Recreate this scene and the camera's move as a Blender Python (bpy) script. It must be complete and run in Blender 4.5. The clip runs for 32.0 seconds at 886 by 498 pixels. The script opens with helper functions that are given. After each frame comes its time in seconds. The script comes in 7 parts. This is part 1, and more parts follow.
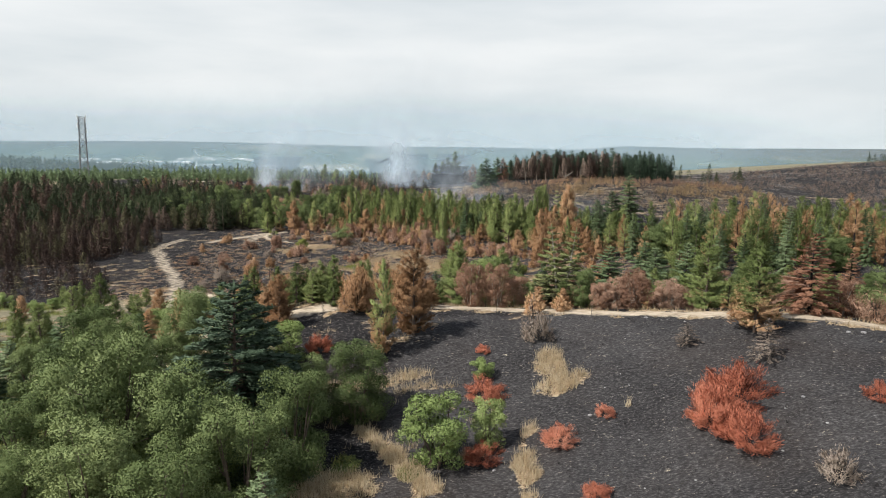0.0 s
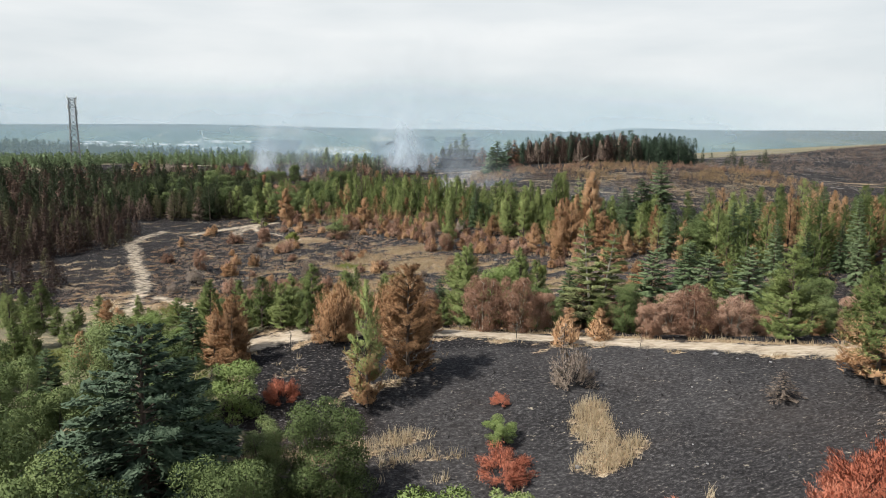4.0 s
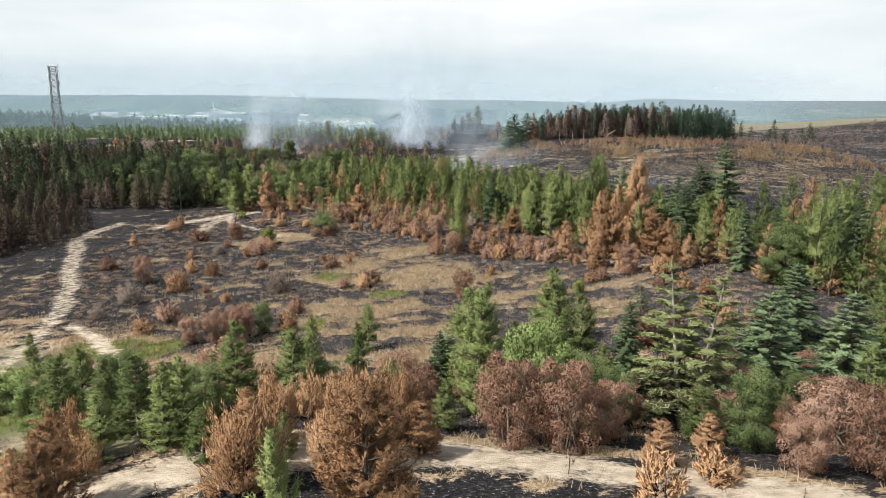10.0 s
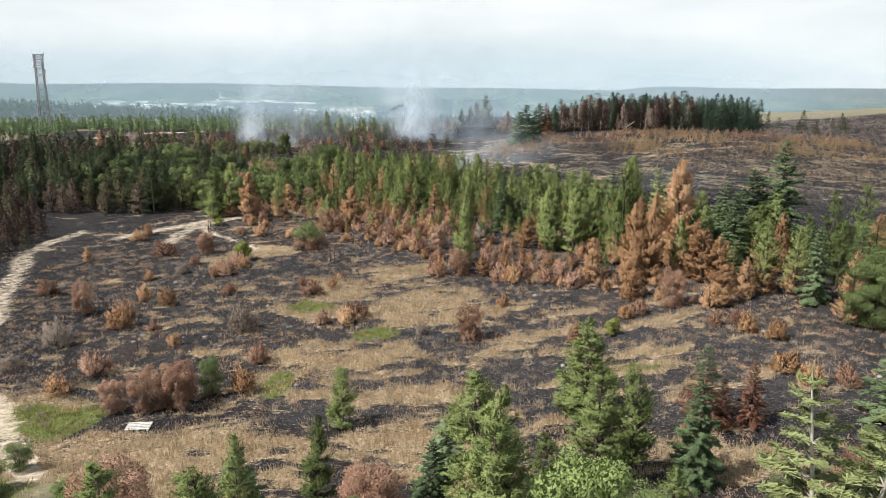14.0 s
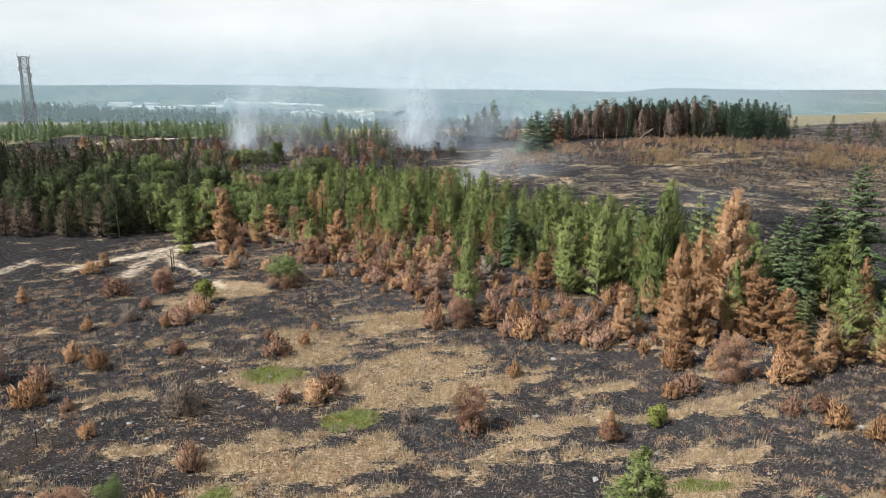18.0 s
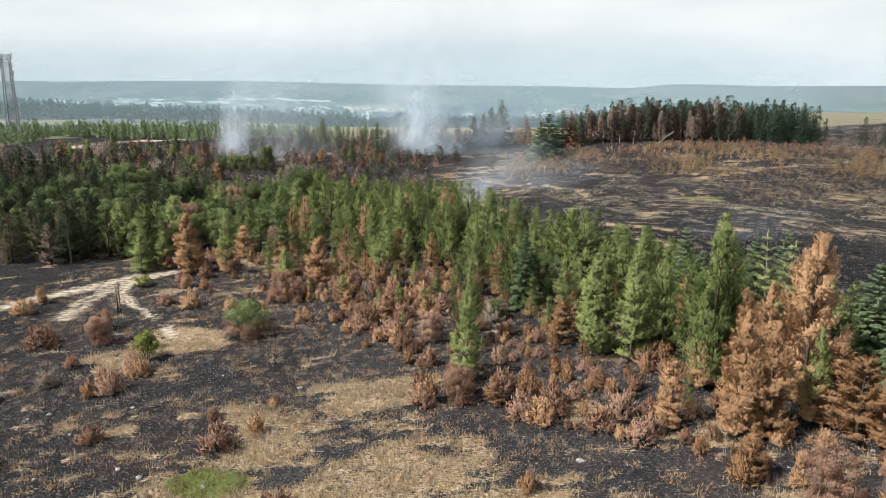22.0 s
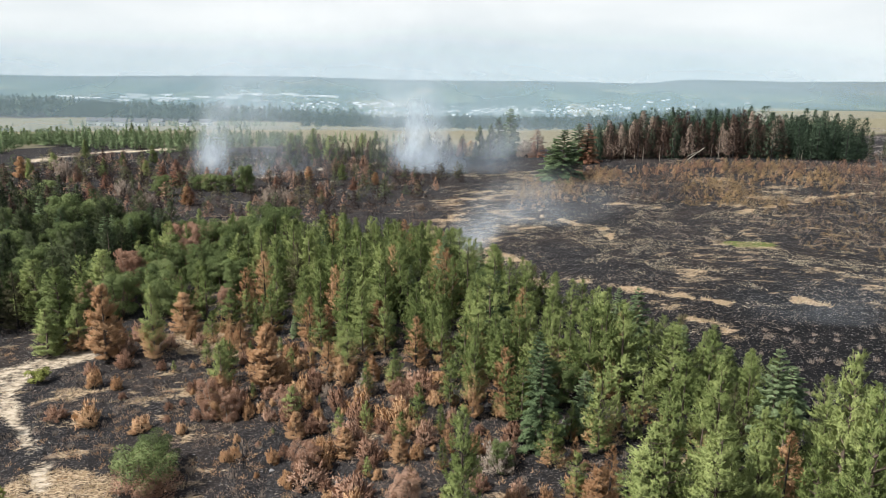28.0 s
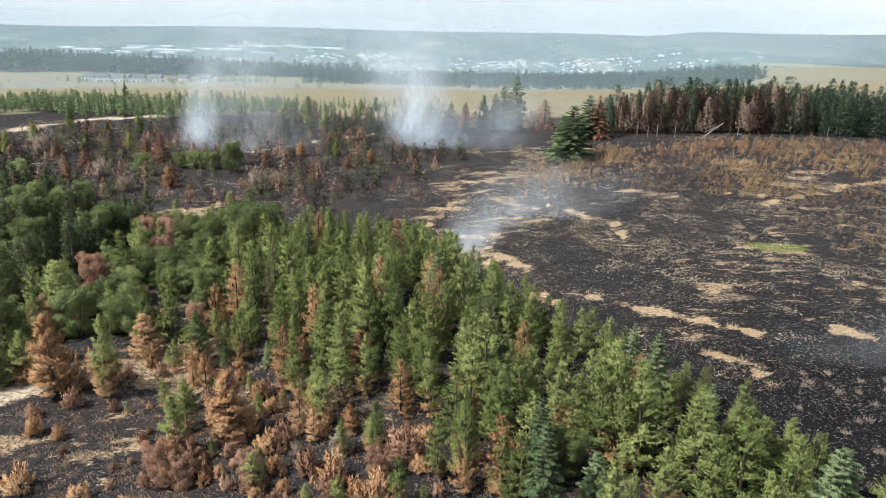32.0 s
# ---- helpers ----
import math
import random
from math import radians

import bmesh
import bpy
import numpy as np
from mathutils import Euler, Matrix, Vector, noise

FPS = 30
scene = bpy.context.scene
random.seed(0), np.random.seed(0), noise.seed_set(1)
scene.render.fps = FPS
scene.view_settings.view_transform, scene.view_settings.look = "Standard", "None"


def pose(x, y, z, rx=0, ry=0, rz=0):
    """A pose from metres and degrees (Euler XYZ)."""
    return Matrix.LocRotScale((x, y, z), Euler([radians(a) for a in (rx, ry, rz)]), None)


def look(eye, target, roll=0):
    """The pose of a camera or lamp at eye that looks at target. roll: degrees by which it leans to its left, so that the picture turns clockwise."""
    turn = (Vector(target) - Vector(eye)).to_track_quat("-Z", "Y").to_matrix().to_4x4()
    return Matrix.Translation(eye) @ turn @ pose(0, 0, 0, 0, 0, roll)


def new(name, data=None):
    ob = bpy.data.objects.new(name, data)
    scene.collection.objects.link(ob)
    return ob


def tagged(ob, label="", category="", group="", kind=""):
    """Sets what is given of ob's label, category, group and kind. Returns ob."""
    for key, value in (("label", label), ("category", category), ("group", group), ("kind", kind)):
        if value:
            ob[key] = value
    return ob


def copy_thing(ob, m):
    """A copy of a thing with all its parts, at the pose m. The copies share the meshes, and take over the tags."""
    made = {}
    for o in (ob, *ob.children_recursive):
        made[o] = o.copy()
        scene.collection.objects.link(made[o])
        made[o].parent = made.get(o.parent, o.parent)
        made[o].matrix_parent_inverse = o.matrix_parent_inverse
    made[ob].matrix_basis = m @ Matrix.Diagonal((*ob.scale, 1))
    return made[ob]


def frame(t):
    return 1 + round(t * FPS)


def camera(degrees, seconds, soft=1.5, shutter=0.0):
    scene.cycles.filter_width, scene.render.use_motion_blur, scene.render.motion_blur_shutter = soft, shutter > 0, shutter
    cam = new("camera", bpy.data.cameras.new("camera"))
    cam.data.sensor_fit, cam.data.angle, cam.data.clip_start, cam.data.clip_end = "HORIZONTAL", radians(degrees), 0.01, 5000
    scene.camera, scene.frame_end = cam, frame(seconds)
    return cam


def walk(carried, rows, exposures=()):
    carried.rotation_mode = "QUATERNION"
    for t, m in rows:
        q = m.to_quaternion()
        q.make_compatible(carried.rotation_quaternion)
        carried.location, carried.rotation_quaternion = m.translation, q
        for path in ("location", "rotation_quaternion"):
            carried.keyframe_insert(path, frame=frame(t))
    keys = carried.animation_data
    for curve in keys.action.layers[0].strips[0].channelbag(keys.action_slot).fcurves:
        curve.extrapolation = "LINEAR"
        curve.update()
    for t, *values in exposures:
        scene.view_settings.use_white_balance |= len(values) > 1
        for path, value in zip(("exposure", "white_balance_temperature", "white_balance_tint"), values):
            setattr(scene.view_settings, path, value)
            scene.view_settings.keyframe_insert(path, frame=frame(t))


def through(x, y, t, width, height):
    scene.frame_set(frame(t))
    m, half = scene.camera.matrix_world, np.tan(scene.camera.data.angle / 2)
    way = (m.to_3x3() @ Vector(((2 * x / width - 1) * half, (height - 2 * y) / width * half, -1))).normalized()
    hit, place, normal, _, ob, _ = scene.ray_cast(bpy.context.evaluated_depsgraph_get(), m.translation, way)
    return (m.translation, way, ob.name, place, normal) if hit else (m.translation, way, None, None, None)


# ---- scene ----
cam = camera(64.0, 32.0, soft=0.8)
METRES, EYE, TILT, LEAN, TURN = 115.0, 24.7, 2.7, -3.5, 0.0
ROWS = [
    (0.0, 0.0, 0.0, 0.0, -0.47, -11.02, 2.45), (0.5, 0.0005, 0.0154, -0.0009, -0.38, -11.14, 2.47), (1.0, 0.001, 0.0321, -0.0019, -0.29, -11.28, 2.49),
    (1.5, 0.0014, 0.0478, -0.0028, -0.2, -11.44, 2.5), (2.0, 0.0019, 0.0649, -0.0037, -0.12, -11.63, 2.52), (2.5, 0.0023, 0.0808, -0.0047, -0.04, -11.8, 2.53),
    (3.0, 0.0028, 0.0982, -0.0056, 0.05, -12.01, 2.55), (3.5, 0.0031, 0.1142, -0.0065, 0.12, -12.18, 2.55), (4.0, 0.0034, 0.1317, -0.0075, 0.21, -12.38, 2.57),
    (4.5, 0.0038, 0.1478, -0.0082, 0.28, -12.59, 2.58), (6.5, 0.0057, 0.215, -0.0119, 0.62, -13.27, 2.66), (7.0, 0.006, 0.2325, -0.0128, 0.71, -13.45, 2.67),
    (7.5, 0.0063, 0.2487, -0.0134, 0.8, -13.62, 2.67), (8.0, 0.0067, 0.2662, -0.014, 0.89, -13.83, 2.68), (8.5, 0.007, 0.2824, -0.0146, 0.98, -14.03, 2.68),
    (9.0, 0.0073, 0.3, -0.0151, 1.06, -14.22, 2.69), (9.5, 0.0076, 0.3162, -0.0154, 1.15, -14.42, 2.69), (10.0, 0.0078, 0.3336, -0.0157, 1.25, -14.62, 2.67),
    (10.5, 0.0081, 0.3499, -0.0161, 1.32, -14.82, 2.72), (11.0, 0.0084, 0.3673, -0.0163, 1.42, -15.05, 2.73), (11.5, 0.0087, 0.3836, -0.0166, 1.5, -15.26, 2.74),
    (12.0, 0.009, 0.401, -0.017, 1.59, -15.44, 2.74), (12.5, 0.0092, 0.4169, -0.0172, 1.67, -15.56, 2.73), (13.0, 0.0095, 0.434, -0.0175, 1.75, -15.58, 2.74),
    (13.5, 0.0097, 0.4494, -0.0178, 1.83, -15.55, 2.73), (14.0, 0.0099, 0.4661, -0.0184, 1.89, -15.52, 2.77), (14.5, 0.0102, 0.4814, -0.0187, 1.96, -15.5, 2.77),
    (16.5, 0.0126, 0.545, -0.0178, 2.3, -15.45, 2.82), (17.0, 0.013, 0.5615, -0.0175, 2.38, -15.42, 2.81), (17.5, 0.0135, 0.5769, -0.0172, 2.46, -15.41, 2.83),
    (18.0, 0.0138, 0.5935, -0.017, 2.53, -15.39, 2.81), (18.5, 0.0141, 0.6088, -0.0168, 2.61, -15.39, 2.8), (19.0, 0.0146, 0.6254, -0.0165, 2.69, -15.43, 2.82),
    (19.5, 0.0148, 0.6407, -0.0162, 2.76, -15.46, 2.8), (20.0, 0.0152, 0.6574, -0.0159, 2.83, -15.5, 2.8), (20.5, 0.0156, 0.6728, -0.0155, 2.9, -15.54, 2.82),
    (21.0, 0.0161, 0.6897, -0.0155, 2.99, -15.56, 2.83), (21.5, 0.0163, 0.705, -0.015, 3.04, -15.62, 2.83), (22.0, 0.0168, 0.7218, -0.0145, 3.12, -15.67, 2.84),
    (22.5, 0.017, 0.7371, -0.0139, 3.18, -15.72, 2.83), (23.0, 0.0175, 0.7537, -0.0132, 3.26, -15.77, 2.86), (23.5, 0.0177, 0.7691, -0.0124, 3.31, -15.81, 2.86),
    (24.0, 0.0182, 0.7855, -0.0111, 3.38, -15.85, 2.85), (24.5, 0.0186, 0.8006, -0.0096, 3.43, -15.9, 2.85), (25.0, 0.0191, 0.8169, -0.0079, 3.49, -15.94, 2.83),
    (25.5, 0.0197, 0.832, -0.006, 3.56, -15.99, 2.85), (27.5, 0.0221, 0.8917, 0.0037, 3.81, -16.03, 2.81), (28.0, 0.0227, 0.9059, 0.0065, 3.87, -16.05, 2.79),
    (28.5, 0.0235, 0.9182, 0.0092, 3.93, -16.05, 2.78), (29.0, 0.0243, 0.9305, 0.0127, 3.99, -16.08, 2.75), (29.5, 0.0251, 0.9409, 0.0158, 4.04, -16.13, 2.71),
    (30.0, 0.0262, 0.9515, 0.0196, 4.11, -16.43, 2.72), (30.5, 0.0268, 0.9612, 0.0228, 4.18, -17.14, 2.68), (31.0, 0.0276, 0.972, 0.0265, 4.27, -18.03, 2.65),
    (31.5, 0.0282, 0.9822, 0.0296, 4.34, -18.83, 2.64), (32.0, 0.0287, 0.9935, 0.0333, 4.42, -19.72, 2.62),
]
walk(cam, [(t, pose(0, 0, EYE, TILT, LEAN, TURN) @ pose(METRES * x, METRES * y, METRES * z, 90 + pitch, roll, yaw)) for t, x, y, z, yaw, pitch, roll in ROWS], [(0, 0.16), (5, 0.18), (10, 0.36), (14, 0.38), (20, 0.32), (25, 0.32), (29, 0.39), (32, 0.52)])

# ---------------------------------------------------------------- world, sun, exposure
world = bpy.data.worlds.new("sky")
scene.world = world
world.use_nodes = True
wn, wl = world.node_tree.nodes, world.node_tree.links
wn.clear()
w_out, w_bg = wn.new("ShaderNodeOutputWorld"), wn.new("ShaderNodeBackground")
w_sky = wn.new("ShaderNodeTexSky")
w_sky.sky_type, w_sky.sun_disc = "NISHITA", False
SUN_ELEV, SUN_AZ = 50.0, -115.0
w_sky.sun_elevation, w_sky.sun_rotation = radians(SUN_ELEV), radians(SUN_AZ)
w_dim = wn.new("ShaderNodeVectorMath"); w_dim.operation = "SCALE"; w_dim.inputs["Scale"].default_value = 0.11
w_co, w_map = wn.new("ShaderNodeTexCoord"), wn.new("ShaderNodeMapping")
w_map.inputs["Scale"].default_value = (1.0, 1.0, 5.0)
w_n1 = wn.new("ShaderNodeTexNoise"); w_n1.inputs["Scale"].default_value = 2.6; w_n1.inputs["Detail"].default_value = 5; w_n1.inputs["Roughness"].default_value = 0.5
w_ramp = wn.new("ShaderNodeValToRGB")
w_ramp.color_ramp.elements[0].position, w_ramp.color_ramp.elements[0].color = 0.36, (0.662, 0.706, 0.728, 1)
w_ramp.color_ramp.elements[1].position, w_ramp.color_ramp.elements[1].color = 0.62, (0.80, 0.822, 0.828, 1)
w_mix = wn.new("ShaderNodeMix"); w_mix.data_type = "RGBA"; w_mix.inputs[0].default_value = 0.94
wl.new(w_co.outputs["Generated"], w_map.inputs["Vector"])
wl.new(w_map.outputs["Vector"], w_n1.inputs["Vector"])
wl.new(w_n1.outputs["Fac"], w_ramp.inputs["Fac"])
wl.new(w_sky.outputs["Color"], w_dim.inputs[0])
# high thin cloud near the horizon, opening to clearer sky overhead
w_sep = wn.new("ShaderNodeSeparateXYZ")
w_thin = wn.new("ShaderNodeMapRange")
w_thin.inputs["From Min"].default_value, w_thin.inputs["From Max"].default_value = 0.16, 0.75
w_thin.inputs["To Min"].default_value, w_thin.inputs["To Max"].default_value = 0.96, 0.22
wl.new(w_co.outputs["Generated"], w_sep.inputs["Vector"])
wl.new(w_sep.outputs["Z"], w_thin.inputs["Value"])
wl.new(w_thin.outputs["Result"], w_mix.inputs[0])
wl.new(w_dim.outputs["Vector"], w_mix.inputs[6])
wl.new(w_ramp.outputs["Color"], w_mix.inputs[7])
wl.new(w_mix.outputs[2], w_bg.inputs["Color"])
w_bg.inputs["Strength"].default_value = 1.0
wl.new(w_bg.outputs["Background"], w_out.inputs["Surface"])

sun_data = bpy.data.lights.new("sun", "SUN")
sun_data.energy, sun_data.angle, sun_data.color = 5.0, radians(2.5), (1.0, 0.968, 0.925)
sun = new("sun", sun_data)
sun.matrix_world = look((0, 0, 0), (-math.sin(radians(SUN_AZ)) * math.cos(radians(SUN_ELEV)), -math.cos(radians(SUN_AZ)) * math.cos(radians(SUN_ELEV)), -math.sin(radians(SUN_ELEV))))

# ---------------------------------------------------------------- lay of the land
HILLS = [(6, 67, 15, 0.9), (-12, 66, 16, 5.8), (10, 64, 14, 2.64), (30, 56, 18, 5.71), (-5, 45, 16, -0.32), (40, 25, 26, 6.66), (-25, 98, 26, 0.25), (15, 112, 26, -0.74),
         (-25, 138, 26, 0.15), (28, 175, 34, 3.32), (-45, 190, 50, -0.56), (60, 260, 60, 5.81), (-90, 110, 60, -2.55), (70, 110, 50, 5.33), (0, 260, 60, 0.17)]


def land(x, y):
    """Height of the smooth ground."""
    x, y = np.asarray(x, float), np.asarray(y, float)
    z = 2.2 + 0.0041 * x.clip(-400, 400) + 0.0154 * y.clip(-100, 330)
    for a, b, s, k in HILLS:
        z = z + k * np.exp(-((x - a) ** 2 + (y - b) ** 2) / (s * s))
    z = z + 13 * np.exp(-((x - 330) ** 2 + (y - 400) ** 2) / 170**2)
    d = np.hypot(x, y * 0.9)
    far = ((d - 820) / 1000).clip(0, 1)
    side = 1 / (1 + np.exp(-((x - 0.22 * y - 20) / 60).clip(-40, 40)))
    z = z - (0.060 * (d - 330).clip(0, 540) + far * far * (3 - 2 * far) * 72) * (1 - 0.6 * side) + side * 6 * ((y - 240) / 250).clip(0, 1)
    z = z + 38 * np.exp(-((x + 850) ** 2 + (y - 1150) ** 2) / 380**2)
    rise = ((np.hypot(x, y) - 2400) / 2200).clip(0, 1)
    return z + rise * rise * (3 - 2 * rise) * (108 - 30 * side + 9 * np.sin(x / 900 + 2.6) + 5 * np.sin(x / 330))


def hash2(i, j, k):
    n = (i * 374761393 + j * 668265263 + k * 1274126177) & 0xFFFFFFFF
    n = ((n ^ (n >> 13)) * 1103515245) & 0xFFFFFFFF
    return ((n ^ (n >> 16)) & 0xFFFF) / 65535.0


def vnoise(x, y, size, k=0):
    """Value noise from 0 to 1 with cells of that many metres."""
    x, y = np.asarray(x, float) / size, np.asarray(y, float) / size
    i, j = np.floor(x).astype(np.int64), np.floor(y).astype(np.int64)
    u, v = x - i, y - j
    u, v = u * u * (3 - 2 * u), v * v * (3 - 2 * v)
    a, b = hash2(i, j, k) * (1 - u) + hash2(i + 1, j, k) * u, hash2(i, j + 1, k) * (1 - u) + hash2(i + 1, j + 1, k) * u
    return a * (1 - v) + b * v


def fnoise(x, y, size, k=0):
    return 0.55 * vnoise(x, y, size, k) + 0.3 * vnoise(x, y, size / 2.1, k + 1) + 0.15 * vnoise(x, y, size / 4.3, k + 2)


def inside(x, y, poly):
    c = np.zeros(np.shape(x), bool)
    for (x0, y0), (x1, y1) in zip(poly, poly[1:] + poly[:1]):
        if y0 != y1:
            c ^= ((y0 > y) != (y1 > y)) & (x < (x1 - x0) * (y - y0) / (y1 - y0) + x0)
    return c


def line_dist(x, y, line):
    d = np.full(np.shape(x), 1e9)
    for (x0, y0), (x1, y1) in zip(line, line[1:]):
        ex, ey = x1 - x0, y1 - y0
        s = (((x - x0) * ex + (y - y0) * ey) / (ex * ex + ey * ey + 1e-9)).clip(0, 1)
        d = np.minimum(d, np.hypot(x - x0 - s * ex, y - y0 - s * ey))
    return d


# layout, in metres
TRACKS = [
    ([(-28.8, 62.0), (-14.8, 63.0), (-13.3, 64.1), (-11.2, 64.8), (-9.1, 65.9), (0.6, 67.6), (6.3, 66.6), (13.5, 64.2), (18.8, 62.1), (34.9, 53.9), (64.9, 44.9)], 2.9),
    ([(-56.4, 156.2), (-57.6, 149.6), (-57.0, 143.1), (-51.4, 131.3), (-44.6, 118.1), (-40.5, 109.3), (-37.2, 98.3), (-36.1, 90.7)], 2.1),
    ([(-36.3, 102.8), (-32.0, 99.2), (-27.3, 93.3), (-22.7, 88.3)], 1.6),
    ([(-36.8, 165.5), (-39.9, 159.4), (-40.8, 154.9), (-39.8, 149.0)], 2.2),
    ([(-35.5, 165.2), (-39.2, 162.2), (-38.3, 157.1), (-35.2, 153.2), (-30.0, 148.2), (-26.3, 143.4)], 0.8),
    ([(-48.7, 152.3), (-46.4, 156.0), (-43.3, 158.7), (-40.2, 163.2), (-36.4, 165.5)], 2.4),
    ([(-124.5, 293.1), (-118.8, 312.0), (-94.7, 328.2)], 5.0),
    ([(-52.9, 269.3), (-41.9, 284.2), (-25.7, 300.5)], 1.4),
]
STRAW_PATCHES = [(-3.4, 121.4, 6.6, 5.3), (-12.0, 126.0, 6.0, 2.7), (-14.0, 119.0, 3.2, 2.3), (-8.6, 107.2, 5.8, 2.5), (-12.7, 102.7, 1.9, 3.3), (-3.8, 100.1, 4.3, 2.0), (-12.4, 91.9, 8.6, 1.2), (-20.3, 91.2, 5.1, 2.4), (-26.6, 96.6, 2.3, 3.4), (14.0, 104.4, 4.0, 1.2), (18.5, 113.9, 1.7, 1.1), (10.0, 107.8, 3.0, 0.9), (-26.6, 140.4, 4.0, 4.7), (16.7, 90.2, 4.7, 1.6), (-1.8, 93.7, 3.7, 1.3), (-6.5, 130.1, 3.8, 1.4), (9.4, 51.0, 1.6, 1.6), (11.7, 48.3, 1.2, 0.6), (9.5, 53.2, 0.6, 1.9), (-1.5, 43.6, 1.1, 1.4), (-5.7, 43.6, 1.5, 2.1), (-5.8, 41.4, 2.1, 1.3)]
STRAW_PATCHES += [(-6.6, 43.2, 2.0, 1.5), (-1.7, 44.0, 1.3, 1.0), (-7.6, 41.4, 1.8, 1.2), (-4.9, 47.8, 1.1, 0.6), (13.5, 47.3, 0.6, 0.5), (-31.3, 97.8, 6.2, 3.9), (-40.9, 101.2, 3.6, 4.0), (-15.0, 87.8, 2.9, 7.9), (-5.9, 132.9, 3.9, 1.5), (-25.4, 143.6, 2.3, 3.3), (-12.2, 137.2, 1.0, 0.9), (-25.7, 169.1, 4.0, 3.1), (12.4, 136.7, 1.8, 0.9), (37.2, 199.5, 2.9, 1.9), (-32.8, 157.2, 3.2, 1.4), (-23.5, 168.0, 3.2, 1.6), (-46.7, 219.8, 4.2, 4.6)]
STRAW_LINES = [
    ([(6.7, 47.7), (6.0, 45.5), (5.8, 42.4), (6.0, 39.5)], 0.5),
    ([(-5.1, 47.9), (-2.5, 45.0), (-0.2, 41.0)], 0.6),
    ([(10.9, 225.3), (11.1, 221.5), (15.5, 216.0), (20.4, 209.3)], 0.9),
    ([(19.7, 206.1), (19.6, 198.2)], 0.8),
    ([(10.8, 183.8), (16.1, 179.5), (20.9, 175.8), (27.9, 171.6)], 1.0),
    ([(2.1, 201.6), (6.8, 191.3)], 0.9),
    ([(32.3, 173.8), (35.2, 172.5)], 0.9),
    ([(20.6, 169.3), (23.5, 166.9), (24.0, 163.6)], 1.1),
    ([(0.7, 193.8), (4.2, 196.9)], 1.2),
    ([(16.4, 234.5), (30.1, 225.3)], 1.0),
    ([(33.5, 228.3), (43.4, 224.8)], 0.8),
    ([(42.9, 220.7), (56.6, 228.9), (70.8, 236.1)], 0.9),
    ([(-7.4, 210.6), (-4.1, 225.2), (-1.4, 228.7)], 1.2),
    ([(7.1, 183.6), (9.9, 180.2)], 0.8),
    ([(-22.9, 291.3), (-9.2, 307.6), (0.2, 313.2)], 0.8),
    ([(-21.3, 88.1), (-15.8, 92.3), (-9.9, 92.5), (-0.8, 93.7)], 0.7),
    ([(-22.3, 90.7), (-15.1, 90.5), (-5.6, 90.8)], 0.5),
    ([(-28.8, 64.1), (-14.8, 65.1), (-13.3, 66.2), (-11.2, 66.9), (-9.1, 68.0), (0.6, 69.7), (6.3, 68.7), (13.5, 66.3), (18.8, 64.2), (34.9, 56.0), (64.9, 47.0)], 0.7),
    ([(-28.8, 60.1), (-14.8, 61.1), (-13.3, 62.2), (-11.2, 62.9), (-9.1, 64.0), (0.6, 65.7), (6.3, 64.7), (13.5, 62.3), (18.8, 60.2), (34.9, 52.0), (64.9, 43.0)], 0.35),
]
GREEN_PATCHES = [(-6.4, 112.5, 1.6, 1.3), (-14.1, 119.8, 2.2, 1.3), (-12.5, 101.8, 1.2, 2.6), (-25.0, 95.8, 2.2, 2.4), (14.4, 104.4, 2.0, 0.8), (37.2, 199.5, 3.3, 2.2), (-28.8, 96.0, 4.9, 2.6), (-5.8, 44.2, 0.9, 1.3), (-1.5, 43.3, 0.7, 0.9), (-32, 40, 20, 22), (-34, 78, 10, 6)]
CLEAN_BURN = [(1.0, 64.3), (18.7, 60.4), (33.4, 51.5), (45, 30), (5, 25), (-2, 44), (6.1, 44.2), (5.6, 51.0), (-0.4, 55.9)]
STONY = [(18.2, 181.5), (24.8, 197.6), (41.6, 216.7), (63.6, 221.6), (44.1, 183.2), (31.0, 174.5)]
BURNT = [(-13, 34), (60, 10), (140, 60), (420, 200), (420, 520), (-140, 520), (-150, 150), (-62, 95), (-40, 100), (-22, 90), (-14, 70), (-13, 62)]
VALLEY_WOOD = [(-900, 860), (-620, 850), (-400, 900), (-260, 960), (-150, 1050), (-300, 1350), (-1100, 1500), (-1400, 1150)]


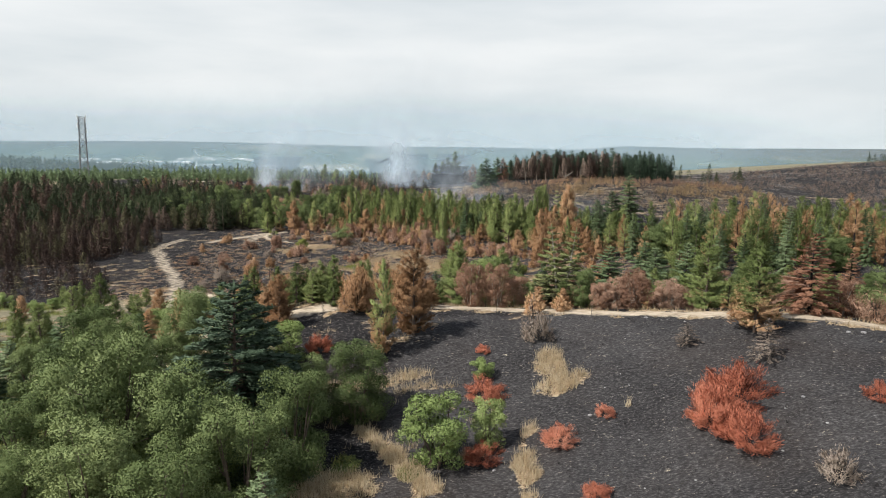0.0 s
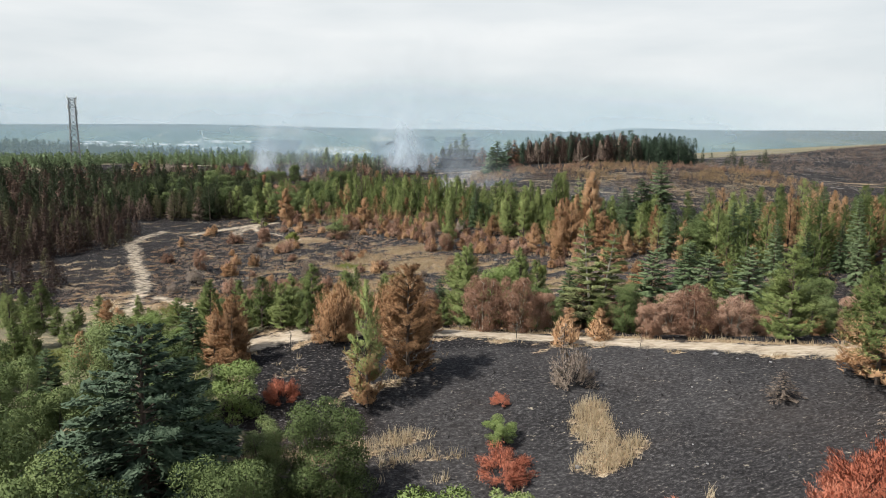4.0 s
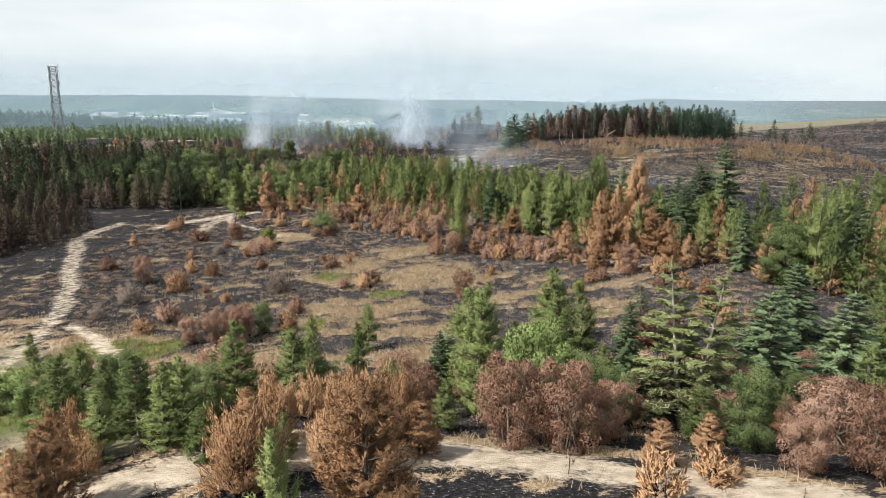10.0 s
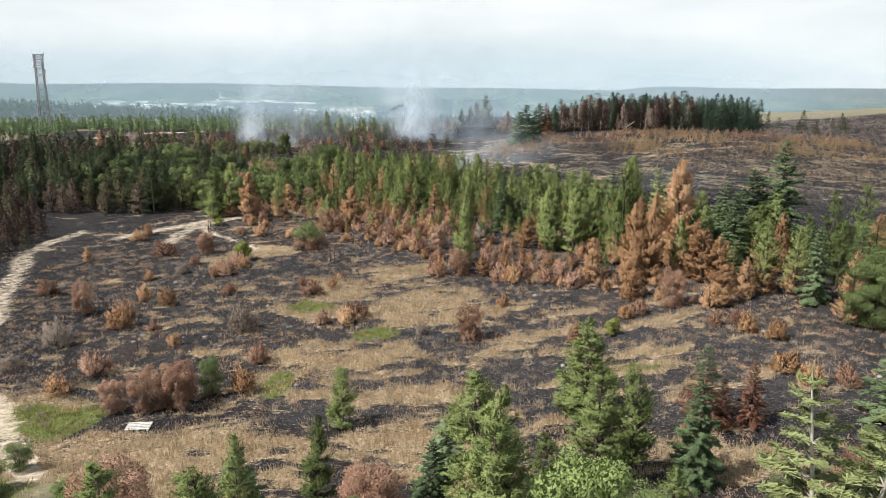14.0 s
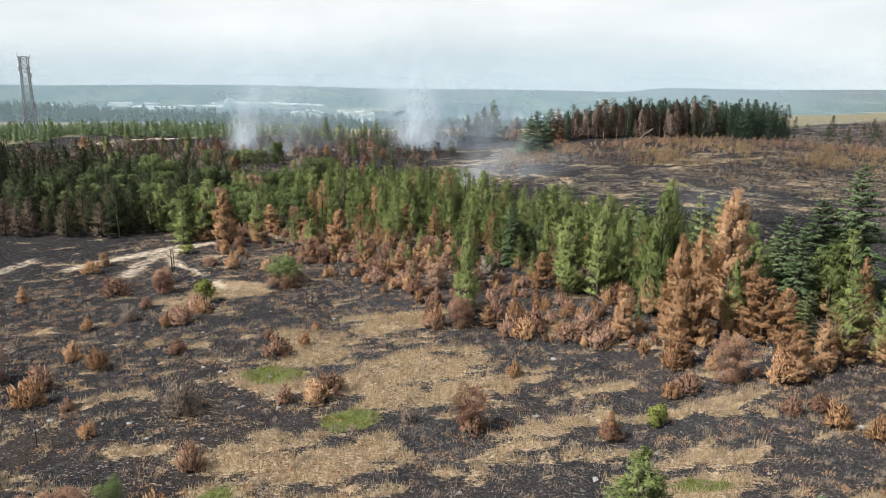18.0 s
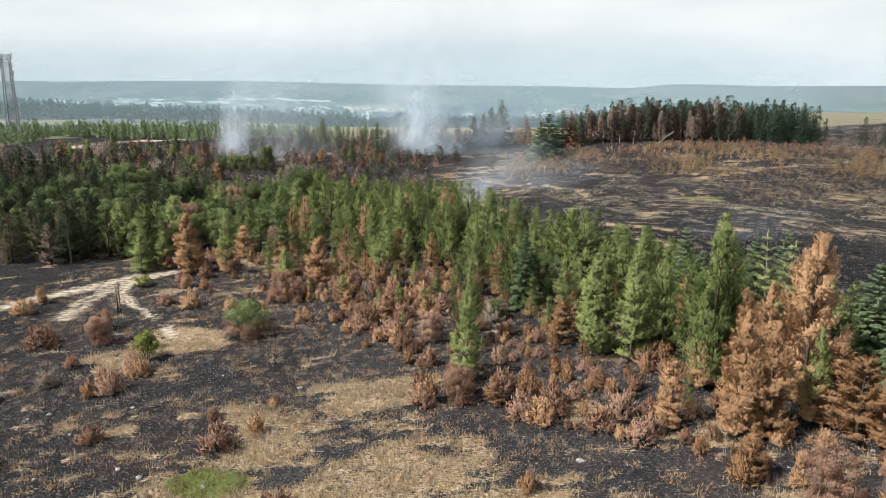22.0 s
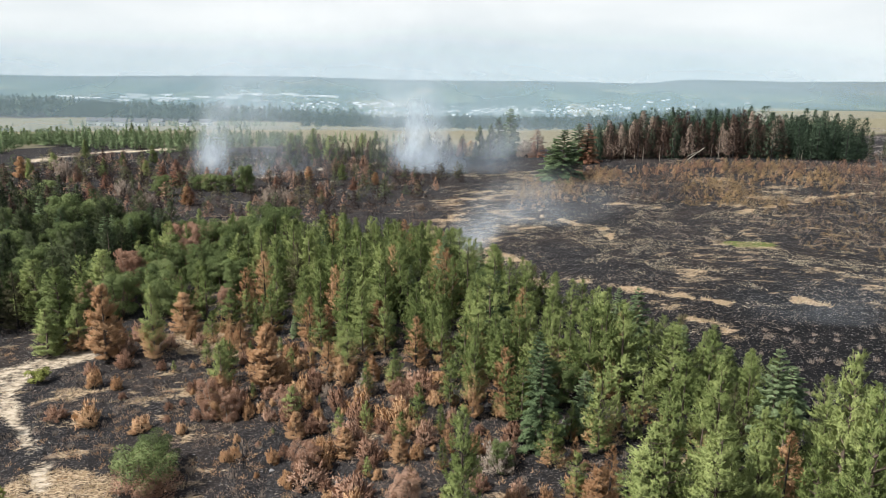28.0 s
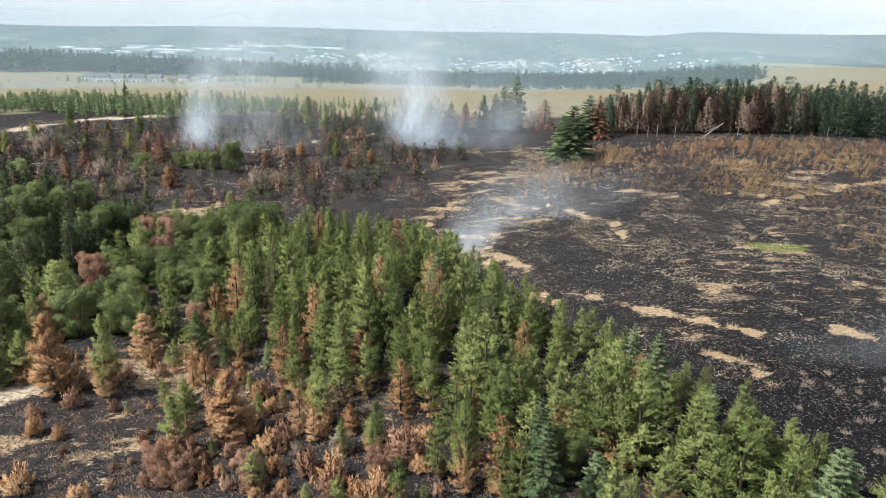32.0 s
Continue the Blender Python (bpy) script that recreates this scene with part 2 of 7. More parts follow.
def covers(x, y):
    """What lies on the ground: straw, bare earth, green grass and soot, with shade painted in under the valley wood,
    each 0 to 1.
    """
    n = fnoise(x, y, 6.0, 3)
    n2 = fnoise(x, y, 1.6, 9)
    earth = np.zeros(np.shape(x))
    for line, wide in TRACKS:
        d = line_dist(x, y, line) + (n2 - 0.5) * 1.5 + (n - 0.5) * 0.8
        minor = wide < 2.5
        bed = (1.15 - d / (wide * (0.68 if minor else 0.5))).clip(0, 1) ** 0.5 * (0.72 if minor else 1.0)
        rut = 0.62 + 0.38 * (1 - np.abs(d - 0.65) / 0.45).clip(0, 1) if 1.9 < wide < 2.4 else 1.0
        earth = np.maximum(earth, bed * rut)
    straw = np.zeros(np.shape(x))
    streak = fnoise(x + 0.5 * y, (y - 0.25 * x) * 3.2, 5.0, 21)
    for a, b, rx, ry in STRAW_PATCHES:
        q = np.hypot((x - a) / rx, (y - b) / ry) + (n - 0.5) * 1.1 + (n2 - 0.5) * 1.2 - (streak - 0.5) * 3.2
        straw = np.maximum(straw, ((1.3 - q) * 1.1).clip(0, 0.64))
    for line, wide in STRAW_LINES:
        far = line[0][1] > 160
        d = line_dist(x, y, line) + (n2 - 0.5) * (2.8 if far else 2.4) + (n - 0.5) * (1.5 if far else 1.2)
        gap = ((vnoise(x + y, x - y, 2.3, 55) - 0.28) * 3).clip(0.4, 1) if far else 1.0
        straw = np.maximum(straw, ((1.0 - d / (wide * (0.8 if far else 1))) * 1.6).clip(0, 1) * gap)
    flecks = ((streak - 0.655) * 4).clip(0, 0.5) + ((fnoise(x, y * 1.8, 1.5, 25) - 0.68) * 5).clip(0, 0.5)
    open_burn = np.exp(-(((x - 2) / 26) ** 2 + ((y - 104) / 26) ** 2))
    flecks = flecks + open_burn * (((fnoise(x * 0.8, y * 1.6, 2.6, 27) - 0.55) * 4).clip(0, 0.42) + ((streak - 0.58) * 3).clip(0, 0.35))
    flecks = flecks + np.where((y > 84) & (y < 130) & (x < 12), ((fnoise(x, y * 1.7, 2.2, 29) - 0.62) * 5).clip(0, 0.4), 0)
    clean = inside(x, y, CLEAN_BURN) | (y + 0.9 * x > 172)
    straw = np.maximum(straw, np.where(clean, 0, flecks))
    felled = (y > 160) & (y + 0.9 * x > 178) & (x > -12) & (y < 275)
    patch = ((fnoise(x, y, 16, 131) - 0.40) * 4).clip(0, 1) * (1 - np.exp(-(((x - 31) / 17) ** 2 + ((y - 160) / 17) ** 2)))
    drift = ((fnoise(x * 0.6 + 0.3 * y, y * 1.5, 3.2, 133) - 0.54) * 4.5).clip(0, 0.5) + ((vnoise(x * 0.7, y * 1.5, 1.1, 135) - 0.72) * 3).clip(0, 0.35)
    straw = np.maximum(straw, np.where(felled, drift * patch, 0))
    stony = inside(x, y, STONY)
    straw = np.maximum(straw, np.where((y > 190) & (x > -10), ((vnoise(x * 0.7, y * 1.5, 0.9, 35) - 0.86) * 4).clip(0, 0.4), 0))
    straw = np.maximum(straw, np.where(stony, ((vnoise(x * 0.7, y * 1.5, 1.0, 31) - 0.74) * 4).clip(0, 0.5), 0))
    green = np.zeros(np.shape(x))
    for a, b, rx, ry in GREEN_PATCHES:
        q = np.hypot((x - a) / rx, (y - b) / ry) + (n - 0.5) * 1.0
        green = np.maximum(green, ((1.2 - q) * 2.2).clip(0, 1))
    burnt = inside(x + (n2 - 0.5) * 5 + (n - 0.5) * 6, y + (n2 - 0.5) * 5 - (n - 0.5) * 6, BURNT)
    edge = fnoise(x, y, 25, 41)
    beyond = ((y - 0.12 * np.abs(x) - 0.35 * (x - 60).clip(0, 400) - 318) / 20 + (edge - 0.5) * 1.2).clip(0, 1)
    soot_shade = np.where(burnt, 1.0, 0.0) * (1 - beyond)
    # floor of the valley wood is painted black for litter and tree shade
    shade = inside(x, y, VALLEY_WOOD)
    soot_shade = np.where(shade, 1.0, soot_shade)
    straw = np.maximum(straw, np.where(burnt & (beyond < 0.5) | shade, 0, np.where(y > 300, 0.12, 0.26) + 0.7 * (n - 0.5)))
    green = np.maximum(green * np.where(burnt, 1, 0.7), np.where(burnt, 0, ((fnoise(x, y, 5, 51) - 0.45) * 3).clip(0, 0.7) * (y < 300)))
    return straw, earth, green, soot_shade


# ---------------------------------------------------------------- materials
def material(name, build):
    m = bpy.data.materials.new(name)
    m.use_nodes = True
    nt = m.node_tree
    nt.nodes.clear()
    out = nt.nodes.new("ShaderNodeOutputMaterial")
    nt.links.new(build(nt), out.inputs["Surface"])
    return m


def node(nt, kind, **vals):
    n = nt.nodes.new(kind)
    for key, value in vals.items():
        n.inputs[key.replace("_", " ")].default_value = value
    return n


def ramp(nt, fac, stops):
    r = nt.nodes.new("ShaderNodeValToRGB")
    e = r.color_ramp.elements
    while len(e) < len(stops):
        e.new(0.5)
    for el, (p, c) in zip(e, stops):
        el.position, el.color = p, (*c, 1)
    nt.links.new(fac, r.inputs["Fac"])
    return r.outputs["Color"]


def mixed(nt, fac, a, b, blend="MIX"):
    m = nt.nodes.new("ShaderNodeMix")
    m.data_type, m.blend_type = "RGBA", blend
    for sock, v in ((m.inputs[0], fac), (m.inputs[6], a), (m.inputs[7], b)):
        if hasattr(v, "is_linked"):
            nt.links.new(v, sock)
        else:
            sock.default_value = v if isinstance(v, (int, float)) else (*v, 1)
    return m.outputs[2]


def maths(nt, op, a, b=0.0, clamp=False):
    m = nt.nodes.new("ShaderNodeMath")
    m.operation, m.use_clamp = op, clamp
    for sock, v in zip(m.inputs, (a, b)):
        if hasattr(v, "is_linked"):
            nt.links.new(v, sock)
        else:
            sock.default_value = v
    return m.outputs[0]


def noise_at(nt, scale, detail=4, rough=0.6, stretch=None):
    co = nt.nodes.new("ShaderNodeNewGeometry").outputs["Position"]
    if stretch:
        mp = node(nt, "ShaderNodeMapping", Scale=stretch)
        nt.links.new(co, mp.inputs["Vector"])
        co = mp.outputs["Vector"]
    n = node(nt, "ShaderNodeTexNoise", Scale=scale, Detail=detail, Roughness=rough)
    nt.links.new(co, n.inputs["Vector"])
    return n.outputs["Fac"]


def bumped(nt, height, strength, dist):
    b = node(nt, "ShaderNodeBump", Strength=strength, Distance=dist)
    nt.links.new(height, b.inputs["Height"])
    return b.outputs["Normal"]


def plain(name, stops, rough=0.8, scale=3.0, bump=0.3, metal=0.0, spec=0.3, stretch=None):
    def build(nt):
        f = noise_at(nt, scale, 6, 0.65, stretch)
        p = node(nt, "ShaderNodeBsdfPrincipled", Roughness=rough, Metallic=metal)
        p.inputs["Specular IOR Level"].default_value = spec
        rnd = nt.nodes.new("ShaderNodeObjectInfo").outputs["Random"]
        col = ramp(nt, maths(nt, "ADD", f, maths(nt, "MULTIPLY", maths(nt, "SUBTRACT", rnd, 0.5), 0.25)), stops)
        nt.links.new(col, p.inputs["Base Color"])
        nt.links.new(bumped(nt, f, bump, 0.05), p.inputs["Normal"])
        return p.outputs[0]
    return material(name, build)


def leafy(name, dark, mid, light, through=0.16):
    """Foliage: each leaf or spray takes its own shade; trees differ a little from one another."""
    def build(nt):
        isl = nt.nodes.new("ShaderNodeNewGeometry").outputs["Random Per Island"]
        rnd = nt.nodes.new("ShaderNodeObjectInfo").outputs["Random"]
        big = noise_at(nt, 1.9, 3)
        wide = noise_at(nt, 0.33, 2)
        f = maths(nt, "ADD", maths(nt, "MULTIPLY", isl, 0.26), maths(nt, "MULTIPLY", big, 0.5))
        f = maths(nt, "ADD", f, maths(nt, "MULTIPLY", wide, 0.42))
        f = maths(nt, "ADD", f, maths(nt, "MULTIPLY", maths(nt, "SUBTRACT", rnd, 0.5), 0.4))
        col = ramp(nt, f, [(0.20, dark), (0.54, mid), (0.95, light)])
        d = node(nt, "ShaderNodeBsdfPrincipled", Roughness=0.65)
        d.inputs["Specular IOR Level"].default_value = 0.12
        t = nt.nodes.new("ShaderNodeBsdfTranslucent")
        nt.links.new(col, d.inputs["Base Color"])
        nt.links.new(col, t.inputs["Color"])
        m = nt.nodes.new("ShaderNodeMixShader")
        m.inputs[0].default_value = through
        nt.links.new(d.outputs[0], m.inputs[1])
        nt.links.new(t.outputs[0], m.inputs[2])
        return m.outputs[0]
    return material(name, build)


def ground_build(nt):
    at = nt.nodes.new("ShaderNodeAttribute")
    at.attribute_name = "cover"
    sep = nt.nodes.new("ShaderNodeSeparateColor")
    nt.links.new(at.outputs["Color"], sep.inputs["Color"])
    straw, earth, green, soot_shade = sep.outputs[0], sep.outputs[1], sep.outputs[2], at.outputs["Alpha"]
    fine, mid, big = noise_at(nt, 4.0, 7, 0.75, (1, 1.7, 1)), noise_at(nt, 1.1, 5, 0.65, (1, 1.8, 1)), noise_at(nt, 0.12, 4, 0.55)
    speck = noise_at(nt, 5.0, 4, 0.6, (1, 1.5, 0.3))
    dust = nt.nodes.new("ShaderNodeAttribute")
    dust.attribute_name = "ash"

    def crisp(v, soft=0.35):
        s = maths(nt, "ADD", v, maths(nt, "MULTIPLY", maths(nt, "SUBTRACT", maths(nt, "ADD", maths(nt, "MULTIPLY", fine, 0.6), maths(nt, "MULTIPLY", mid, 0.4)), 0.5), 3.0))
        return maths(nt, "DIVIDE", maths(nt, "SUBTRACT", s, 0.5 - soft / 2), soft, True)
    char = ramp(nt, fine, [(0.32, (0.005, 0.0048, 0.005)), (0.49, (0.015, 0.0142, 0.0146)), (0.60, (0.050, 0.046, 0.046)), (0.72, (0.19, 0.178, 0.17))])
    char = mixed(nt, maths(nt, "MULTIPLY", ramp(nt, big, [(0.45, (0, 0, 0)), (0.68, (1, 1, 1))]), 0.35), char, ramp(nt, mid, [(0.3, (0.03, 0.021, 0.016)), (0.7, (0.10, 0.068, 0.048))]))
    pale = ramp(nt, fine, [(0.30, (0.022, 0.021, 0.021)), (0.48, (0.055, 0.052, 0.051)), (0.60, (0.115, 0.109, 0.106)), (0.74, (0.25, 0.238, 0.23))])
    char = mixed(nt, maths(nt, "MULTIPLY", dust.outputs["Fac"], -1.0, True), char, (0.0055, 0.0052, 0.006))
    char = mixed(nt, maths(nt, "MAXIMUM", dust.outputs["Fac"], 0.0, True), char, pale)
    ash = maths(nt, "DIVIDE", maths(nt, "SUBTRACT", speck, 0.61), 0.06, True)
    ash = maths(nt, "MULTIPLY", ash, maths(nt, "SUBTRACT", 0.70, dust.outputs["Fac"], True))
    char = mixed(nt, ash, char, (0.36, 0.34, 0.32))
    hay = ramp(nt, fine, [(0.32, (0.07, 0.046, 0.028)), (0.48, (0.33, 0.235, 0.142)), (0.68, (0.66, 0.53, 0.36))])
    soil = ramp(nt, mid, [(0.3, (0.36, 0.285, 0.20)), (0.55, (0.53, 0.44, 0.325)), (0.75, (0.68, 0.60, 0.48))])
    grass = ramp(nt, fine, [(0.3, (0.045, 0.06, 0.018)), (0.55, (0.13, 0.15, 0.045)), (0.75, (0.28, 0.27, 0.09))])
    rough_land = ramp(nt, mid, [(0.3, (0.13, 0.120, 0.072)), (0.7, (0.26, 0.232, 0.155))])
    col = mixed(nt, crisp(soot_shade), rough_land, char)
    col = mixed(nt, crisp(straw), col, hay)
    col = mixed(nt, crisp(green), col, grass)
    col = mixed(nt, crisp(earth, 0.5), col, soil)
    p = node(nt, "ShaderNodeBsdfPrincipled", Roughness=0.92)
    p.inputs["Specular IOR Level"].default_value = 0.12
    nt.links.new(col, p.inputs["Base Color"])
    h = maths(nt, "ADD", maths(nt, "MULTIPLY", mid, 0.6), maths(nt, "MULTIPLY", fine, 0.5))
    nt.links.new(bumped(nt, h, 0.8, 0.35), p.inputs["Normal"])
    return p.outputs[0]


def far_build(nt):
    """Fields, woods and moor of the far side, as patches of natural colours."""
    co = nt.nodes.new("ShaderNodeNewGeometry").outputs["Position"]
    mp = node(nt, "ShaderNodeMapping", Scale=(1, 0.45, 0))
    nt.links.new(co, mp.inputs["Vector"])
    cell = node(nt, "ShaderNodeTexVoronoi", Scale=0.006)
    nt.links.new(mp.outputs["Vector"], cell.inputs["Vector"])
    sep = nt.nodes.new("ShaderNodeSeparateColor")
    nt.links.new(cell.outputs["Color"], sep.inputs["Color"])
    field = ramp(nt, sep.outputs[0], [(0.1, (0.040, 0.062, 0.040)), (0.5, (0.075, 0.105, 0.060)), (0.8, (0.115, 0.135, 0.075)), (0.96, (0.24, 0.22, 0.14))])
    wood = maths(nt, "DIVIDE", maths(nt, "SUBTRACT", noise_at(nt, 0.0045, 5, 0.6, (1, 0.4, 0)), 0.50), 0.06, True)
    col = mixed(nt, wood, field, (0.045, 0.062, 0.038))
    height = nt.nodes.new("ShaderNodeSeparateXYZ")
    nt.links.new(co, height.inputs["Vector"])
    moor = ramp(nt, noise_at(nt, 0.004, 5, 0.6, (1, 0.3, 2)), [(0.35, (0.070, 0.070, 0.062)), (0.65, (0.118, 0.112, 0.100))])
    col = mixed(nt, maths(nt, "DIVIDE", maths(nt, "SUBTRACT", height.outputs["Z"], -30.0), 40.0, True), col, moor)
    p = node(nt, "ShaderNodeBsdfPrincipled", Roughness=1.0)
    p.inputs["Specular IOR Level"].default_value = 0.0
    nt.links.new(col, p.inputs["Base Color"])
    return p.outputs[0]


M_GROUND = material("burnt_heath", ground_build)
M_FAR = material("far_moor", far_build)
M_BARK = plain("bark", [(0.3, (0.05, 0.038, 0.03)), (0.6, (0.14, 0.105, 0.08)), (0.8, (0.26, 0.21, 0.17))], 0.9, 9, 0.6, stretch=(1, 1, 0.3))
M_PALE_BARK = plain("pale_bark", [(0.3, (0.22, 0.19, 0.15)), (0.7, (0.5, 0.46, 0.38))], 0.85, 9, 0.5, stretch=(1, 1, 0.3))
M_CHARRED = plain("charred_bark", [(0.3, (0.008, 0.007, 0.007)), (0.7, (0.04, 0.036, 0.034))], 0.9, 8, 0.6)
M_PINE = leafy("pine_needles", (0.036, 0.05, 0.016), (0.16, 0.204, 0.066), (0.38, 0.425, 0.165))
M_SPRUCE = leafy("spruce_needles", (0.026, 0.042, 0.021), (0.114, 0.165, 0.076), (0.31, 0.38, 0.205))
M_LARCH = leafy("larch_needles", (0.08, 0.09, 0.035), (0.25, 0.28, 0.115), (0.46, 0.48, 0.24))
M_WILLOW = leafy("willow_leaves", (0.032, 0.046, 0.016), (0.118, 0.156, 0.056), (0.265, 0.31, 0.13))
M_BRIGHT = leafy("birch_leaves", (0.06, 0.09, 0.026), (0.18, 0.24, 0.076), (0.35, 0.415, 0.16))
M_YELLOW = leafy("yellowing_leaves", (0.09, 0.095, 0.02), (0.24, 0.265, 0.07), (0.4, 0.4, 0.14))
M_SCORCH = leafy("scorched_needles", (0.1, 0.052, 0.026), (0.41, 0.238, 0.122), (0.65, 0.435, 0.255), 0.15)
M_PINK = leafy("scorched_leaves", (0.08, 0.043, 0.03), (0.3, 0.172, 0.113), (0.5, 0.335, 0.24), 0.18)
M_GOLD = leafy("golden_bracken", (0.1, 0.064, 0.032), (0.38, 0.262, 0.135), (0.6, 0.46, 0.28), 0.15)
M_BLEACH = leafy("bleached_wood", (0.19, 0.155, 0.115), (0.42, 0.36, 0.285), (0.68, 0.62, 0.53), 0.05)
M_RED = leafy("scorched_gorse", (0.14, 0.042, 0.026), (0.48, 0.165, 0.098), (0.66, 0.32, 0.21), 0.2)
M_DUN = leafy("dead_twigs", (0.085, 0.066, 0.052), (0.27, 0.212, 0.165), (0.46, 0.395, 0.325), 0.15)
M_STRAW = leafy("dry_grass", (0.20, 0.14, 0.08), (0.47, 0.37, 0.23), (0.68, 0.59, 0.43), 0.3)
M_RUSH = leafy("green_rushes", (0.09, 0.095, 0.02), (0.24, 0.24, 0.07), (0.42, 0.40, 0.15), 0.3)
M_OLIVE = leafy("browning_needles", (0.024, 0.025, 0.014), (0.085, 0.08, 0.04), (0.2, 0.178, 0.095))
M_ASHEN = leafy("ashen_stems", (0.10, 0.09, 0.085), (0.30, 0.27, 0.25), (0.55, 0.51, 0.47), 0.1)
M_SOOTY = leafy("sooty_stems", (0.012, 0.011, 0.011), (0.035, 0.032, 0.031), (0.10, 0.09, 0.085), 0.05)
# darker copy of the pine needles, with woodland shade put into the colour
M_SHADEDPINE = leafy("shaded_pine_needles", (0.012, 0.018, 0.009), (0.047, 0.062, 0.028), (0.125, 0.15, 0.07))
M_DARKSPRUCE = leafy("dark_spruce_needles", (0.016, 0.028, 0.018), (0.066, 0.1, 0.06), (0.2, 0.255, 0.165))
M_FARWOOD = leafy("far_wood_leaves", (0.024, 0.04, 0.03), (0.062, 0.092, 0.062), (0.13, 0.165, 0.11))
M_UMBER = leafy("charred_needles", (0.011, 0.008, 0.007), (0.058, 0.036, 0.027), (0.155, 0.1, 0.074), 0.1)
M_BROWN = leafy("brown_bracken", (0.042, 0.029, 0.023), (0.185, 0.132, 0.103), (0.4, 0.31, 0.245), 0.12)
M_RUST = leafy("rusty_needles", (0.06, 0.028, 0.018), (0.245, 0.118, 0.072), (0.44, 0.255, 0.16), 0.12)
M_STONE = plain("pale_stone", [(0.3, (0.15, 0.145, 0.14)), (0.6, (0.30, 0.29, 0.28)), (0.8, (0.46, 0.45, 0.43))], 0.9, 6, 0.4)
M_STEEL = plain("galvanised_steel", [(0.3, (0.20, 0.21, 0.22)), (0.7, (0.34, 0.35, 0.36))], 0.55, 4, 0.1, 0.5)
M_WHITE = plain("white_render", [(0.3, (0.70, 0.70, 0.68)), (0.7, (0.84, 0.84, 0.82))], 0.8, 0.4, 0.1)
M_TOWN = plain("far_render", [(0.3, (0.60, 0.60, 0.59)), (0.7, (0.78, 0.78, 0.77))], 0.8, 0.4, 0.1)
M_ROOF = plain("slate_roof", [(0.3, (0.07, 0.07, 0.075)), (0.7, (0.15, 0.145, 0.145))], 0.7, 1.2, 0.3)
M_PANE = plain("dark_pane", [(0.3, (0.03, 0.035, 0.04)), (0.7, (0.06, 0.065, 0.07))], 0.15, 1, 0.0, spec=0.6)
M_BOARD = plain("weathered_board", [(0.3, (0.42, 0.40, 0.36)), (0.7, (0.68, 0.66, 0.60))], 0.8, 5, 0.3)


# ---------------------------------------------------------------- mesh helpers
def mesh_of(name, v, f, mat):
    """A mesh from an array of points and an array of faces that all have as many corners."""
    v, f = np.asarray(v, np.float32).reshape(-1, 3), np.asarray(f, np.int32)
    me = bpy.data.meshes.new(name)
    k = f.shape[1]
    me.vertices.add(len(v)); me.loops.add(f.size); me.polygons.add(len(f))
    me.vertices.foreach_set("co", v.ravel())
    me.loops.foreach_set("vertex_index", f.ravel())
    me.polygons.foreach_set("loop_start", np.arange(0, f.size, k, dtype=np.int32))
    me.update(calc_edges=True)
    me.materials.append(mat)
    return me


def leaf_cloud(name, centre, along, across, mat, out=None, soft=0.72):
    """Loose pointed leaves or needle brushes, three corners each, about each centre. out: the way each one's clump faces, which rounds off the crown's shading."""
    v = np.stack([centre - along + across, centre - along - across, centre + along], 1)
    if out is None:
        return mesh_of(name, v.reshape(-1, 3), np.arange(len(v) * 3).reshape(-1, 3), mat)
    n = unit(np.cross(v[:, 1] - v[:, 0], v[:, 2] - v[:, 0]))
    back = (n * out).sum(1) < 0
    v[back] = v[back][:, [1, 0, 2]]
    n[back] *= -1
    n = unit(n * (1 - soft) + unit(out) * soft)
    me = mesh_of(name, v.reshape(-1, 3), np.arange(len(v) * 3).reshape(-1, 3), mat)
    me.attributes.new("custom_normal", "FLOAT_VECTOR", "POINT").data.foreach_set("vector", np.repeat(n, 3, 0).astype(np.float32).ravel())
    return me


def tube(name, pts, radii, mat, sides=4):
    """One bent pole through the points."""
    ang = np.arange(sides) * 2 * np.pi / sides
    ring = np.column_stack([np.cos(ang), np.sin(ang), 0 * ang])
    v = (np.asarray(pts, float)[:, None] + ring[None] * np.asarray(radii, float)[:, None, None]).reshape(-1, 3)
    i = np.arange(sides); j = (i + 1) % sides
    f = np.concatenate([np.stack([i, j, j + sides, i + sides], 1) + k * sides for k in range(len(pts) - 1)])
    return mesh_of(name, v, f, mat)


def unit(v):
    return v / (np.linalg.norm(v, axis=-1, keepdims=True) + 1e-9)


def part(name, me, parent, label=""):
    ob = new(name, me)
    ob.parent = parent
    return tagged(ob, label) if label else ob


def sticks(name, a, b, ra, rb, mat, sides=4):
    """Tapered sticks from points a to points b."""
    a, b = np.asarray(a, float).reshape(-1, 3), np.asarray(b, float).reshape(-1, 3)
    ra, rb = np.broadcast_to(ra, len(a)), np.broadcast_to(rb, len(a))
    d = unit(b - a)
    ref = np.where(np.abs(d[:, 2:]) > 0.9, [[1.0, 0, 0]], [[0, 0, 1.0]])
    u = unit(np.cross(d, ref)); w = np.cross(d, u)
    ang = np.arange(sides) * 2 * np.pi / sides
    ring = u[:, None] * np.cos(ang)[None, :, None] + w[:, None] * np.sin(ang)[None, :, None]
    v = np.concatenate([a[:, None] + ring * ra[:, None, None], b[:, None] + ring * rb[:, None, None]], 1)
    i = np.arange(sides); j = (i + 1) % sides
    f = np.stack([i, j, j + sides, i + sides], 1)
    f = (np.arange(len(a))[:, None, None] * 2 * sides + f[None]).reshape(-1, 4)
    return mesh_of(name, v.reshape(-1, 3), f, mat)


rng = np.random.default_rng(7)


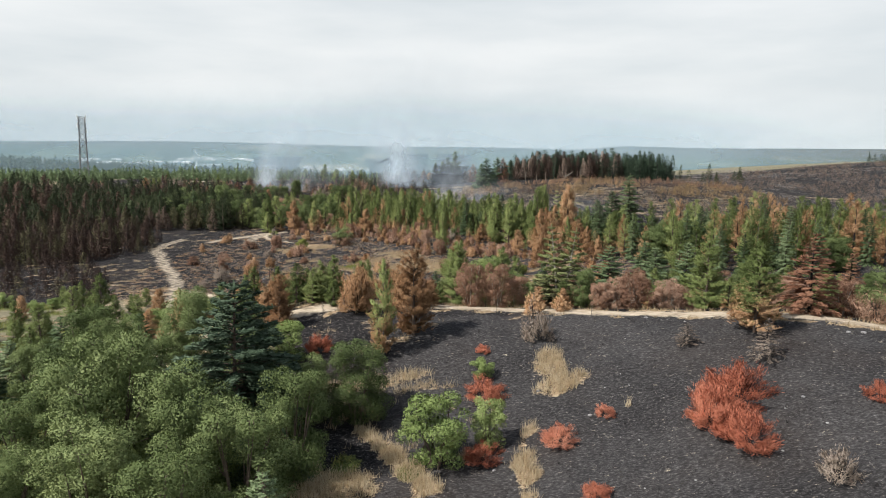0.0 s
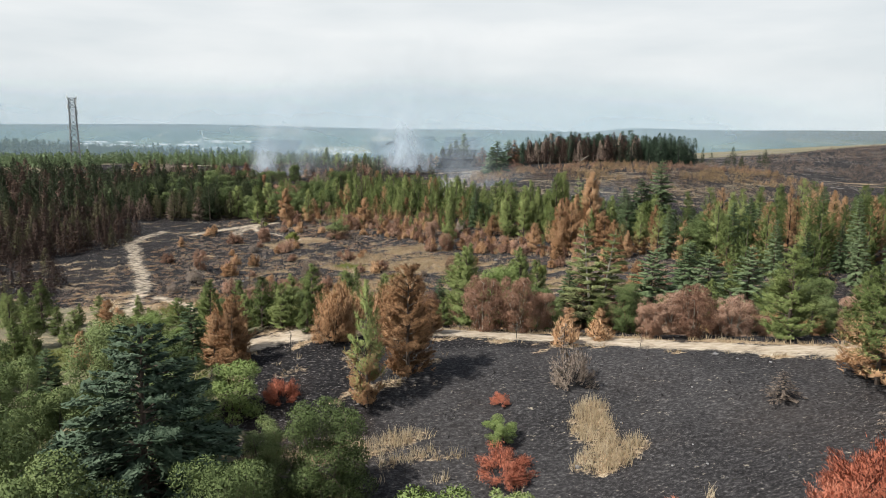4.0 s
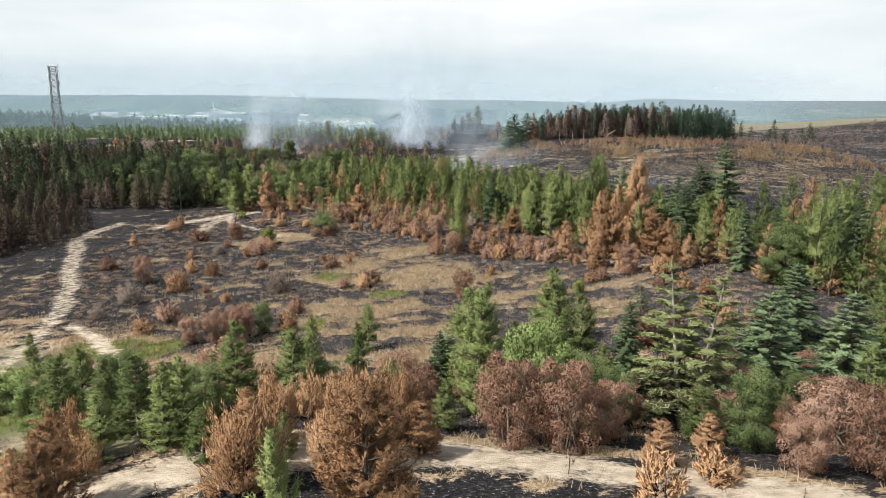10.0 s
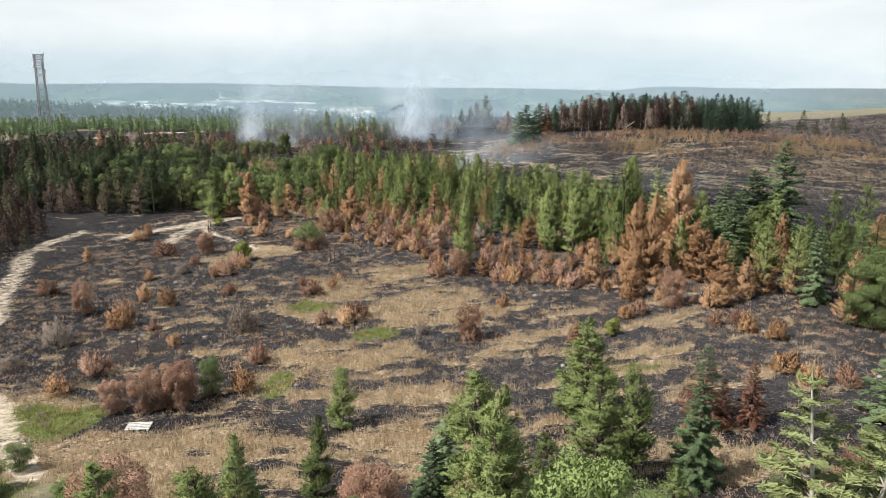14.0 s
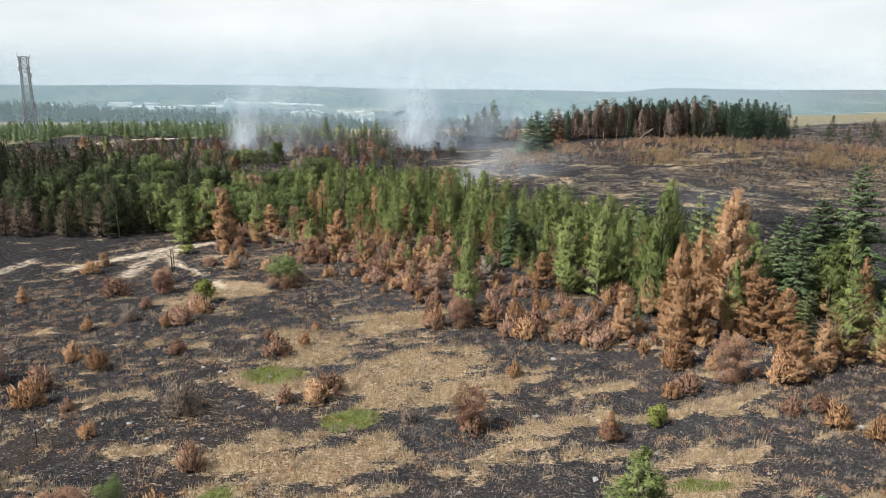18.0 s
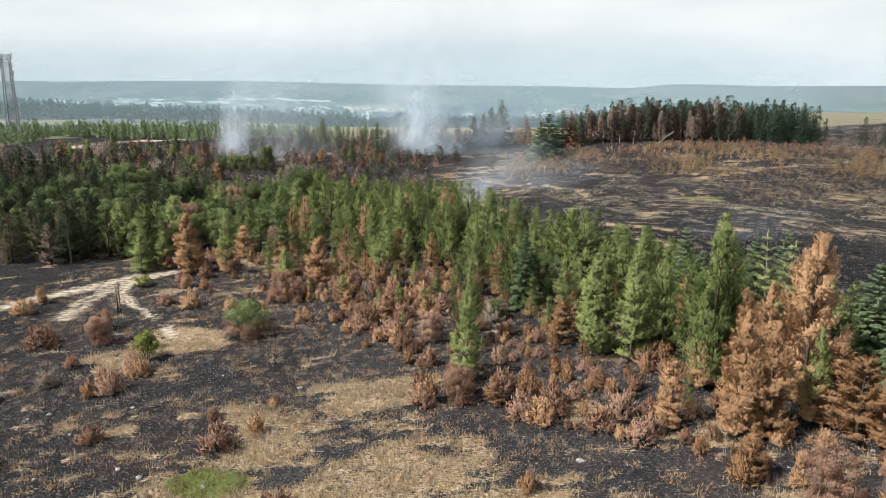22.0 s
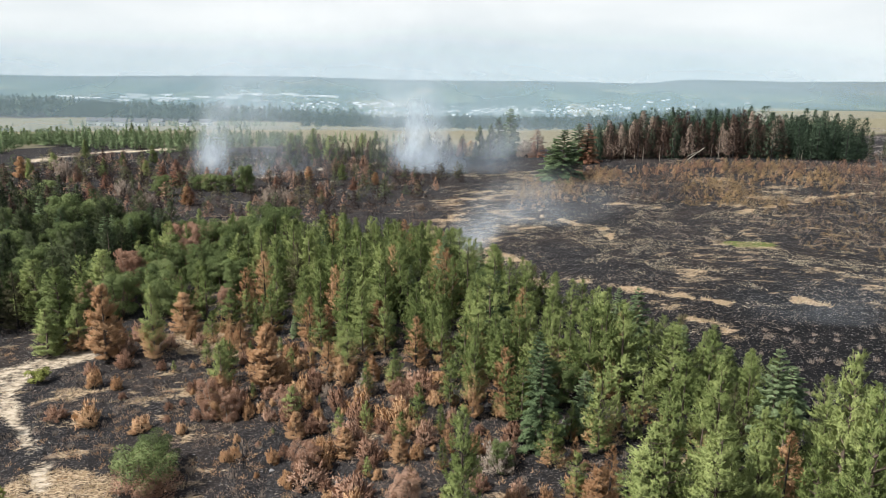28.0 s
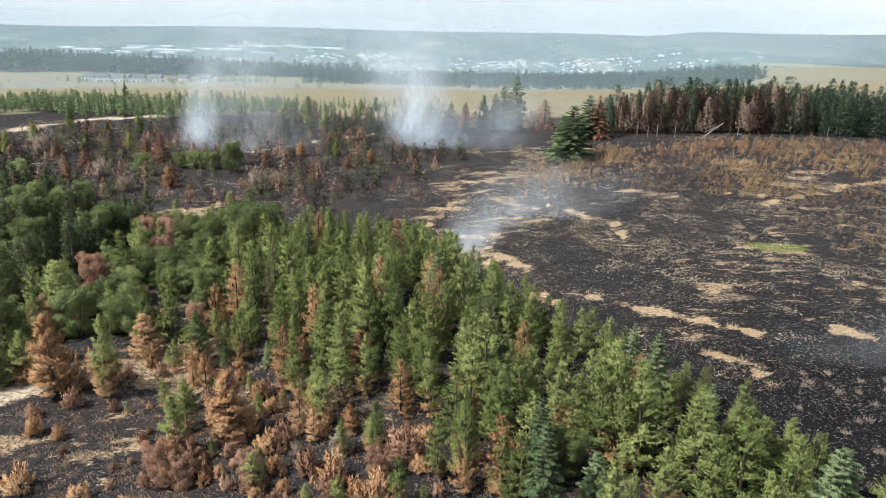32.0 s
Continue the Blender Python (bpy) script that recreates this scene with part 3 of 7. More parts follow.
def pine_parts(h, r, n_spray, seed, bare=0.12, fine=1.0):
    """Bottle brushes of needles along upswept branches in loose whorls, with gaps, and the branches that bear them."""
    g = np.random.default_rng(seed)
    each = 14
    n = max(30, n_spray // each)
    whorls = np.linspace(bare, 0.95, max(7, int(h / 0.5)))
    blunt = g.uniform(0.5, 0.8)
    prof = lambda q: 1.08 * (1.02 - q) ** blunt * (0.62 + 0.38 * np.minimum(1, (q + 0.05) / 0.3))
    wt = prof(whorls) ** 1.3 + 0.10
    k = g.choice(len(whorls), n, p=wt / wt.sum())
    arms = g.uniform(0, 6.28, (len(whorls), 6)); reach = g.uniform(0.5, 1.2, (len(whorls), 6))
    m = g.integers(0, 6, n)
    q = (whorls[k] + g.normal(0, 0.25, n) * (whorls[1] - whorls[0])).clip(0.03, 0.97)
    s = np.sqrt(g.uniform(0.05, 1.0, n))
    az = arms[k, m] + g.normal(0, 0.30, n) * s
    rad = r * prof(q) * s * reach[k, m]
    lift = rad * (0.12 + 0.55 * q) + 0.25 * rad * s
    c = np.column_stack([np.cos(az) * rad, np.sin(az) * rad, np.minimum(q * h + lift, h * 0.985)])
    out = np.column_stack([np.cos(az), np.sin(az), 0 * az])
    shoot = unit(out * (0.85 * (1 - 0.6 * q))[:, None] + np.array([0, 0, 0.75]) + g.normal(0, 0.25, (n, 3)))
    size = 0.105 * fine * (0.65 + 0.4 * h / 9) * g.uniform(0.65, 1.25, (n, each, 1)) * (1.05 - 0.3 * q)[:, None, None]
    d = unit(shoot[:, None] * 0.9 + unit(g.normal(0, 1, (n, each, 3))))
    C = c[:, None] + shoot[:, None] * g.uniform(-0.16, 0.2, (n, each, 1)) * fine + d * size * 0.8
    X = unit(np.cross(d, g.normal(0, 1, d.shape))) * size * 0.20
    N = np.repeat((out * 0.75 + shoot * 0.5 + np.array([0, 0, 0.30]))[:, None], each, 1) + d * 0.35
    tip_c = np.column_stack([g.normal(0, 0.05, 60), g.normal(0, 0.05, 60), h * g.uniform(0.88, 0.985, 60)])
    tip_d = unit(g.normal(0, 0.45, (60, 3)) + np.array([0, 0, 1.0])) * 0.11 * fine
    tip_x = unit(np.cross(tip_d, g.normal(0, 1, (60, 3)))) * 0.022 * fine
    ends = arms.ravel(); wr = np.repeat(whorls, 6)
    rr = r * prof(wr) * reach.ravel() * 0.85
    BB = np.column_stack([np.cos(ends) * rr, np.sin(ends) * rr, np.minimum(wr * h + rr * (0.3 + 0.55 * wr), h * 0.98)])
    BA = np.column_stack([0 * wr, 0 * wr, wr * h])
    return np.concatenate([C.reshape(-1, 3), tip_c]), np.concatenate([(d * size).reshape(-1, 3), tip_d]), np.concatenate([X.reshape(-1, 3), tip_x]), BA, BB, np.concatenate([N.reshape(-1, 3), tip_d * 9])


def conifer_parts(h, r, style, n_spray, seed, bare=0.12, fine=1.0):
    """Sprays and branches of one conifer. style: pine (upswept), spruce (level, drooping tips), larch (open, long)."""
    if style == "pine":
        return pine_parts(h, r, n_spray, seed, bare, fine)
    g = np.random.default_rng(seed)
    larch = style == "larch"
    zs = np.arange(bare * h, h * 0.97, (0.62 if larch else 0.40) * max(0.6, h / 9))
    C, A, X, BA, BB, N = [], [], [], [], [], []
    total = sum(max(0.10, (1 - z / h)) for z in zs) * 7
    for z in zs:
        q = z / h
        prof = (1 - q) ** (0.75 if larch else 0.68)
        nb = 6 if larch else 7
        for az in g.uniform(0, 6.28) + np.arange(nb) * 6.283 / nb + g.normal(0, 0.3, nb):
            ln = r * prof * g.uniform(0.55, 1.15) + 0.06
            lift = (0.08 + 0.35 * q if larch else -0.12 + 0.5 * q) + g.normal(0, 0.10)
            out = np.array([math.cos(az), math.sin(az), 0])
            ns = max(3, int(n_spray * max(0.10, 1 - q) / total * g.uniform(0.7, 1.3)))
            s = np.sqrt(g.uniform(0.06, 1.0, ns))
            curve = 0.22 * s - 0.20 * s**2 if larch else 0.16 * s - 0.30 * s**2 * (1 - q)
            side = np.array([-out[1], out[0], 0])
            off = g.normal(0, 1, ns) * 0.16 * ln * s * (1.1 - s)
            pts = np.array([0, 0, z]) + out * (s * ln)[:, None] + side * off[:, None] * 1.6 + np.array([0, 0, 1]) * (s * ln * lift + curve * ln + g.normal(0, 0.03, ns) * ln)[:, None]
            fan = g.normal(0, 0.7, ns)
            d = unit(out * np.cos(fan)[:, None] + side * np.sin(fan)[:, None] + np.array([0, 0, 1]) * g.normal((-0.18 if larch else -0.25) + 0.4 * q, 0.35, ns)[:, None])
            size = (0.15 if larch else 0.125) * fine * (0.55 + 0.6 * h / 9) * (1 - 0.3 * q) * g.uniform(0.6, 1.35, ns)
            w = unit(np.cross(d, g.normal(0, 1, (ns, 3)) + np.array([0, 0, 0.9])))
            N.append(out * 0.7 + np.array([0, 0, 0.75]) + d * 0.4)
            C.append(pts); A.append(d * size[:, None]); X.append(w * (size * (0.15 if larch else 0.24))[:, None])
            BA.append((0, 0, z)); BB.append(np.array([0, 0, z]) + out * ln * 0.92 + np.array([0, 0, 1]) * ln * 0.92 * (lift + (0.08 if larch else 0.16 - 0.28 * (1 - q))))
    C.append(np.array([[0, 0, h * 0.97], [0.02, 0, h * 0.985], [0, 0.03, h * 0.96]])); A.append(np.array([[0, 0, 0.03 * h], [0.06, 0, 0.03 * h], [-0.05, 0.05, 0.03 * h]])); X.append(np.array([[0.06, 0, 0], [0, 0.06, 0], [0.05, 0.03, 0]]))
    N.append(np.array([[0, -0.3, 1.0], [0.5, 0, 1.0], [0, 0.5, 1.0]]))
    return np.concatenate(C), np.concatenate(A), np.concatenate(X), np.array(BA), np.array(BB), np.concatenate(N)


def trunk_mesh(h, rad, bark, BA=None, BB=None, lean=0.0, seed=0):
    g = np.random.default_rng(seed)
    n = 6
    z = np.linspace(0, 0.98, n) * h
    off = np.cumsum(g.normal(0, 0.012 * h, (n, 2)), 0) * lean
    p = np.column_stack([off - off[0], z]); p[0, 2] = -0.4
    a, b = list(p[:-1]), list(p[1:])
    rr = rad * (1 - np.linspace(0, 0.93, n))
    ra, rb = list(rr[:-1]), list(rr[1:])
    if BA is not None:
        for s, e in zip(BA, BB):
            a.append(s); b.append(e); ra.append(0.028 * rad / 0.1); rb.append(0.008)
    return sticks("trunk", a, b, np.array(ra), np.array(rb), bark, 4)


def conifer(name, h, r, style, needles, seed, n_spray=1400, skirt=None, split=0.45, bark=None, label="", category="tree", limbs=True, bare=0.12, fine=1.0):
    """A conifer: trunk with branches, crown, and where it was scorched a brown skirt below the green."""
    root = new(name)
    C, A, X, BA, BB, N = conifer_parts(h, r, style, n_spray, seed, bare, fine)
    part("trunk", trunk_mesh(h, 0.014 * h + 0.02, bark or M_BARK, BA if limbs else None, BB if limbs else None, 0.3, seed), root)
    if skirt is None:
        part("crown", leaf_cloud("crown", C, A, X, needles, N), root)
    else:
        g = np.random.default_rng(seed + 1)
        low = C[:, 2] < h * (split + g.normal(0, 0.10, len(C)) + 0.12 * np.sin(3 * np.arctan2(C[:, 1], C[:, 0]) + seed))
        part("crown", leaf_cloud("crown", C[~low], A[~low], X[~low], needles, N[~low]), root)
        part("lower_crown", leaf_cloud("lower_crown", C[low], A[low], X[low], skirt, N[low]), root, "heat-browned lower branches")
    return tagged(root, label, category)


def broadleaf(name, h, r, leaves, seed, n_leaf=1700, stems=5, leaf=0.17, low=0.25, label="", category="tree", bark=None, skirt=None, split=0.35, lobes=12, slim=0.62, lobe=1.0):
    """A round bushy tree: several stems that fork, and a lobed crown with gaps."""
    g = np.random.default_rng(seed)
    root = new(name)
    # lobes
    n = lobes
    az = g.uniform(0, 6.28, n); q = np.sqrt(g.uniform(0.05, 1, n)); zz = g.uniform(low + 0.12, 0.9, n)
    wide = np.sqrt(np.clip(1 - ((zz - 0.5) / 0.62) ** 2, 0.1, 1))
    lc = np.column_stack([np.cos(az) * q * r * 0.72 * wide, np.sin(az) * q * r * 0.72 * wide, zz * h])
    lc[0] = (0, 0, h * 0.84); lc[1] = (r * 0.1, 0, h * 0.55)
    lr = g.uniform(0.28, 0.50, n) * min(r, h * 0.55) * lobe
    lr = np.minimum(lr, (h - lc[:, 2]) + 0.1 * h)
    k = g.choice(n, n_leaf, p=lr**2 / (lr**2).sum())
    d = unit(g.normal(0, 1, (n_leaf, 3)) + np.array([0, 0, 0.25]))
    rad = lr[k] * np.sqrt(g.uniform(0.35, 1.12, n_leaf))
    C = lc[k] + d * rad[:, None] * np.array([1, 1, 0.85])
    C[:, 2] = np.clip(C[:, 2], 0.06 * h, None)
    N = d + unit(C - np.array([0, 0, 0.4 * h])) * 0.6 + np.array([0, 0, 0.25])
    A = unit(unit(g.normal(0, 1, (n_leaf, 3))) + d * 0.5 + np.array([0, 0, 0.2]))
    X = unit(np.cross(A, d + g.normal(0, 0.5, (n_leaf, 3))))
    size = leaf * g.uniform(0.6, 1.4, n_leaf)
    A, X = A * size[:, None], X * (size * slim)[:, None]
    a, b, ra, rb = [], [], [], []
    for s in range(stems):
        t = 6.283 * s / stems + g.uniform(-0.4, 0.4)
        foot = np.array([math.cos(t) * 0.08 * r, math.sin(t) * 0.08 * r, -0.3])
        fork = np.array([math.cos(t) * 0.22 * r, math.sin(t) * 0.22 * r, h * g.uniform(0.28, 0.4)])
        rr = 0.012 * h + 0.015
        a.append(foot); b.append(fork); ra.append(rr); rb.append(rr * 0.7)
        for i in np.argsort(np.hypot(lc[:, 0] - fork[0] * 2, lc[:, 1] - fork[1] * 2))[:4]:
            a.append(fork); b.append(lc[i]); ra.append(rr * 0.6); rb.append(0.012)
            for m in range(2):
                a.append(lc[i]); b.append(lc[i] + unit(g.normal(0, 1, 3) + [0, 0, 0.6]) * lr[i] * 0.9); ra.append(0.014); rb.append(0.005)
    part("trunk", sticks("trunk", a, b, np.array(ra), np.array(rb), bark or M_BARK, 4), root)
    if skirt is None:
        part("crown", leaf_cloud("crown", C, A, X, leaves, N), root)
    else:
        lo = C[:, 2] < h * (split + g.normal(0, 0.08, n_leaf))
        part("crown", leaf_cloud("crown", C[~lo], A[~lo], X[~lo], leaves, N[~lo]), root)
        part("lower_crown", leaf_cloud("lower_crown", C[lo], A[lo], X[lo], skirt, N[lo]), root, "heat-browned lower leaves")
    return tagged(root, label, category)


def shrub(name, h, r, leaves, seed, n=600, leaf=0.16, label="", category="bush", bark=None, slim=0.3):
    """A low bush of stiff twigs that fan up from the foot, as gorse and heather do."""
    g = np.random.default_rng(seed)
    root = new(name)
    m = 46
    az, el = g.uniform(0, 6.28, m), np.arccos(g.uniform(0.12, 1, m))
    d = np.column_stack([np.sin(el) * np.cos(az), np.sin(el) * np.sin(az), np.cos(el)])
    ln = g.uniform(0.62, 1.05, m)
    tip = d * ln[:, None] * np.array([r, r, h])
    foot = d * np.array([0.12, 0.12, 0]) * r + np.array([0, 0, -0.1])
    part("stem", sticks("stem", foot, tip, np.full(m, 0.022), np.full(m, 0.006), bark or M_CHARRED, 3), root)
    k = g.integers(0, m, n)
    s = g.uniform(0.35, 1.0, n) ** 0.6
    C = foot[k] + (tip[k] - foot[k]) * s[:, None] + g.normal(0, 0.07, (n, 3)) * r
    C[:, 2] = np.clip(C[:, 2], 0.03, None)
    A = unit(unit(tip[k]) + g.normal(0, 0.45, (n, 3)) + np.array([0, 0, 0.3]))
    X = unit(np.cross(A, g.normal(0, 1, (n, 3))))
    size = leaf * g.uniform(0.6, 1.5, n)
    part("foliage", leaf_cloud("foliage", C, A * size[:, None], X * (size * slim)[:, None], leaves, unit(C - np.array([0, 0, 0.15 * h])) + np.array([0, 0, 0.4]), 0.6), root)
    return tagged(root, label, category)


def larch(name, h, r, needles, skirt, seed, n_spray, label):
    """A larch that forks low into two pale leaders, dull brown towards the foot."""
    g = np.random.default_rng(seed)
    root = new(name)
    C, A, X, N = [], [], [], []
    for k, (off, tall) in enumerate(((-0.11, 1.0), (0.13, 0.97))):
        c, a, x, BA, BB, nn = conifer_parts(h * tall, r * 0.86, "larch", n_spray // 2, seed + k, 0.1, 1.0)
        lean = lambda p: p + np.array([1, 0.35, 0]) * (off * h * (p[:, 2:] / h).clip(0, 1) ** 0.8)
        C.append(lean(c)); A.append(a); X.append(x); N.append(nn)
        z = np.linspace(-0.04, 0.98, 7)[:, None] * h * tall
        p = lean(np.concatenate([0 * z, 0 * z, z], 1))
        rr = (0.012 * h + 0.03) * (1 - np.linspace(0, 0.9, 7))
        a0, b0 = np.concatenate([p[:-1], lean(BA)]), np.concatenate([p[1:], lean(BB)])
        part("trunk", sticks("trunk", a0, b0, np.concatenate([rr[:-1], np.full(len(BA), 0.03)]), np.concatenate([rr[1:], np.full(len(BA), 0.008)]), M_PALE_BARK, 5), root, "pale bare leader")
    C, A, X, N = np.concatenate(C), np.concatenate(A), np.concatenate(X), np.concatenate(N)
    low = C[:, 2] < h * (0.30 + g.normal(0, 0.12, len(C)))
    part("crown", leaf_cloud("crown", C[~low], A[~low], X[~low], needles, N[~low]), root)
    part("lower_crown", leaf_cloud("lower_crown", C[low], A[low], X[low], skirt, N[low]), root, "dull brown lower branches")
    return tagged(root, label, "tree")


def dead_pole(name, h, seed, label):
    """A bare dead trunk with a few stubs of branches."""
    g = np.random.default_rng(seed)
    root = new(name)
    n = 9
    z, az = np.sort(g.uniform(0.3, 0.95, n)) * h, g.uniform(0, 6.28, n)
    ln = g.uniform(0.3, 0.9, n)
    a = np.column_stack([0 * z, 0 * z, z])
    part("trunk", trunk_mesh(h, 0.11, M_PALE_BARK, None, None, 0.6, seed), root)
    for foot, tip in zip(a, a + np.column_stack([np.cos(az) * ln, np.sin(az) * ln, 0.15 * ln])):
        part("branch", sticks("branch", [foot], [tip], 0.03, 0.01, M_PALE_BARK, 3), root)
    return tagged(root, label, "dead tree")


def at_ground(x, y, turn=0.0, sx=1.0, sz=1.0):
    return Matrix.LocRotScale((x, y, float(relief(x, y)) - 0.03), Euler((0, 0, turn)), (sx, sx, sz))


def relief(x, y):
    """The ground with its small hummocks."""
    x, y = np.asarray(x, float), np.asarray(y, float)
    road = np.minimum.reduce([line_dist(x, y, line) / wide for line, wide in TRACKS])
    calm = ((road - 0.45) * 2).clip(0.1, 1)
    return land(x, y) + calm * ((fnoise(x, y, 3.5, 61) - 0.5) * 0.55 + (fnoise(x, y, 1.1, 67) - 0.5) * 0.25)


# ---------------------------------------------------------------- ground
def stretch_axis(lo, hi, step, far_lo, far_hi, grow=1.09):
    mid = list(np.arange(lo, hi + step / 2, step))
    up, down, s = [mid[-1]], [mid[0]], step
    while up[-1] < far_hi:
        s *= grow
        up.append(up[-1] + min(s, 160))
    s = step
    while down[-1] > far_lo:
        s *= grow
        down.append(down[-1] - min(s, 160))
    return np.array(down[:0:-1] + mid + up[1:])


gx, gy = stretch_axis(-62, 66, 0.5, -4600, 4600), stretch_axis(26, 250, 0.5, -900, 4700)
GX, GY = np.meshgrid(gx, gy)
vx, vy = GX.ravel(), GY.ravel()
nxv = len(gx)
ids = np.arange(len(vx)).reshape(GX.shape)
gf = np.stack([ids[:-1, :-1], ids[:-1, 1:], ids[1:, 1:], ids[1:, :-1]], -1).reshape(-1, 4)
ground_mesh = mesh_of("ground", np.column_stack([vx, vy, relief(vx, vy)]), gf, M_GROUND)
ground_mesh.materials.append(M_FAR)
cover = ground_mesh.color_attributes.new("cover", "FLOAT_COLOR", "POINT")
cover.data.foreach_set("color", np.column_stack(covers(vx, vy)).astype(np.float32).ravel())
ash_at = ground_mesh.attributes.new("ash", "FLOAT", "POINT")
wob = (fnoise(vx, vy, 9, 99) - 0.5) * 14
on_slope = inside(vx + wob, vy, CLEAN_BURN) | ((vy < 64) & (vx > -4) & (vx + wob < 62))
sootier = 0.85 * np.exp(-(((vx - 31) / 20) ** 2 + ((vy - 160) / 22) ** 2)) + np.where((vy > 172 - 0.9 * vx) & (vx > -6), 0.3, 0) + np.where(vx < -30 - 0.3 * (vy - 110), 0.45, 0)
ash_at.data.foreach_set("value", (np.where(on_slope, 0.58, np.where((vy > 95) & (vy < 152) & (vx > -12), 0.26, 0.03)) * (0.15 + 1.7 * fnoise(vx, vy, 5, 91)) - sootier).clip(-1, 1).astype(np.float32))
face_x, face_y = vx[gf].mean(1), vy[gf].mean(1)
mid_d = np.hypot(face_x, face_y)
ground_mesh.polygons.foreach_set("material_index", (mid_d > 1350).astype(np.int32))
ground_mesh.polygons.foreach_set("use_smooth", np.ones(len(gf), bool))
ground = tagged(new("ground", ground_mesh), "burnt black heath with straw grass patches and sandy tracks", "ground", kind="structure")

# ---------------------------------------------------------------- trees
AT_WILLOW = [(-19.7, 41.1, 10.6, 8.7), (-14.2, 39.9, 9.1, 7.4), (-24.3, 40.6, 6.8, 6.5), (-10.9, 38.1, 7.8, 7.5), (-18.1, 35.5, 7.6, 7.6), (-8.9, 42.8, 7.8, 5.8), (-23.2, 36.6, 5.3, 5.6), (-13.6, 34.1, 6.8, 6.7), (-26.6, 48.5, 7.5, 6.1), (-8.6, 49.4, 5.1, 3.7), (-5.6, 49.1, 6.4, 6.1), (-23.8, 89.2, 1.9, 1.9), (-21.7, 83.1, 3.4, 3.3), (-2.9, 77.7, 2.7, 2.5), (-16.7, 99.9, 3.0, 2.2), (3.5, 145.5, 2.3, 2.0), (3.6, 160.6, 4.6, 3.3), (-26.9, 196.8, 8.8, 9.3), (-33.1, 196.7, 5.9, 4.3), (-30.3, 185.7, 4.0, 5.7), (-61.7, 206.0, 8.2, 8.9)]
AT_WILLOW += [(-50.9, 204.6, 6.1, 7.1), (-33.9, 187.2, 3.4, 3.2), (-38.6, 185.3, 5.3, 3.8), (-49.5, 249.0, 6.2, 4.5), (-51.0, 255.4, 5.4, 4.3), (-65.7, 245.3, 4.6, 5.7), (-57.9, 251.9, 3.8, 5.9), (-72.3, 225.1, 4.2, 7.9), (-85.6, 237.5, 4.4, 5.4), (-54.9, 252.1, 3.8, 5.4), (-61.3, 252.8, 3.4, 4.8), (-79.9, 224.2, 5.0, 5.9), (-66.5, 225.8, 3.5, 4.9), (-19.8, 145.3, 3.2, 5.1), (-91.0, 268.1, 3.0, 3.0)]
AT_SPRUCE_BIG = [(-13.3, 45.9, 11.7, 8.8)]
AT_SPRUCE = [(-37.1, 59.9, 4.6, 4.0), (19.7, 79.6, 7.8, 5.7), (25.3, 80.8, 7.5, 5.0), (28.4, 79.0, 8.0, 4.5), (0.3, 88.1, 3.8, 3.2), (13.5, 88.0, 5.8, 2.7), (-16.9, 62.1, 4.7, 2.7), (-8.9, 82.2, 3.4, 2.8), (27.9, 93.7, 6.5, 5.1), (-0.1, 81.7, 4.6, 2.1), (10.8, 82.8, 2.5, 2.3), (32.6, 132.2, 9.7, 5.4), (35.6, 131.7, 12.6, 5.8), (36.6, 134.5, 7.7, 4.6), (29.9, 132.6, 8.1, 4.0), (29.6, 128.8, 8.1, 3.3), (6.1, 148.3, 7.6, 2.8), (26.4, 139.7, 8.9, 3.1), (24.7, 141.3, 8.6, 2.8), (19.9, 145.1, 8.2, 2.6), (6.2, 152.9, 6.4, 2.5), (14.5, 159.9, 6.6, 2.8)]
AT_SPRUCE += [(9.2, 149.9, 4.6, 2.3), (23.3, 150.7, 4.2, 3.0)]
AT_BIRCH = [(0.1, 43.8, 5.2, 5.6), (3.7, 45.4, 3.7, 3.1), (-12.2, 56.0, 3.8, 4.6), (3.7, 53.5, 1.7, 2.4), (5.3, 75.1, 6.0, 4.1), (6.5, 81.0, 4.2, 4.7)]
AT_GORSE = [(3.7, 51.3, 2.3, 3.2), (8.5, 44.5, 1.8, 2.6), (11.7, 46.5, 1.2, 1.4), (18.8, 40.1, 3.3, 3.7), (17.7, 43.1, 4.0, 3.6), (19.8, 44.3, 3.9, 4.4), (27.6, 41.9, 1.6, 2.1), (9.4, 38.2, 1.4, 1.8), (-9.7, 57.2, 2.1, 2.1), (4.0, 56.7, 1.0, 1.3), (3.4, 43.9, 1.7, 3.3)]
AT_DUN_BUSH = [(21.5, 35.4, 1.9, 2.7), (8.6, 58.1, 2.7, 1.4), (-18.5, 113.0, 2.6, 2.9), (-33.9, 110.4, 2.7, 3.1), (-35.1, 105.8, 1.3, 2.4), (-18.8, 113.8, 2.7, 2.8), (-2.5, 112.2, 1.2, 1.1), (-32.0, 133.2, 1.7, 1.6), (3.3, 145.6, 2.3, 1.8), (-2.3, 141.4, 1.3, 1.2)]
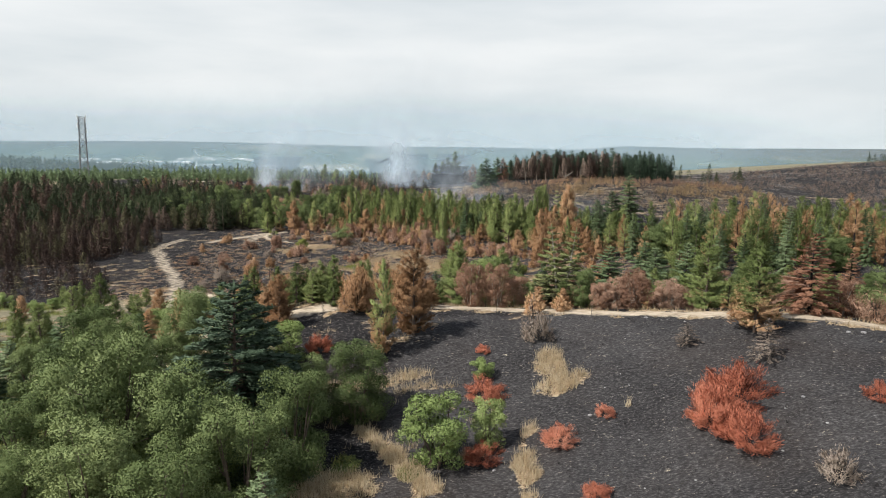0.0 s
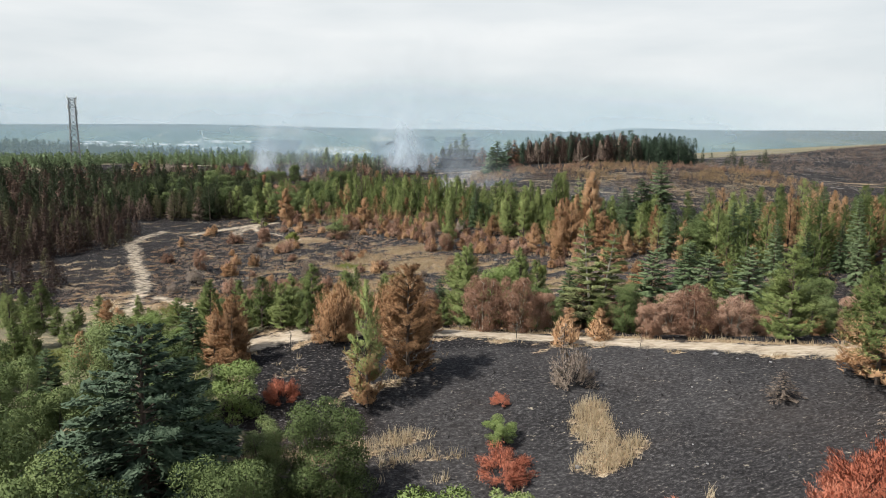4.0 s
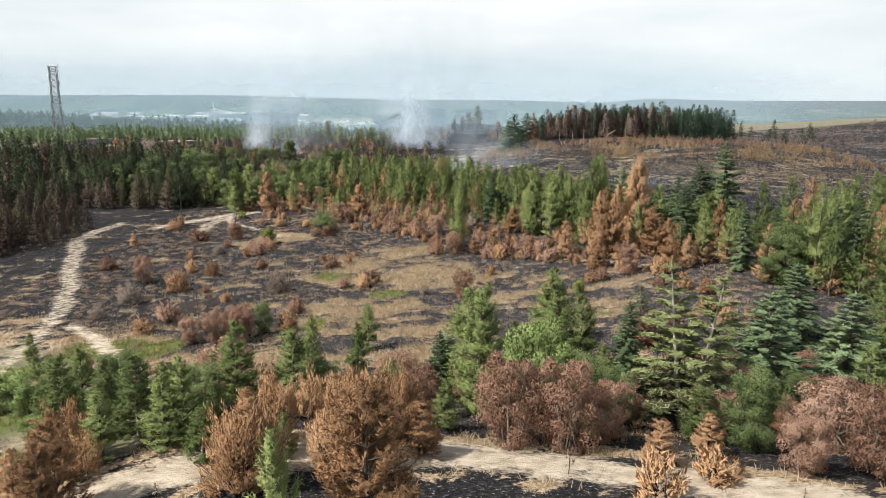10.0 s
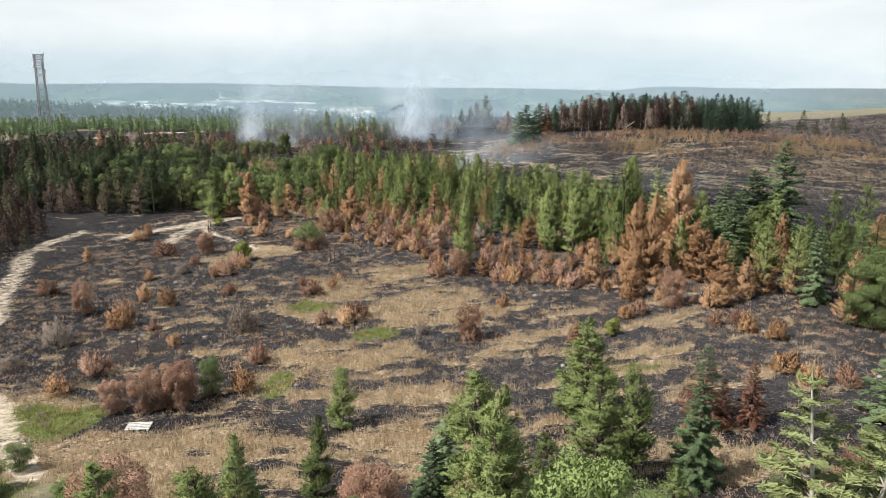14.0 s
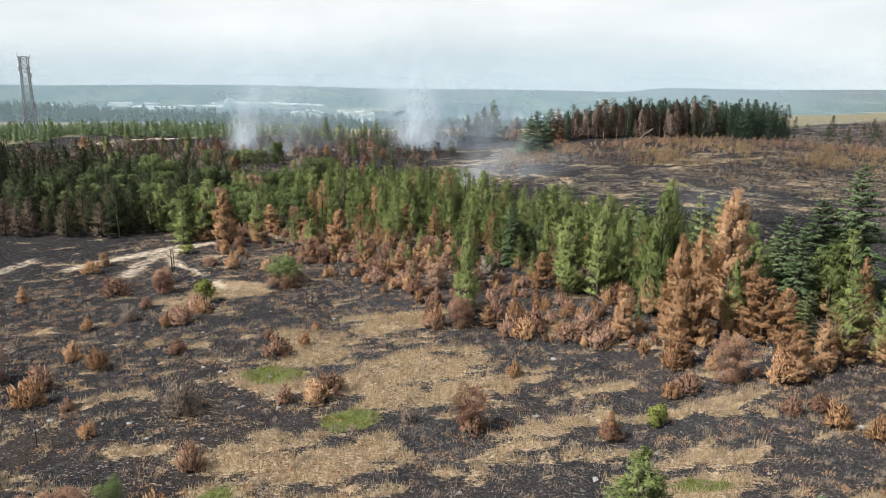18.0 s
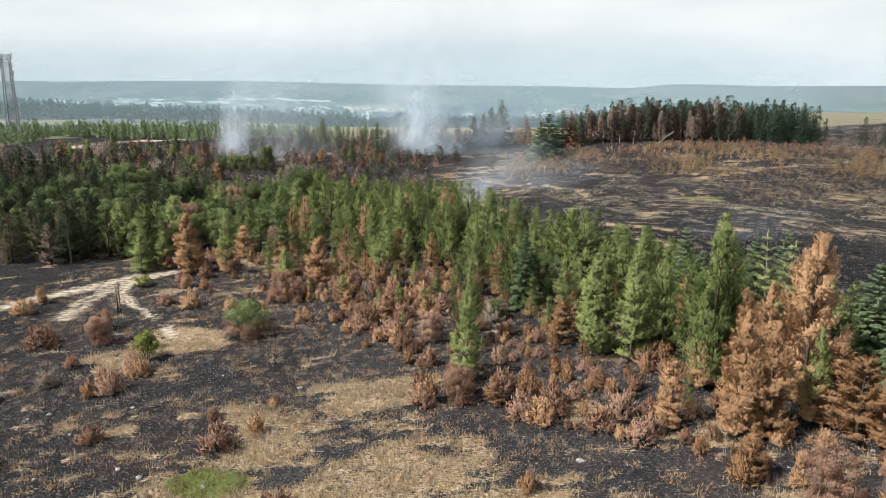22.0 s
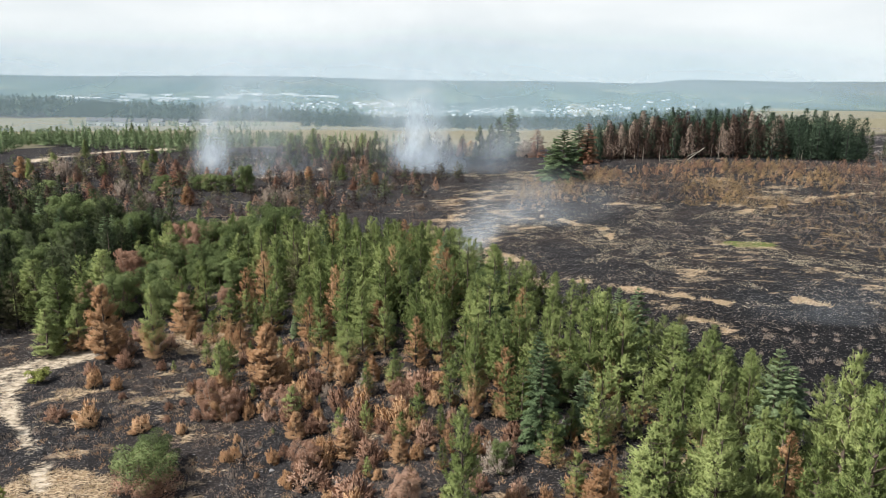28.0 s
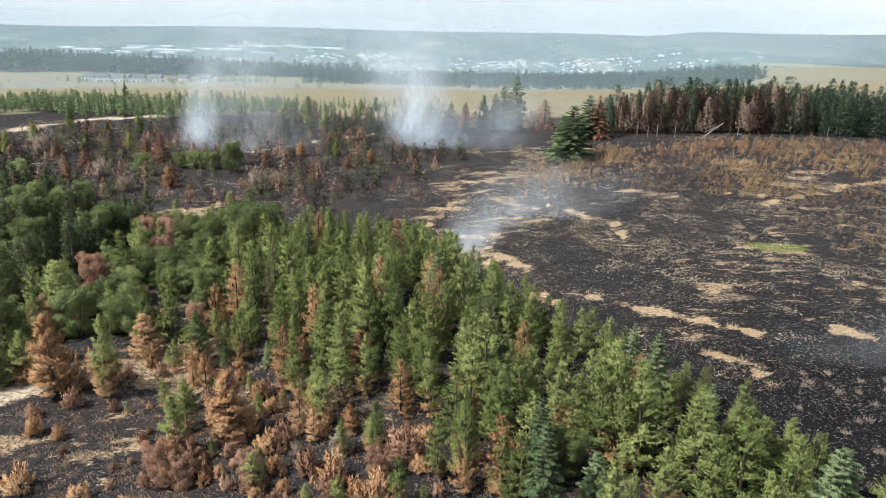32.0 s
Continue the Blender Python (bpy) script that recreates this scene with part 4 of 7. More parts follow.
AT_PINE = [(-42.6, 88.6, 5.5, 4.3), (-39.1, 68.5, 5.5, 3.4), (-46.5, 89.1, 4.1, 3.6), (2.3, 76.7, 7.5, 4.3), (9.1, 96.3, 6.7, 5.4), (-6.4, 95.0, 4.2, 2.3), (-11.9, 67.1, 3.5, 2.4), (-19.2, 78.3, 2.8, 2.2), (-24.8, 80.4, 4.1, 3.9), (-16.9, 70.8, 2.0, 2.2), (-29.5, 82.2, 2.6, 3.3), (-39.0, 93.7, 2.6, 2.5), (-31.2, 88.8, 1.9, 2.8), (-15.4, 72.3, 1.7, 1.9), (-10.7, 68.1, 1.8, 1.4), (1.8, 84.1, 7.2, 5.1), (28.6, 83.2, 7.4, 3.9), (25.0, 64.4, 6.6, 4.5), (2.6, 78.2, 7.8, 3.5), (8.3, 88.1, 6.6, 3.6), (-5.9, 85.4, 4.5, 2.2), (10.1, 88.0, 6.3, 3.0)]
AT_PINE += [(4.6, 80.8, 5.3, 2.2), (13.7, 89.5, 3.7, 1.4), (-15.5, 76.7, 2.7, 2.0), (-17.3, 75.9, 3.4, 2.1), (11.7, 137.5, 9.6, 3.8), (13.9, 136.5, 8.7, 3.7), (16.3, 137.6, 8.5, 3.2), (17.7, 134.5, 8.4, 3.1), (1.0, 133.6, 7.4, 2.6), (18.5, 131.8, 11.5, 3.0), (19.9, 134.2, 11.1, 3.1), (24.9, 133.5, 8.2, 3.0), (1.2, 140.5, 7.6, 2.2), (11.1, 137.8, 7.9, 4.1), (16.5, 137.5, 7.8, 2.6), (20.9, 138.6, 10.9, 3.8), (19.3, 141.7, 6.7, 3.6), (15.6, 142.0, 9.3, 3.7), (19.7, 153.2, 4.4, 3.2), (21.7, 154.2, 3.6, 2.1), (15.8, 152.7, 6.6, 4.2), (13.0, 156.1, 6.3, 2.6)]
AT_PINE += [(18.3, 154.2, 5.2, 2.2), (-18.4, 70.5, 4.8, 2.8), (-15.9, 69.9, 4.2, 2.5), (-13.7, 68.5, 4.0, 2.6), (-11.2, 67.6, 4.1, 2.5), (-12.9, 69.5, 3.4, 1.9), (-10.3, 69.1, 2.8, 1.4), (-14.4, 66.5, 3.1, 2.0), (-9.7, 65.9, 2.5, 1.9), (-6.4, 66.4, 2.1, 1.3), (-39.8, 165.4, 4.9, 4.1), (-40.5, 168.9, 7.9, 4.8), (-40.3, 177.3, 7.5, 4.8), (-46.3, 174.0, 7.3, 4.6), (-41.0, 174.3, 4.9, 3.5)]
AT_PINE_HALF = [(-4.3, 56.9, 8.1, 2.6), (24.6, 53.0, 7.0, 4.8), (25.3, 55.4, 6.1, 4.0), (-7.7, 78.5, 5.2, 2.1), (23.4, 126.3, 6.5, 2.3), (29.3, 119.3, 7.3, 3.5), (17.7, 131.4, 7.6, 2.6), (19.6, 132.3, 8.4, 2.3), (1.5, 152.5, 7.6, 2.5), (-5.1, 156.8, 2.9, 1.6), (-10.4, 162.0, 4.4, 2.2), (7.6, 158.2, 5.3, 2.4), (-28.7, 164.5, 7.4, 3.0), (-19.1, 156.2, 5.1, 2.6), (-9.5, 160.2, 4.8, 2.7), (-23.4, 170.4, 5.1, 4.3), (-37.3, 166.6, 5.0, 3.1)]
AT_SCORCHED_PINE = [(-1.9, 59.4, 7.5, 4.2), (-7.1, 63.9, 4.2, 2.5), (-0.5, 67.2, 2.6, 2.0), (-13.7, 60.7, 4.6, 2.3), (-14.1, 62.4, 4.4, 2.7), (-15.2, 61.6, 3.8, 2.2), (9.8, 66.7, 2.2, 1.6), (12.5, 68.4, 2.0, 2.0), (18.3, 124.9, 8.4, 3.5), (20.0, 124.7, 7.7, 3.5), (23.7, 128.6, 11.8, 4.7), (24.6, 126.1, 5.6, 4.0), (24.7, 116.7, 4.0, 2.3), (25.0, 123.9, 5.4, 3.4), (14.5, 126.4, 4.7, 2.3), (32.9, 124.7, 6.3, 2.6), (26.2, 122.7, 4.8, 2.5), (27.1, 118.0, 4.1, 1.9), (24.3, 131.0, 10.0, 4.4), (20.2, 130.7, 7.5, 2.5), (21.6, 130.1, 8.0, 2.8), (8.8, 140.1, 3.8, 2.4)]
AT_SCORCHED_PINE += [(1.4, 135.4, 2.8, 1.5), (-6.9, 164.4, 5.5, 2.1), (-18.1, 153.6, 3.5, 2.3), (-12.2, 152.5, 3.0, 1.9), (-19.9, 159.8, 3.8, 2.6), (-13.4, 169.5, 3.3, 2.0), (20.2, 158.4, 3.9, 1.9), (-41.8, 196.2, 6.3, 3.6), (-33.4, 164.5, 7.4, 4.0), (-29.3, 165.6, 4.9, 2.5), (-21.2, 162.5, 3.1, 2.9), (-16.0, 158.6, 5.7, 4.0), (-13.0, 165.3, 4.7, 3.0), (-8.9, 164.0, 4.1, 2.9), (-8.0, 168.3, 3.8, 3.1), (-5.1, 158.2, 3.3, 2.6)]
AT_RUSTY_SPRUCE = [(31.5, 58.2, 7.0, 5.8), (44.6, 74.7, 7.4, 3.7), (19.0, 94.9, 4.4, 2.3), (17.2, 94.7, 3.4, 1.9)]
AT_BURNT_SPRUCE = [(23.4, 48.3, 3.1, 2.8), (19.5, 53.2, 1.8, 2.6)]
AT_WILLOW_SCORCHED = [(36.4, 56.6, 4.7, 5.2), (-19.1, 143.3, 4.0, 5.5)]
AT_PINK_BUSH = [(-31.2, 117.2, 2.3, 2.4), (3.5, 69.4, 4.6, 3.3), (6.0, 68.9, 4.6, 3.8), (8.1, 70.1, 3.3, 2.1), (18.9, 66.0, 4.1, 4.0), (15.7, 66.2, 2.9, 2.2), (-0.9, 74.8, 3.0, 3.1), (11.8, 65.5, 1.5, 2.5), (9.1, 64.0, 2.1, 2.4), (-20.3, 97.4, 3.0, 3.5), (-18.2, 97.8, 3.3, 3.5), (-14.6, 100.5, 3.0, 2.6), (-18.6, 98.8, 3.1, 3.2), (-22.3, 97.0, 2.5, 2.4), (6.8, 81.0, 1.8, 2.5), (-5.4, 78.9, 2.3, 1.8), (-10.0, 79.3, 2.6, 1.6), (-43.4, 125.0, 2.0, 2.5), (-30.5, 114.5, 2.3, 2.7), (-35.9, 118.4, 3.3, 2.9), (-26.9, 103.6, 2.3, 2.8), (-32.5, 142.4, 2.7, 2.9), (-37.5, 141.2, 2.2, 3.8)]
AT_PINK_BUSH += [(-44.9, 150.1, 2.5, 3.3), (-27.9, 100.1, 1.6, 2.2), (-28.6, 120.8, 2.2, 1.8), (-26.1, 131.9, 2.1, 2.4), (-32.0, 123.0, 1.9, 1.8), (1.7, 111.4, 3.2, 2.2), (4.9, 119.4, 1.4, 1.4), (10.5, 109.9, 2.6, 1.1), (-8.8, 116.6, 1.7, 2.8), (17.1, 116.4, 1.7, 1.9), (17.0, 120.0, 3.5, 2.6), (20.3, 117.5, 3.7, 2.8), (24.3, 102.3, 1.6, 2.6), (25.0, 99.9, 1.8, 2.1), (23.6, 116.7, 2.3, 2.2), (27.3, 99.5, 1.7, 2.1), (-2.2, 130.4, 1.7, 2.0), (-9.0, 144.5, 2.0, 3.1), (-5.7, 142.5, 2.3, 3.0), (3.1, 129.9, 2.7, 3.3), (6.2, 127.4, 2.0, 2.5), (9.9, 126.0, 1.9, 2.5)]
AT_PINK_BUSH += [(12.2, 124.6, 2.5, 3.1), (24.5, 110.1, 2.1, 2.0), (26.2, 108.2, 2.0, 1.9), (-15.0, 106.0, 2.0, 1.2), (-32.3, 141.5, 2.6, 2.7), (-26.9, 113.5, 1.2, 1.3), (-23.4, 109.7, 1.3, 1.4), (-46.2, 138.5, 2.4, 1.7), (1.7, 111.0, 2.8, 1.9), (-9.5, 115.0, 2.0, 2.3), (-14.7, 123.5, 2.1, 2.7), (-1.9, 129.8, 2.1, 1.7), (4.9, 128.3, 2.2, 2.8), (7.3, 128.7, 2.3, 2.9), (0.5, 130.3, 3.1, 3.0), (15.7, 115.4, 1.4, 1.5), (17.4, 120.2, 3.9, 2.4), (10.5, 109.9, 1.8, 1.0), (22.5, 111.9, 1.5, 1.4), (24.4, 112.3, 1.5, 1.4), (13.0, 125.5, 2.4, 2.7), (11.6, 127.8, 2.2, 2.3)]
AT_PINK_BUSH += [(-9.4, 145.8, 2.5, 2.8), (-7.1, 147.5, 2.9, 2.8), (-4.5, 139.9, 2.9, 2.6), (-2.3, 141.4, 3.0, 2.3), (-11.3, 150.2, 2.7, 2.6), (-17.9, 155.8, 2.9, 2.8), (-18.7, 153.4, 3.5, 2.4), (-25.8, 135.3, 2.0, 2.7), (-27.1, 133.0, 1.7, 2.1), (-11.7, 114.9, 1.6, 1.5), (-23.4, 124.6, 1.2, 1.4), (-12.8, 130.0, 1.0, 1.2), (-34.8, 130.5, 1.3, 1.3), (-7.1, 149.4, 2.0, 2.4), (-8.6, 147.3, 2.0, 2.3), (-4.5, 151.5, 1.6, 2.5), (-9.0, 154.4, 2.2, 2.1), (-3.3, 147.0, 2.4, 2.3), (-5.4, 147.1, 2.4, 2.8), (-10.3, 150.8, 1.6, 2.0), (-12.9, 153.4, 2.7, 2.0), (-19.1, 156.6, 3.4, 2.7)]
AT_PINK_BUSH += [(-2.1, 136.8, 2.5, 1.5), (-1.8, 149.0, 2.0, 1.9), (3.6, 136.7, 1.6, 1.1), (-5.4, 141.5, 1.8, 1.7), (-2.3, 132.3, 1.9, 1.7), (0.8, 131.8, 2.2, 2.0), (3.8, 131.8, 2.2, 2.0), (5.5, 131.2, 2.2, 1.7), (-23.6, 151.4, 1.6, 2.0), (-26.3, 136.0, 2.1, 2.3), (-32.2, 141.7, 2.8, 2.6), (-33.8, 145.7, 2.5, 1.9), (-27.2, 133.2, 1.6, 1.8), (-30.6, 176.8, 3.6, 5.1), (-7.2, 153.7, 2.2, 2.3), (-4.1, 153.7, 2.6, 2.2), (-2.9, 158.7, 1.2, 2.1), (-7.3, 159.6, 2.8, 1.7), (-11.8, 157.6, 2.3, 1.6), (-33.0, 161.0, 1.5, 1.3), (-19.8, 163.9, 1.5, 1.8), (-30.8, 162.8, 2.6, 1.8)]
AT_PINK_BUSH += [(-40.2, 180.6, 1.9, 3.0), (-41.1, 175.1, 4.2, 2.8), (-29.0, 171.8, 5.5, 6.1), (-7.0, 152.3, 2.2, 2.3), (-5.3, 151.6, 2.5, 2.3), (-3.8, 152.2, 2.1, 1.9), (-12.2, 152.4, 2.2, 1.6), (-17.4, 153.1, 2.7, 2.4), (-12.7, 156.9, 1.9, 2.1), (-28.2, 152.2, 2.2, 2.4), (-31.2, 152.9, 1.4, 2.1), (-7.1, 159.1, 2.4, 2.2), (-3.3, 157.3, 1.9, 2.6), (-1.6, 158.0, 1.4, 2.1), (-31.3, 158.6, 2.5, 1.4), (-32.4, 165.6, 2.2, 3.1), (-32.2, 169.2, 2.3, 2.7), (-32.4, 141.8, 2.6, 2.7), (-31.8, 136.3, 1.4, 1.5), (-27.2, 133.4, 1.4, 1.5), (-27.6, 131.3, 1.5, 1.2), (-25.5, 134.8, 1.6, 2.1)]
AT_PINK_BUSH += [(-12.9, 126.0, 1.6, 1.2), (-16.6, 127.9, 1.2, 1.1), (-1.7, 130.3, 2.3, 1.5), (-23.7, 124.4, 1.3, 1.6), (-12.8, 129.8, 0.8, 1.0), (-45.1, 153.4, 2.4, 2.3)]
AT_LARCH = [(13.3, 74.4, 9.5, 6.7), (23.2, 133.7, 10.7, 3.0), (27.7, 122.5, 4.8, 2.5)]
AT_DEAD_SAPLING = [(8.7, 62.2, 2.1, 1.4), (-10.1, 62.0, 1.8, 0.7), (-8.4, 63.5, 1.6, 0.6), (14.2, 63.0, 0.9, 0.7), (5.8, 65.9, 1.4, 0.5), (-14.5, 135.8, 2.0, 1.6), (-25.8, 108.1, 2.6, 1.0), (14.8, 91.9, 1.9, 0.6), (-35.7, 132.6, 2.1, 1.4), (-14.7, 136.9, 2.1, 1.4), (-28.0, 122.8, 1.3, 0.9), (4.9, 119.2, 1.7, 1.0), (-34.5, 149.8, 3.4, 2.6), (-9.0, 144.3, 1.9, 0.9), (-15.1, 138.7, 1.5, 0.9), (-15.1, 136.4, 1.3, 0.8), (-14.1, 147.6, 1.5, 0.7), (-15.1, 136.2, 2.3, 1.1), (-13.9, 146.4, 2.2, 0.9), (-34.9, 150.0, 2.9, 2.8)]
AT_SPRUCE_HALF = [(16.0, 94.8, 5.5, 3.8)]
AT_BIRCH_SMALL = [(13.9, 111.9, 1.4, 1.6), (13.8, 111.7, 1.5, 1.7), (-27.3, 140.3, 1.8, 2.3), (-26.3, 138.3, 2.4, 2.3), (-37.0, 159.7, 1.3, 2.5)]
AT_FAR_PINE = [(-48.1, 302.6, 9.0, 4.7), (-43.4, 302.9, 7.0, 4.7), (-59.6, 320.2, 5.9, 4.3), (-40.4, 337.6, 4.9, 4.0), (-37.4, 347.2, 4.7, 4.2), (-18.5, 339.2, 4.9, 3.3), (-11.8, 322.3, 3.4, 2.7), (-1.2, 306.0, 8.8, 4.4), (1.9, 298.1, 9.7, 4.5), (-90.2, 292.6, 5.0, 3.3), (-113.7, 300.4, 5.5, 3.2), (-113.3, 284.3, 2.9, 2.3), (-95.7, 286.8, 3.7, 2.4), (-168.9, 434.5, 6.6, 3.2), (-107.7, 275.6, 4.5, 3.1), (-93.3, 273.2, 3.7, 2.5), (-103.6, 259.9, 5.1, 2.5), (-81.4, 270.6, 4.0, 2.7), (-32.1, 265.7, 3.8, 2.8)]
AT_SPRUCE_FAR = [(7.4, 311.4, 13.4, 5.1), (4.2, 304.5, 11.2, 4.3), (17.0, 251.5, 10.7, 7.9), (23.0, 275.8, 9.8, 5.3), (15.5, 254.9, 8.7, 4.6)]
AT_SCORCHED_FAR = [(14.7, 300.6, 7.5, 4.5), (11.8, 301.8, 5.6, 3.1), (-6.0, 307.0, 5.5, 3.5), (-3.6, 306.5, 4.7, 2.5), (24.9, 274.9, 9.7, 3.9), (-95.7, 261.0, 6.4, 3.1), (-67.7, 257.4, 6.2, 2.7), (-56.2, 235.8, 3.8, 2.8), (-81.6, 252.5, 3.6, 2.9), (-73.5, 244.5, 4.0, 2.7), (-74.0, 263.7, 3.9, 2.8), (-22.1, 286.1, 2.9, 2.0), (-31.9, 292.0, 2.9, 2.1), (-10.4, 230.8, 1.8, 1.6), (-44.6, 255.7, 3.0, 2.7), (-40.0, 265.9, 3.2, 2.8), (-37.2, 282.3, 3.5, 2.5), (-39.0, 234.4, 5.2, 4.2), (-57.2, 239.7, 3.0, 3.3), (-107.8, 263.1, 5.2, 3.4), (-93.2, 261.3, 3.8, 3.1), (-37.2, 239.2, 3.3, 3.2)]
AT_SCORCHED_FAR += [(-26.8, 252.2, 2.9, 2.3), (-23.1, 258.1, 2.7, 2.2), (-77.1, 238.6, 3.9, 3.3), (-62.9, 232.8, 3.7, 3.5), (-32.6, 246.8, 2.9, 2.7)]
AT_TALL_SHRUB = [(-7.3, 67.1, 4.0, 2.0), (-6.4, 71.6, 3.0, 2.3), (-3.8, 67.5, 4.3, 2.2), (-2.9, 68.7, 4.2, 2.6), (-4.5, 66.2, 2.6, 2.4), (-1.8, 66.9, 3.1, 2.4), (-2.8, 65.3, 2.9, 2.7), (-7.6, 71.4, 2.2, 1.5), (-14.7, 65.5, 2.3, 1.9), (-7.2, 64.7, 2.7, 1.2), (-5.4, 71.8, 2.8, 1.8), (-1.9, 72.8, 3.1, 2.4), (-7.4, 63.5, 4.3, 2.8), (-16.0, 66.7, 3.5, 3.0), (-13.5, 61.0, 2.4, 2.3), (-6.7, 64.5, 3.3, 2.0)]

placed = []


def plant(protos, rows, group, turn_seed=1, base_h=8.0, base_r=2.0, thin=1.0):
    """Stand one of the models at each (x, y, height, width)."""
    g = np.random.default_rng(turn_seed)
    for i, (x, y, h, w) in enumerate(rows):
        ob, mh, mr = protos[int(g.integers(len(protos)))]
        sz = h / mh
        sx = min(max(w * 0.5 * thin / mr, 0.8 * sz), 1.7 * sz)
        m = at_ground(x, y, float(g.uniform(0, 6.28)), sx, sz)
        placed.append((x, y))
        if "stands" in ob:
            s0 = ob.scale
            m = m @ Matrix.Diagonal((1 / s0[0], 1 / s0[1], 1 / s0[2], 1))
            copy_thing(ob, m)
        else:
            ob.matrix_basis = m
            ob["stands"] = 1
            tagged(ob, group=group)


def models(make, count, h, r, *args, **kw):
    return [(make(*args[:1], h, r, *args[1:], seed=kw["seed0"] + i, **{k: v for k, v in kw.items() if k != "seed0"}), h, r) for i in range(count)]


PINES = models(conifer, 4, 8.0, 1.7, "pine_tree", "pine", M_PINE, seed0=100, n_spray=24000, bare=0.03, fine=1.0, label="young green pine tree with upswept needle tufts")
PINES_HALF = models(conifer, 3, 8.0, 1.7, "half_scorched_pine_tree", "pine", M_PINE, seed0=120, n_spray=24000, skirt=M_SCORCH, split=0.36, bare=0.03, fine=1.0, label="young pine, green on top and scorched brown below")
PINES_BROWN = models(conifer, 4, 8.0, 1.9, "scorched_pine_tree", "pine", M_SCORCH, seed0=140, n_spray=32000, bare=0.02, fine=1.12, label="pine tree scorched orange-brown by the fire")
SPRUCES = models(conifer, 3, 8.0, 2.2, "spruce_tree", "spruce", M_SPRUCE, seed0=160, n_spray=34000, bare=0.02, fine=0.95, label="blue-green spruce tree with layered drooping branches")
SPRUCE_HALF = models(conifer, 1, 8.0, 2.4, "spruce_tree", "spruce", M_SPRUCE, seed0=170, n_spray=9000, skirt=M_RUST, split=0.6, label="small spruce with green tip and rust-red scorched skirt")
RUSTY = models(conifer, 2, 8.0, 2.3, "scorched_spruce_tree", "spruce", M_RUST, seed0=190, n_spray=20000, bare=0.02, fine=0.9, bark=M_CHARRED, label="dense spruce scorched dark rust-brown all over")
BURNT_SPRUCE = models(conifer, 2, 4.0, 1.8, "burnt_spruce_tree", "spruce", M_DUN, seed0=175, n_spray=3000, bark=M_CHARRED, label="charred small spruce with brown twigs on the slope")
LARCHES = [(larch("larch_tree", 9.0, 2.9, M_LARCH, M_OLIVE, 180 + i, 46000, "open yellow-green larch with two pale bare leaders"), 9.0, 2.9) for i in range(2)]
BELT_PINES = models(conifer, 6, 8.0, 1.6, "slender_pine_tree", "pine", M_PINE, seed0=300, n_spray=11000, fine=1.1, bare=0.08, limbs=False, label="slender green pine among others in a pine belt")
BELT_HALF = models(conifer, 5, 8.0, 1.6, "half_scorched_pine_tree", "pine", M_PINE, seed0=310, n_spray=10000, fine=1.1, bare=0.06, limbs=False, skirt=M_SCORCH, split=0.27, label="slender pine, green above and scorched brown below")
DARK_PINES = models(conifer, 4, 8.0, 2.0, "dark_pine_tree", "pine", M_SHADEDPINE, seed0=330, n_spray=10000, fine=1.2, bare=0.03, limbs=False, label="dark green pine in a dense wood on the heath")
OLIVE_PINES = models(conifer, 2, 8.0, 1.9, "browning_pine_tree", "pine", M_OLIVE, seed0=336, n_spray=9000, fine=1.15, bare=0.03, limbs=False, bark=M_CHARRED, label="pine turning dull brown along the wood edge")
UMBER_PINES = models(conifer, 2, 8.0, 1.8, "burnt_pine_tree", "pine", M_BROWN, seed0=340, n_spray=8000, fine=1.1, bare=0.04, limbs=False, bark=M_CHARRED, label="pine burnt dark brown along the wood edge")
BELT_BROWN = models(conifer, 3, 8.0, 1.5, "scorched_pine_tree", "pine", M_SCORCH, seed0=320, n_spray=9000, fine=1.05, bare=0.04, limbs=False, bark=M_CHARRED, label="slender pine scorched brown to the top")
WILLOWS = models(broadleaf, 5, 7.0, 2.8, "willow_tree", M_WILLOW, seed0=200, n_leaf=30000, leaf=0.05, low=-0.08, lobes=64, lobe=0.58, label="rounded grey-green willow tree in full leaf")
WILLOW_SCORCHED = models(broadleaf, 2, 5.0, 2.6, "willow_tree", M_WILLOW, seed0=210, n_leaf=12000, leaf=0.055, low=-0.05, lobes=40, lobe=0.6, skirt=M_PINK, split=0.45, label="round green willow with heat-browned lower leaves")
BIRCHES = models(broadleaf, 2, 4.0, 1.9, "birch_bush", M_BRIGHT, seed0=220, n_leaf=12000, leaf=0.05, low=-0.05, lobes=46, lobe=0.6, label="bright yellow-green leafy bush beside burnt ground")
BIRCH_SMALL = models(broadleaf, 2, 1.4, 0.9, "leafy_bush", M_YELLOW, seed0=225, n_leaf=1200, leaf=0.07, low=0.0, category="bush", label="low yellow-green bush still alive on burnt ground")
GORSE = models(shrub, 3, 2.4, 1.7, "gorse_bush", M_RED, seed0=230, n=11000, leaf=0.085, slim=0.14, label="spiky gorse bush scorched rust-red on black ground")
PINKS = models(broadleaf, 4, 3.0, 1.7, "scorched_bush", M_PINK, seed0=240, n_leaf=18000, leaf=0.044, slim=0.42, low=-0.08, lobes=70, lobe=0.52, category="bush", bark=M_PALE_BARK, label="leafy bush withered pinkish brown by heat")
PINK_SPIKY = models(shrub, 2, 1.6, 0.9, "scorched_shrub", M_SCORCH, seed0=250, n=1500, leaf=0.10, slim=0.26, label="small shrub scorched orange-brown on black ground") + models(shrub, 3, 1.6, 1.0, "scorched_shrub", M_PINK, seed0=254, n=1700, leaf=0.09, slim=0.3, label="small shrub withered pinkish brown on black ground")
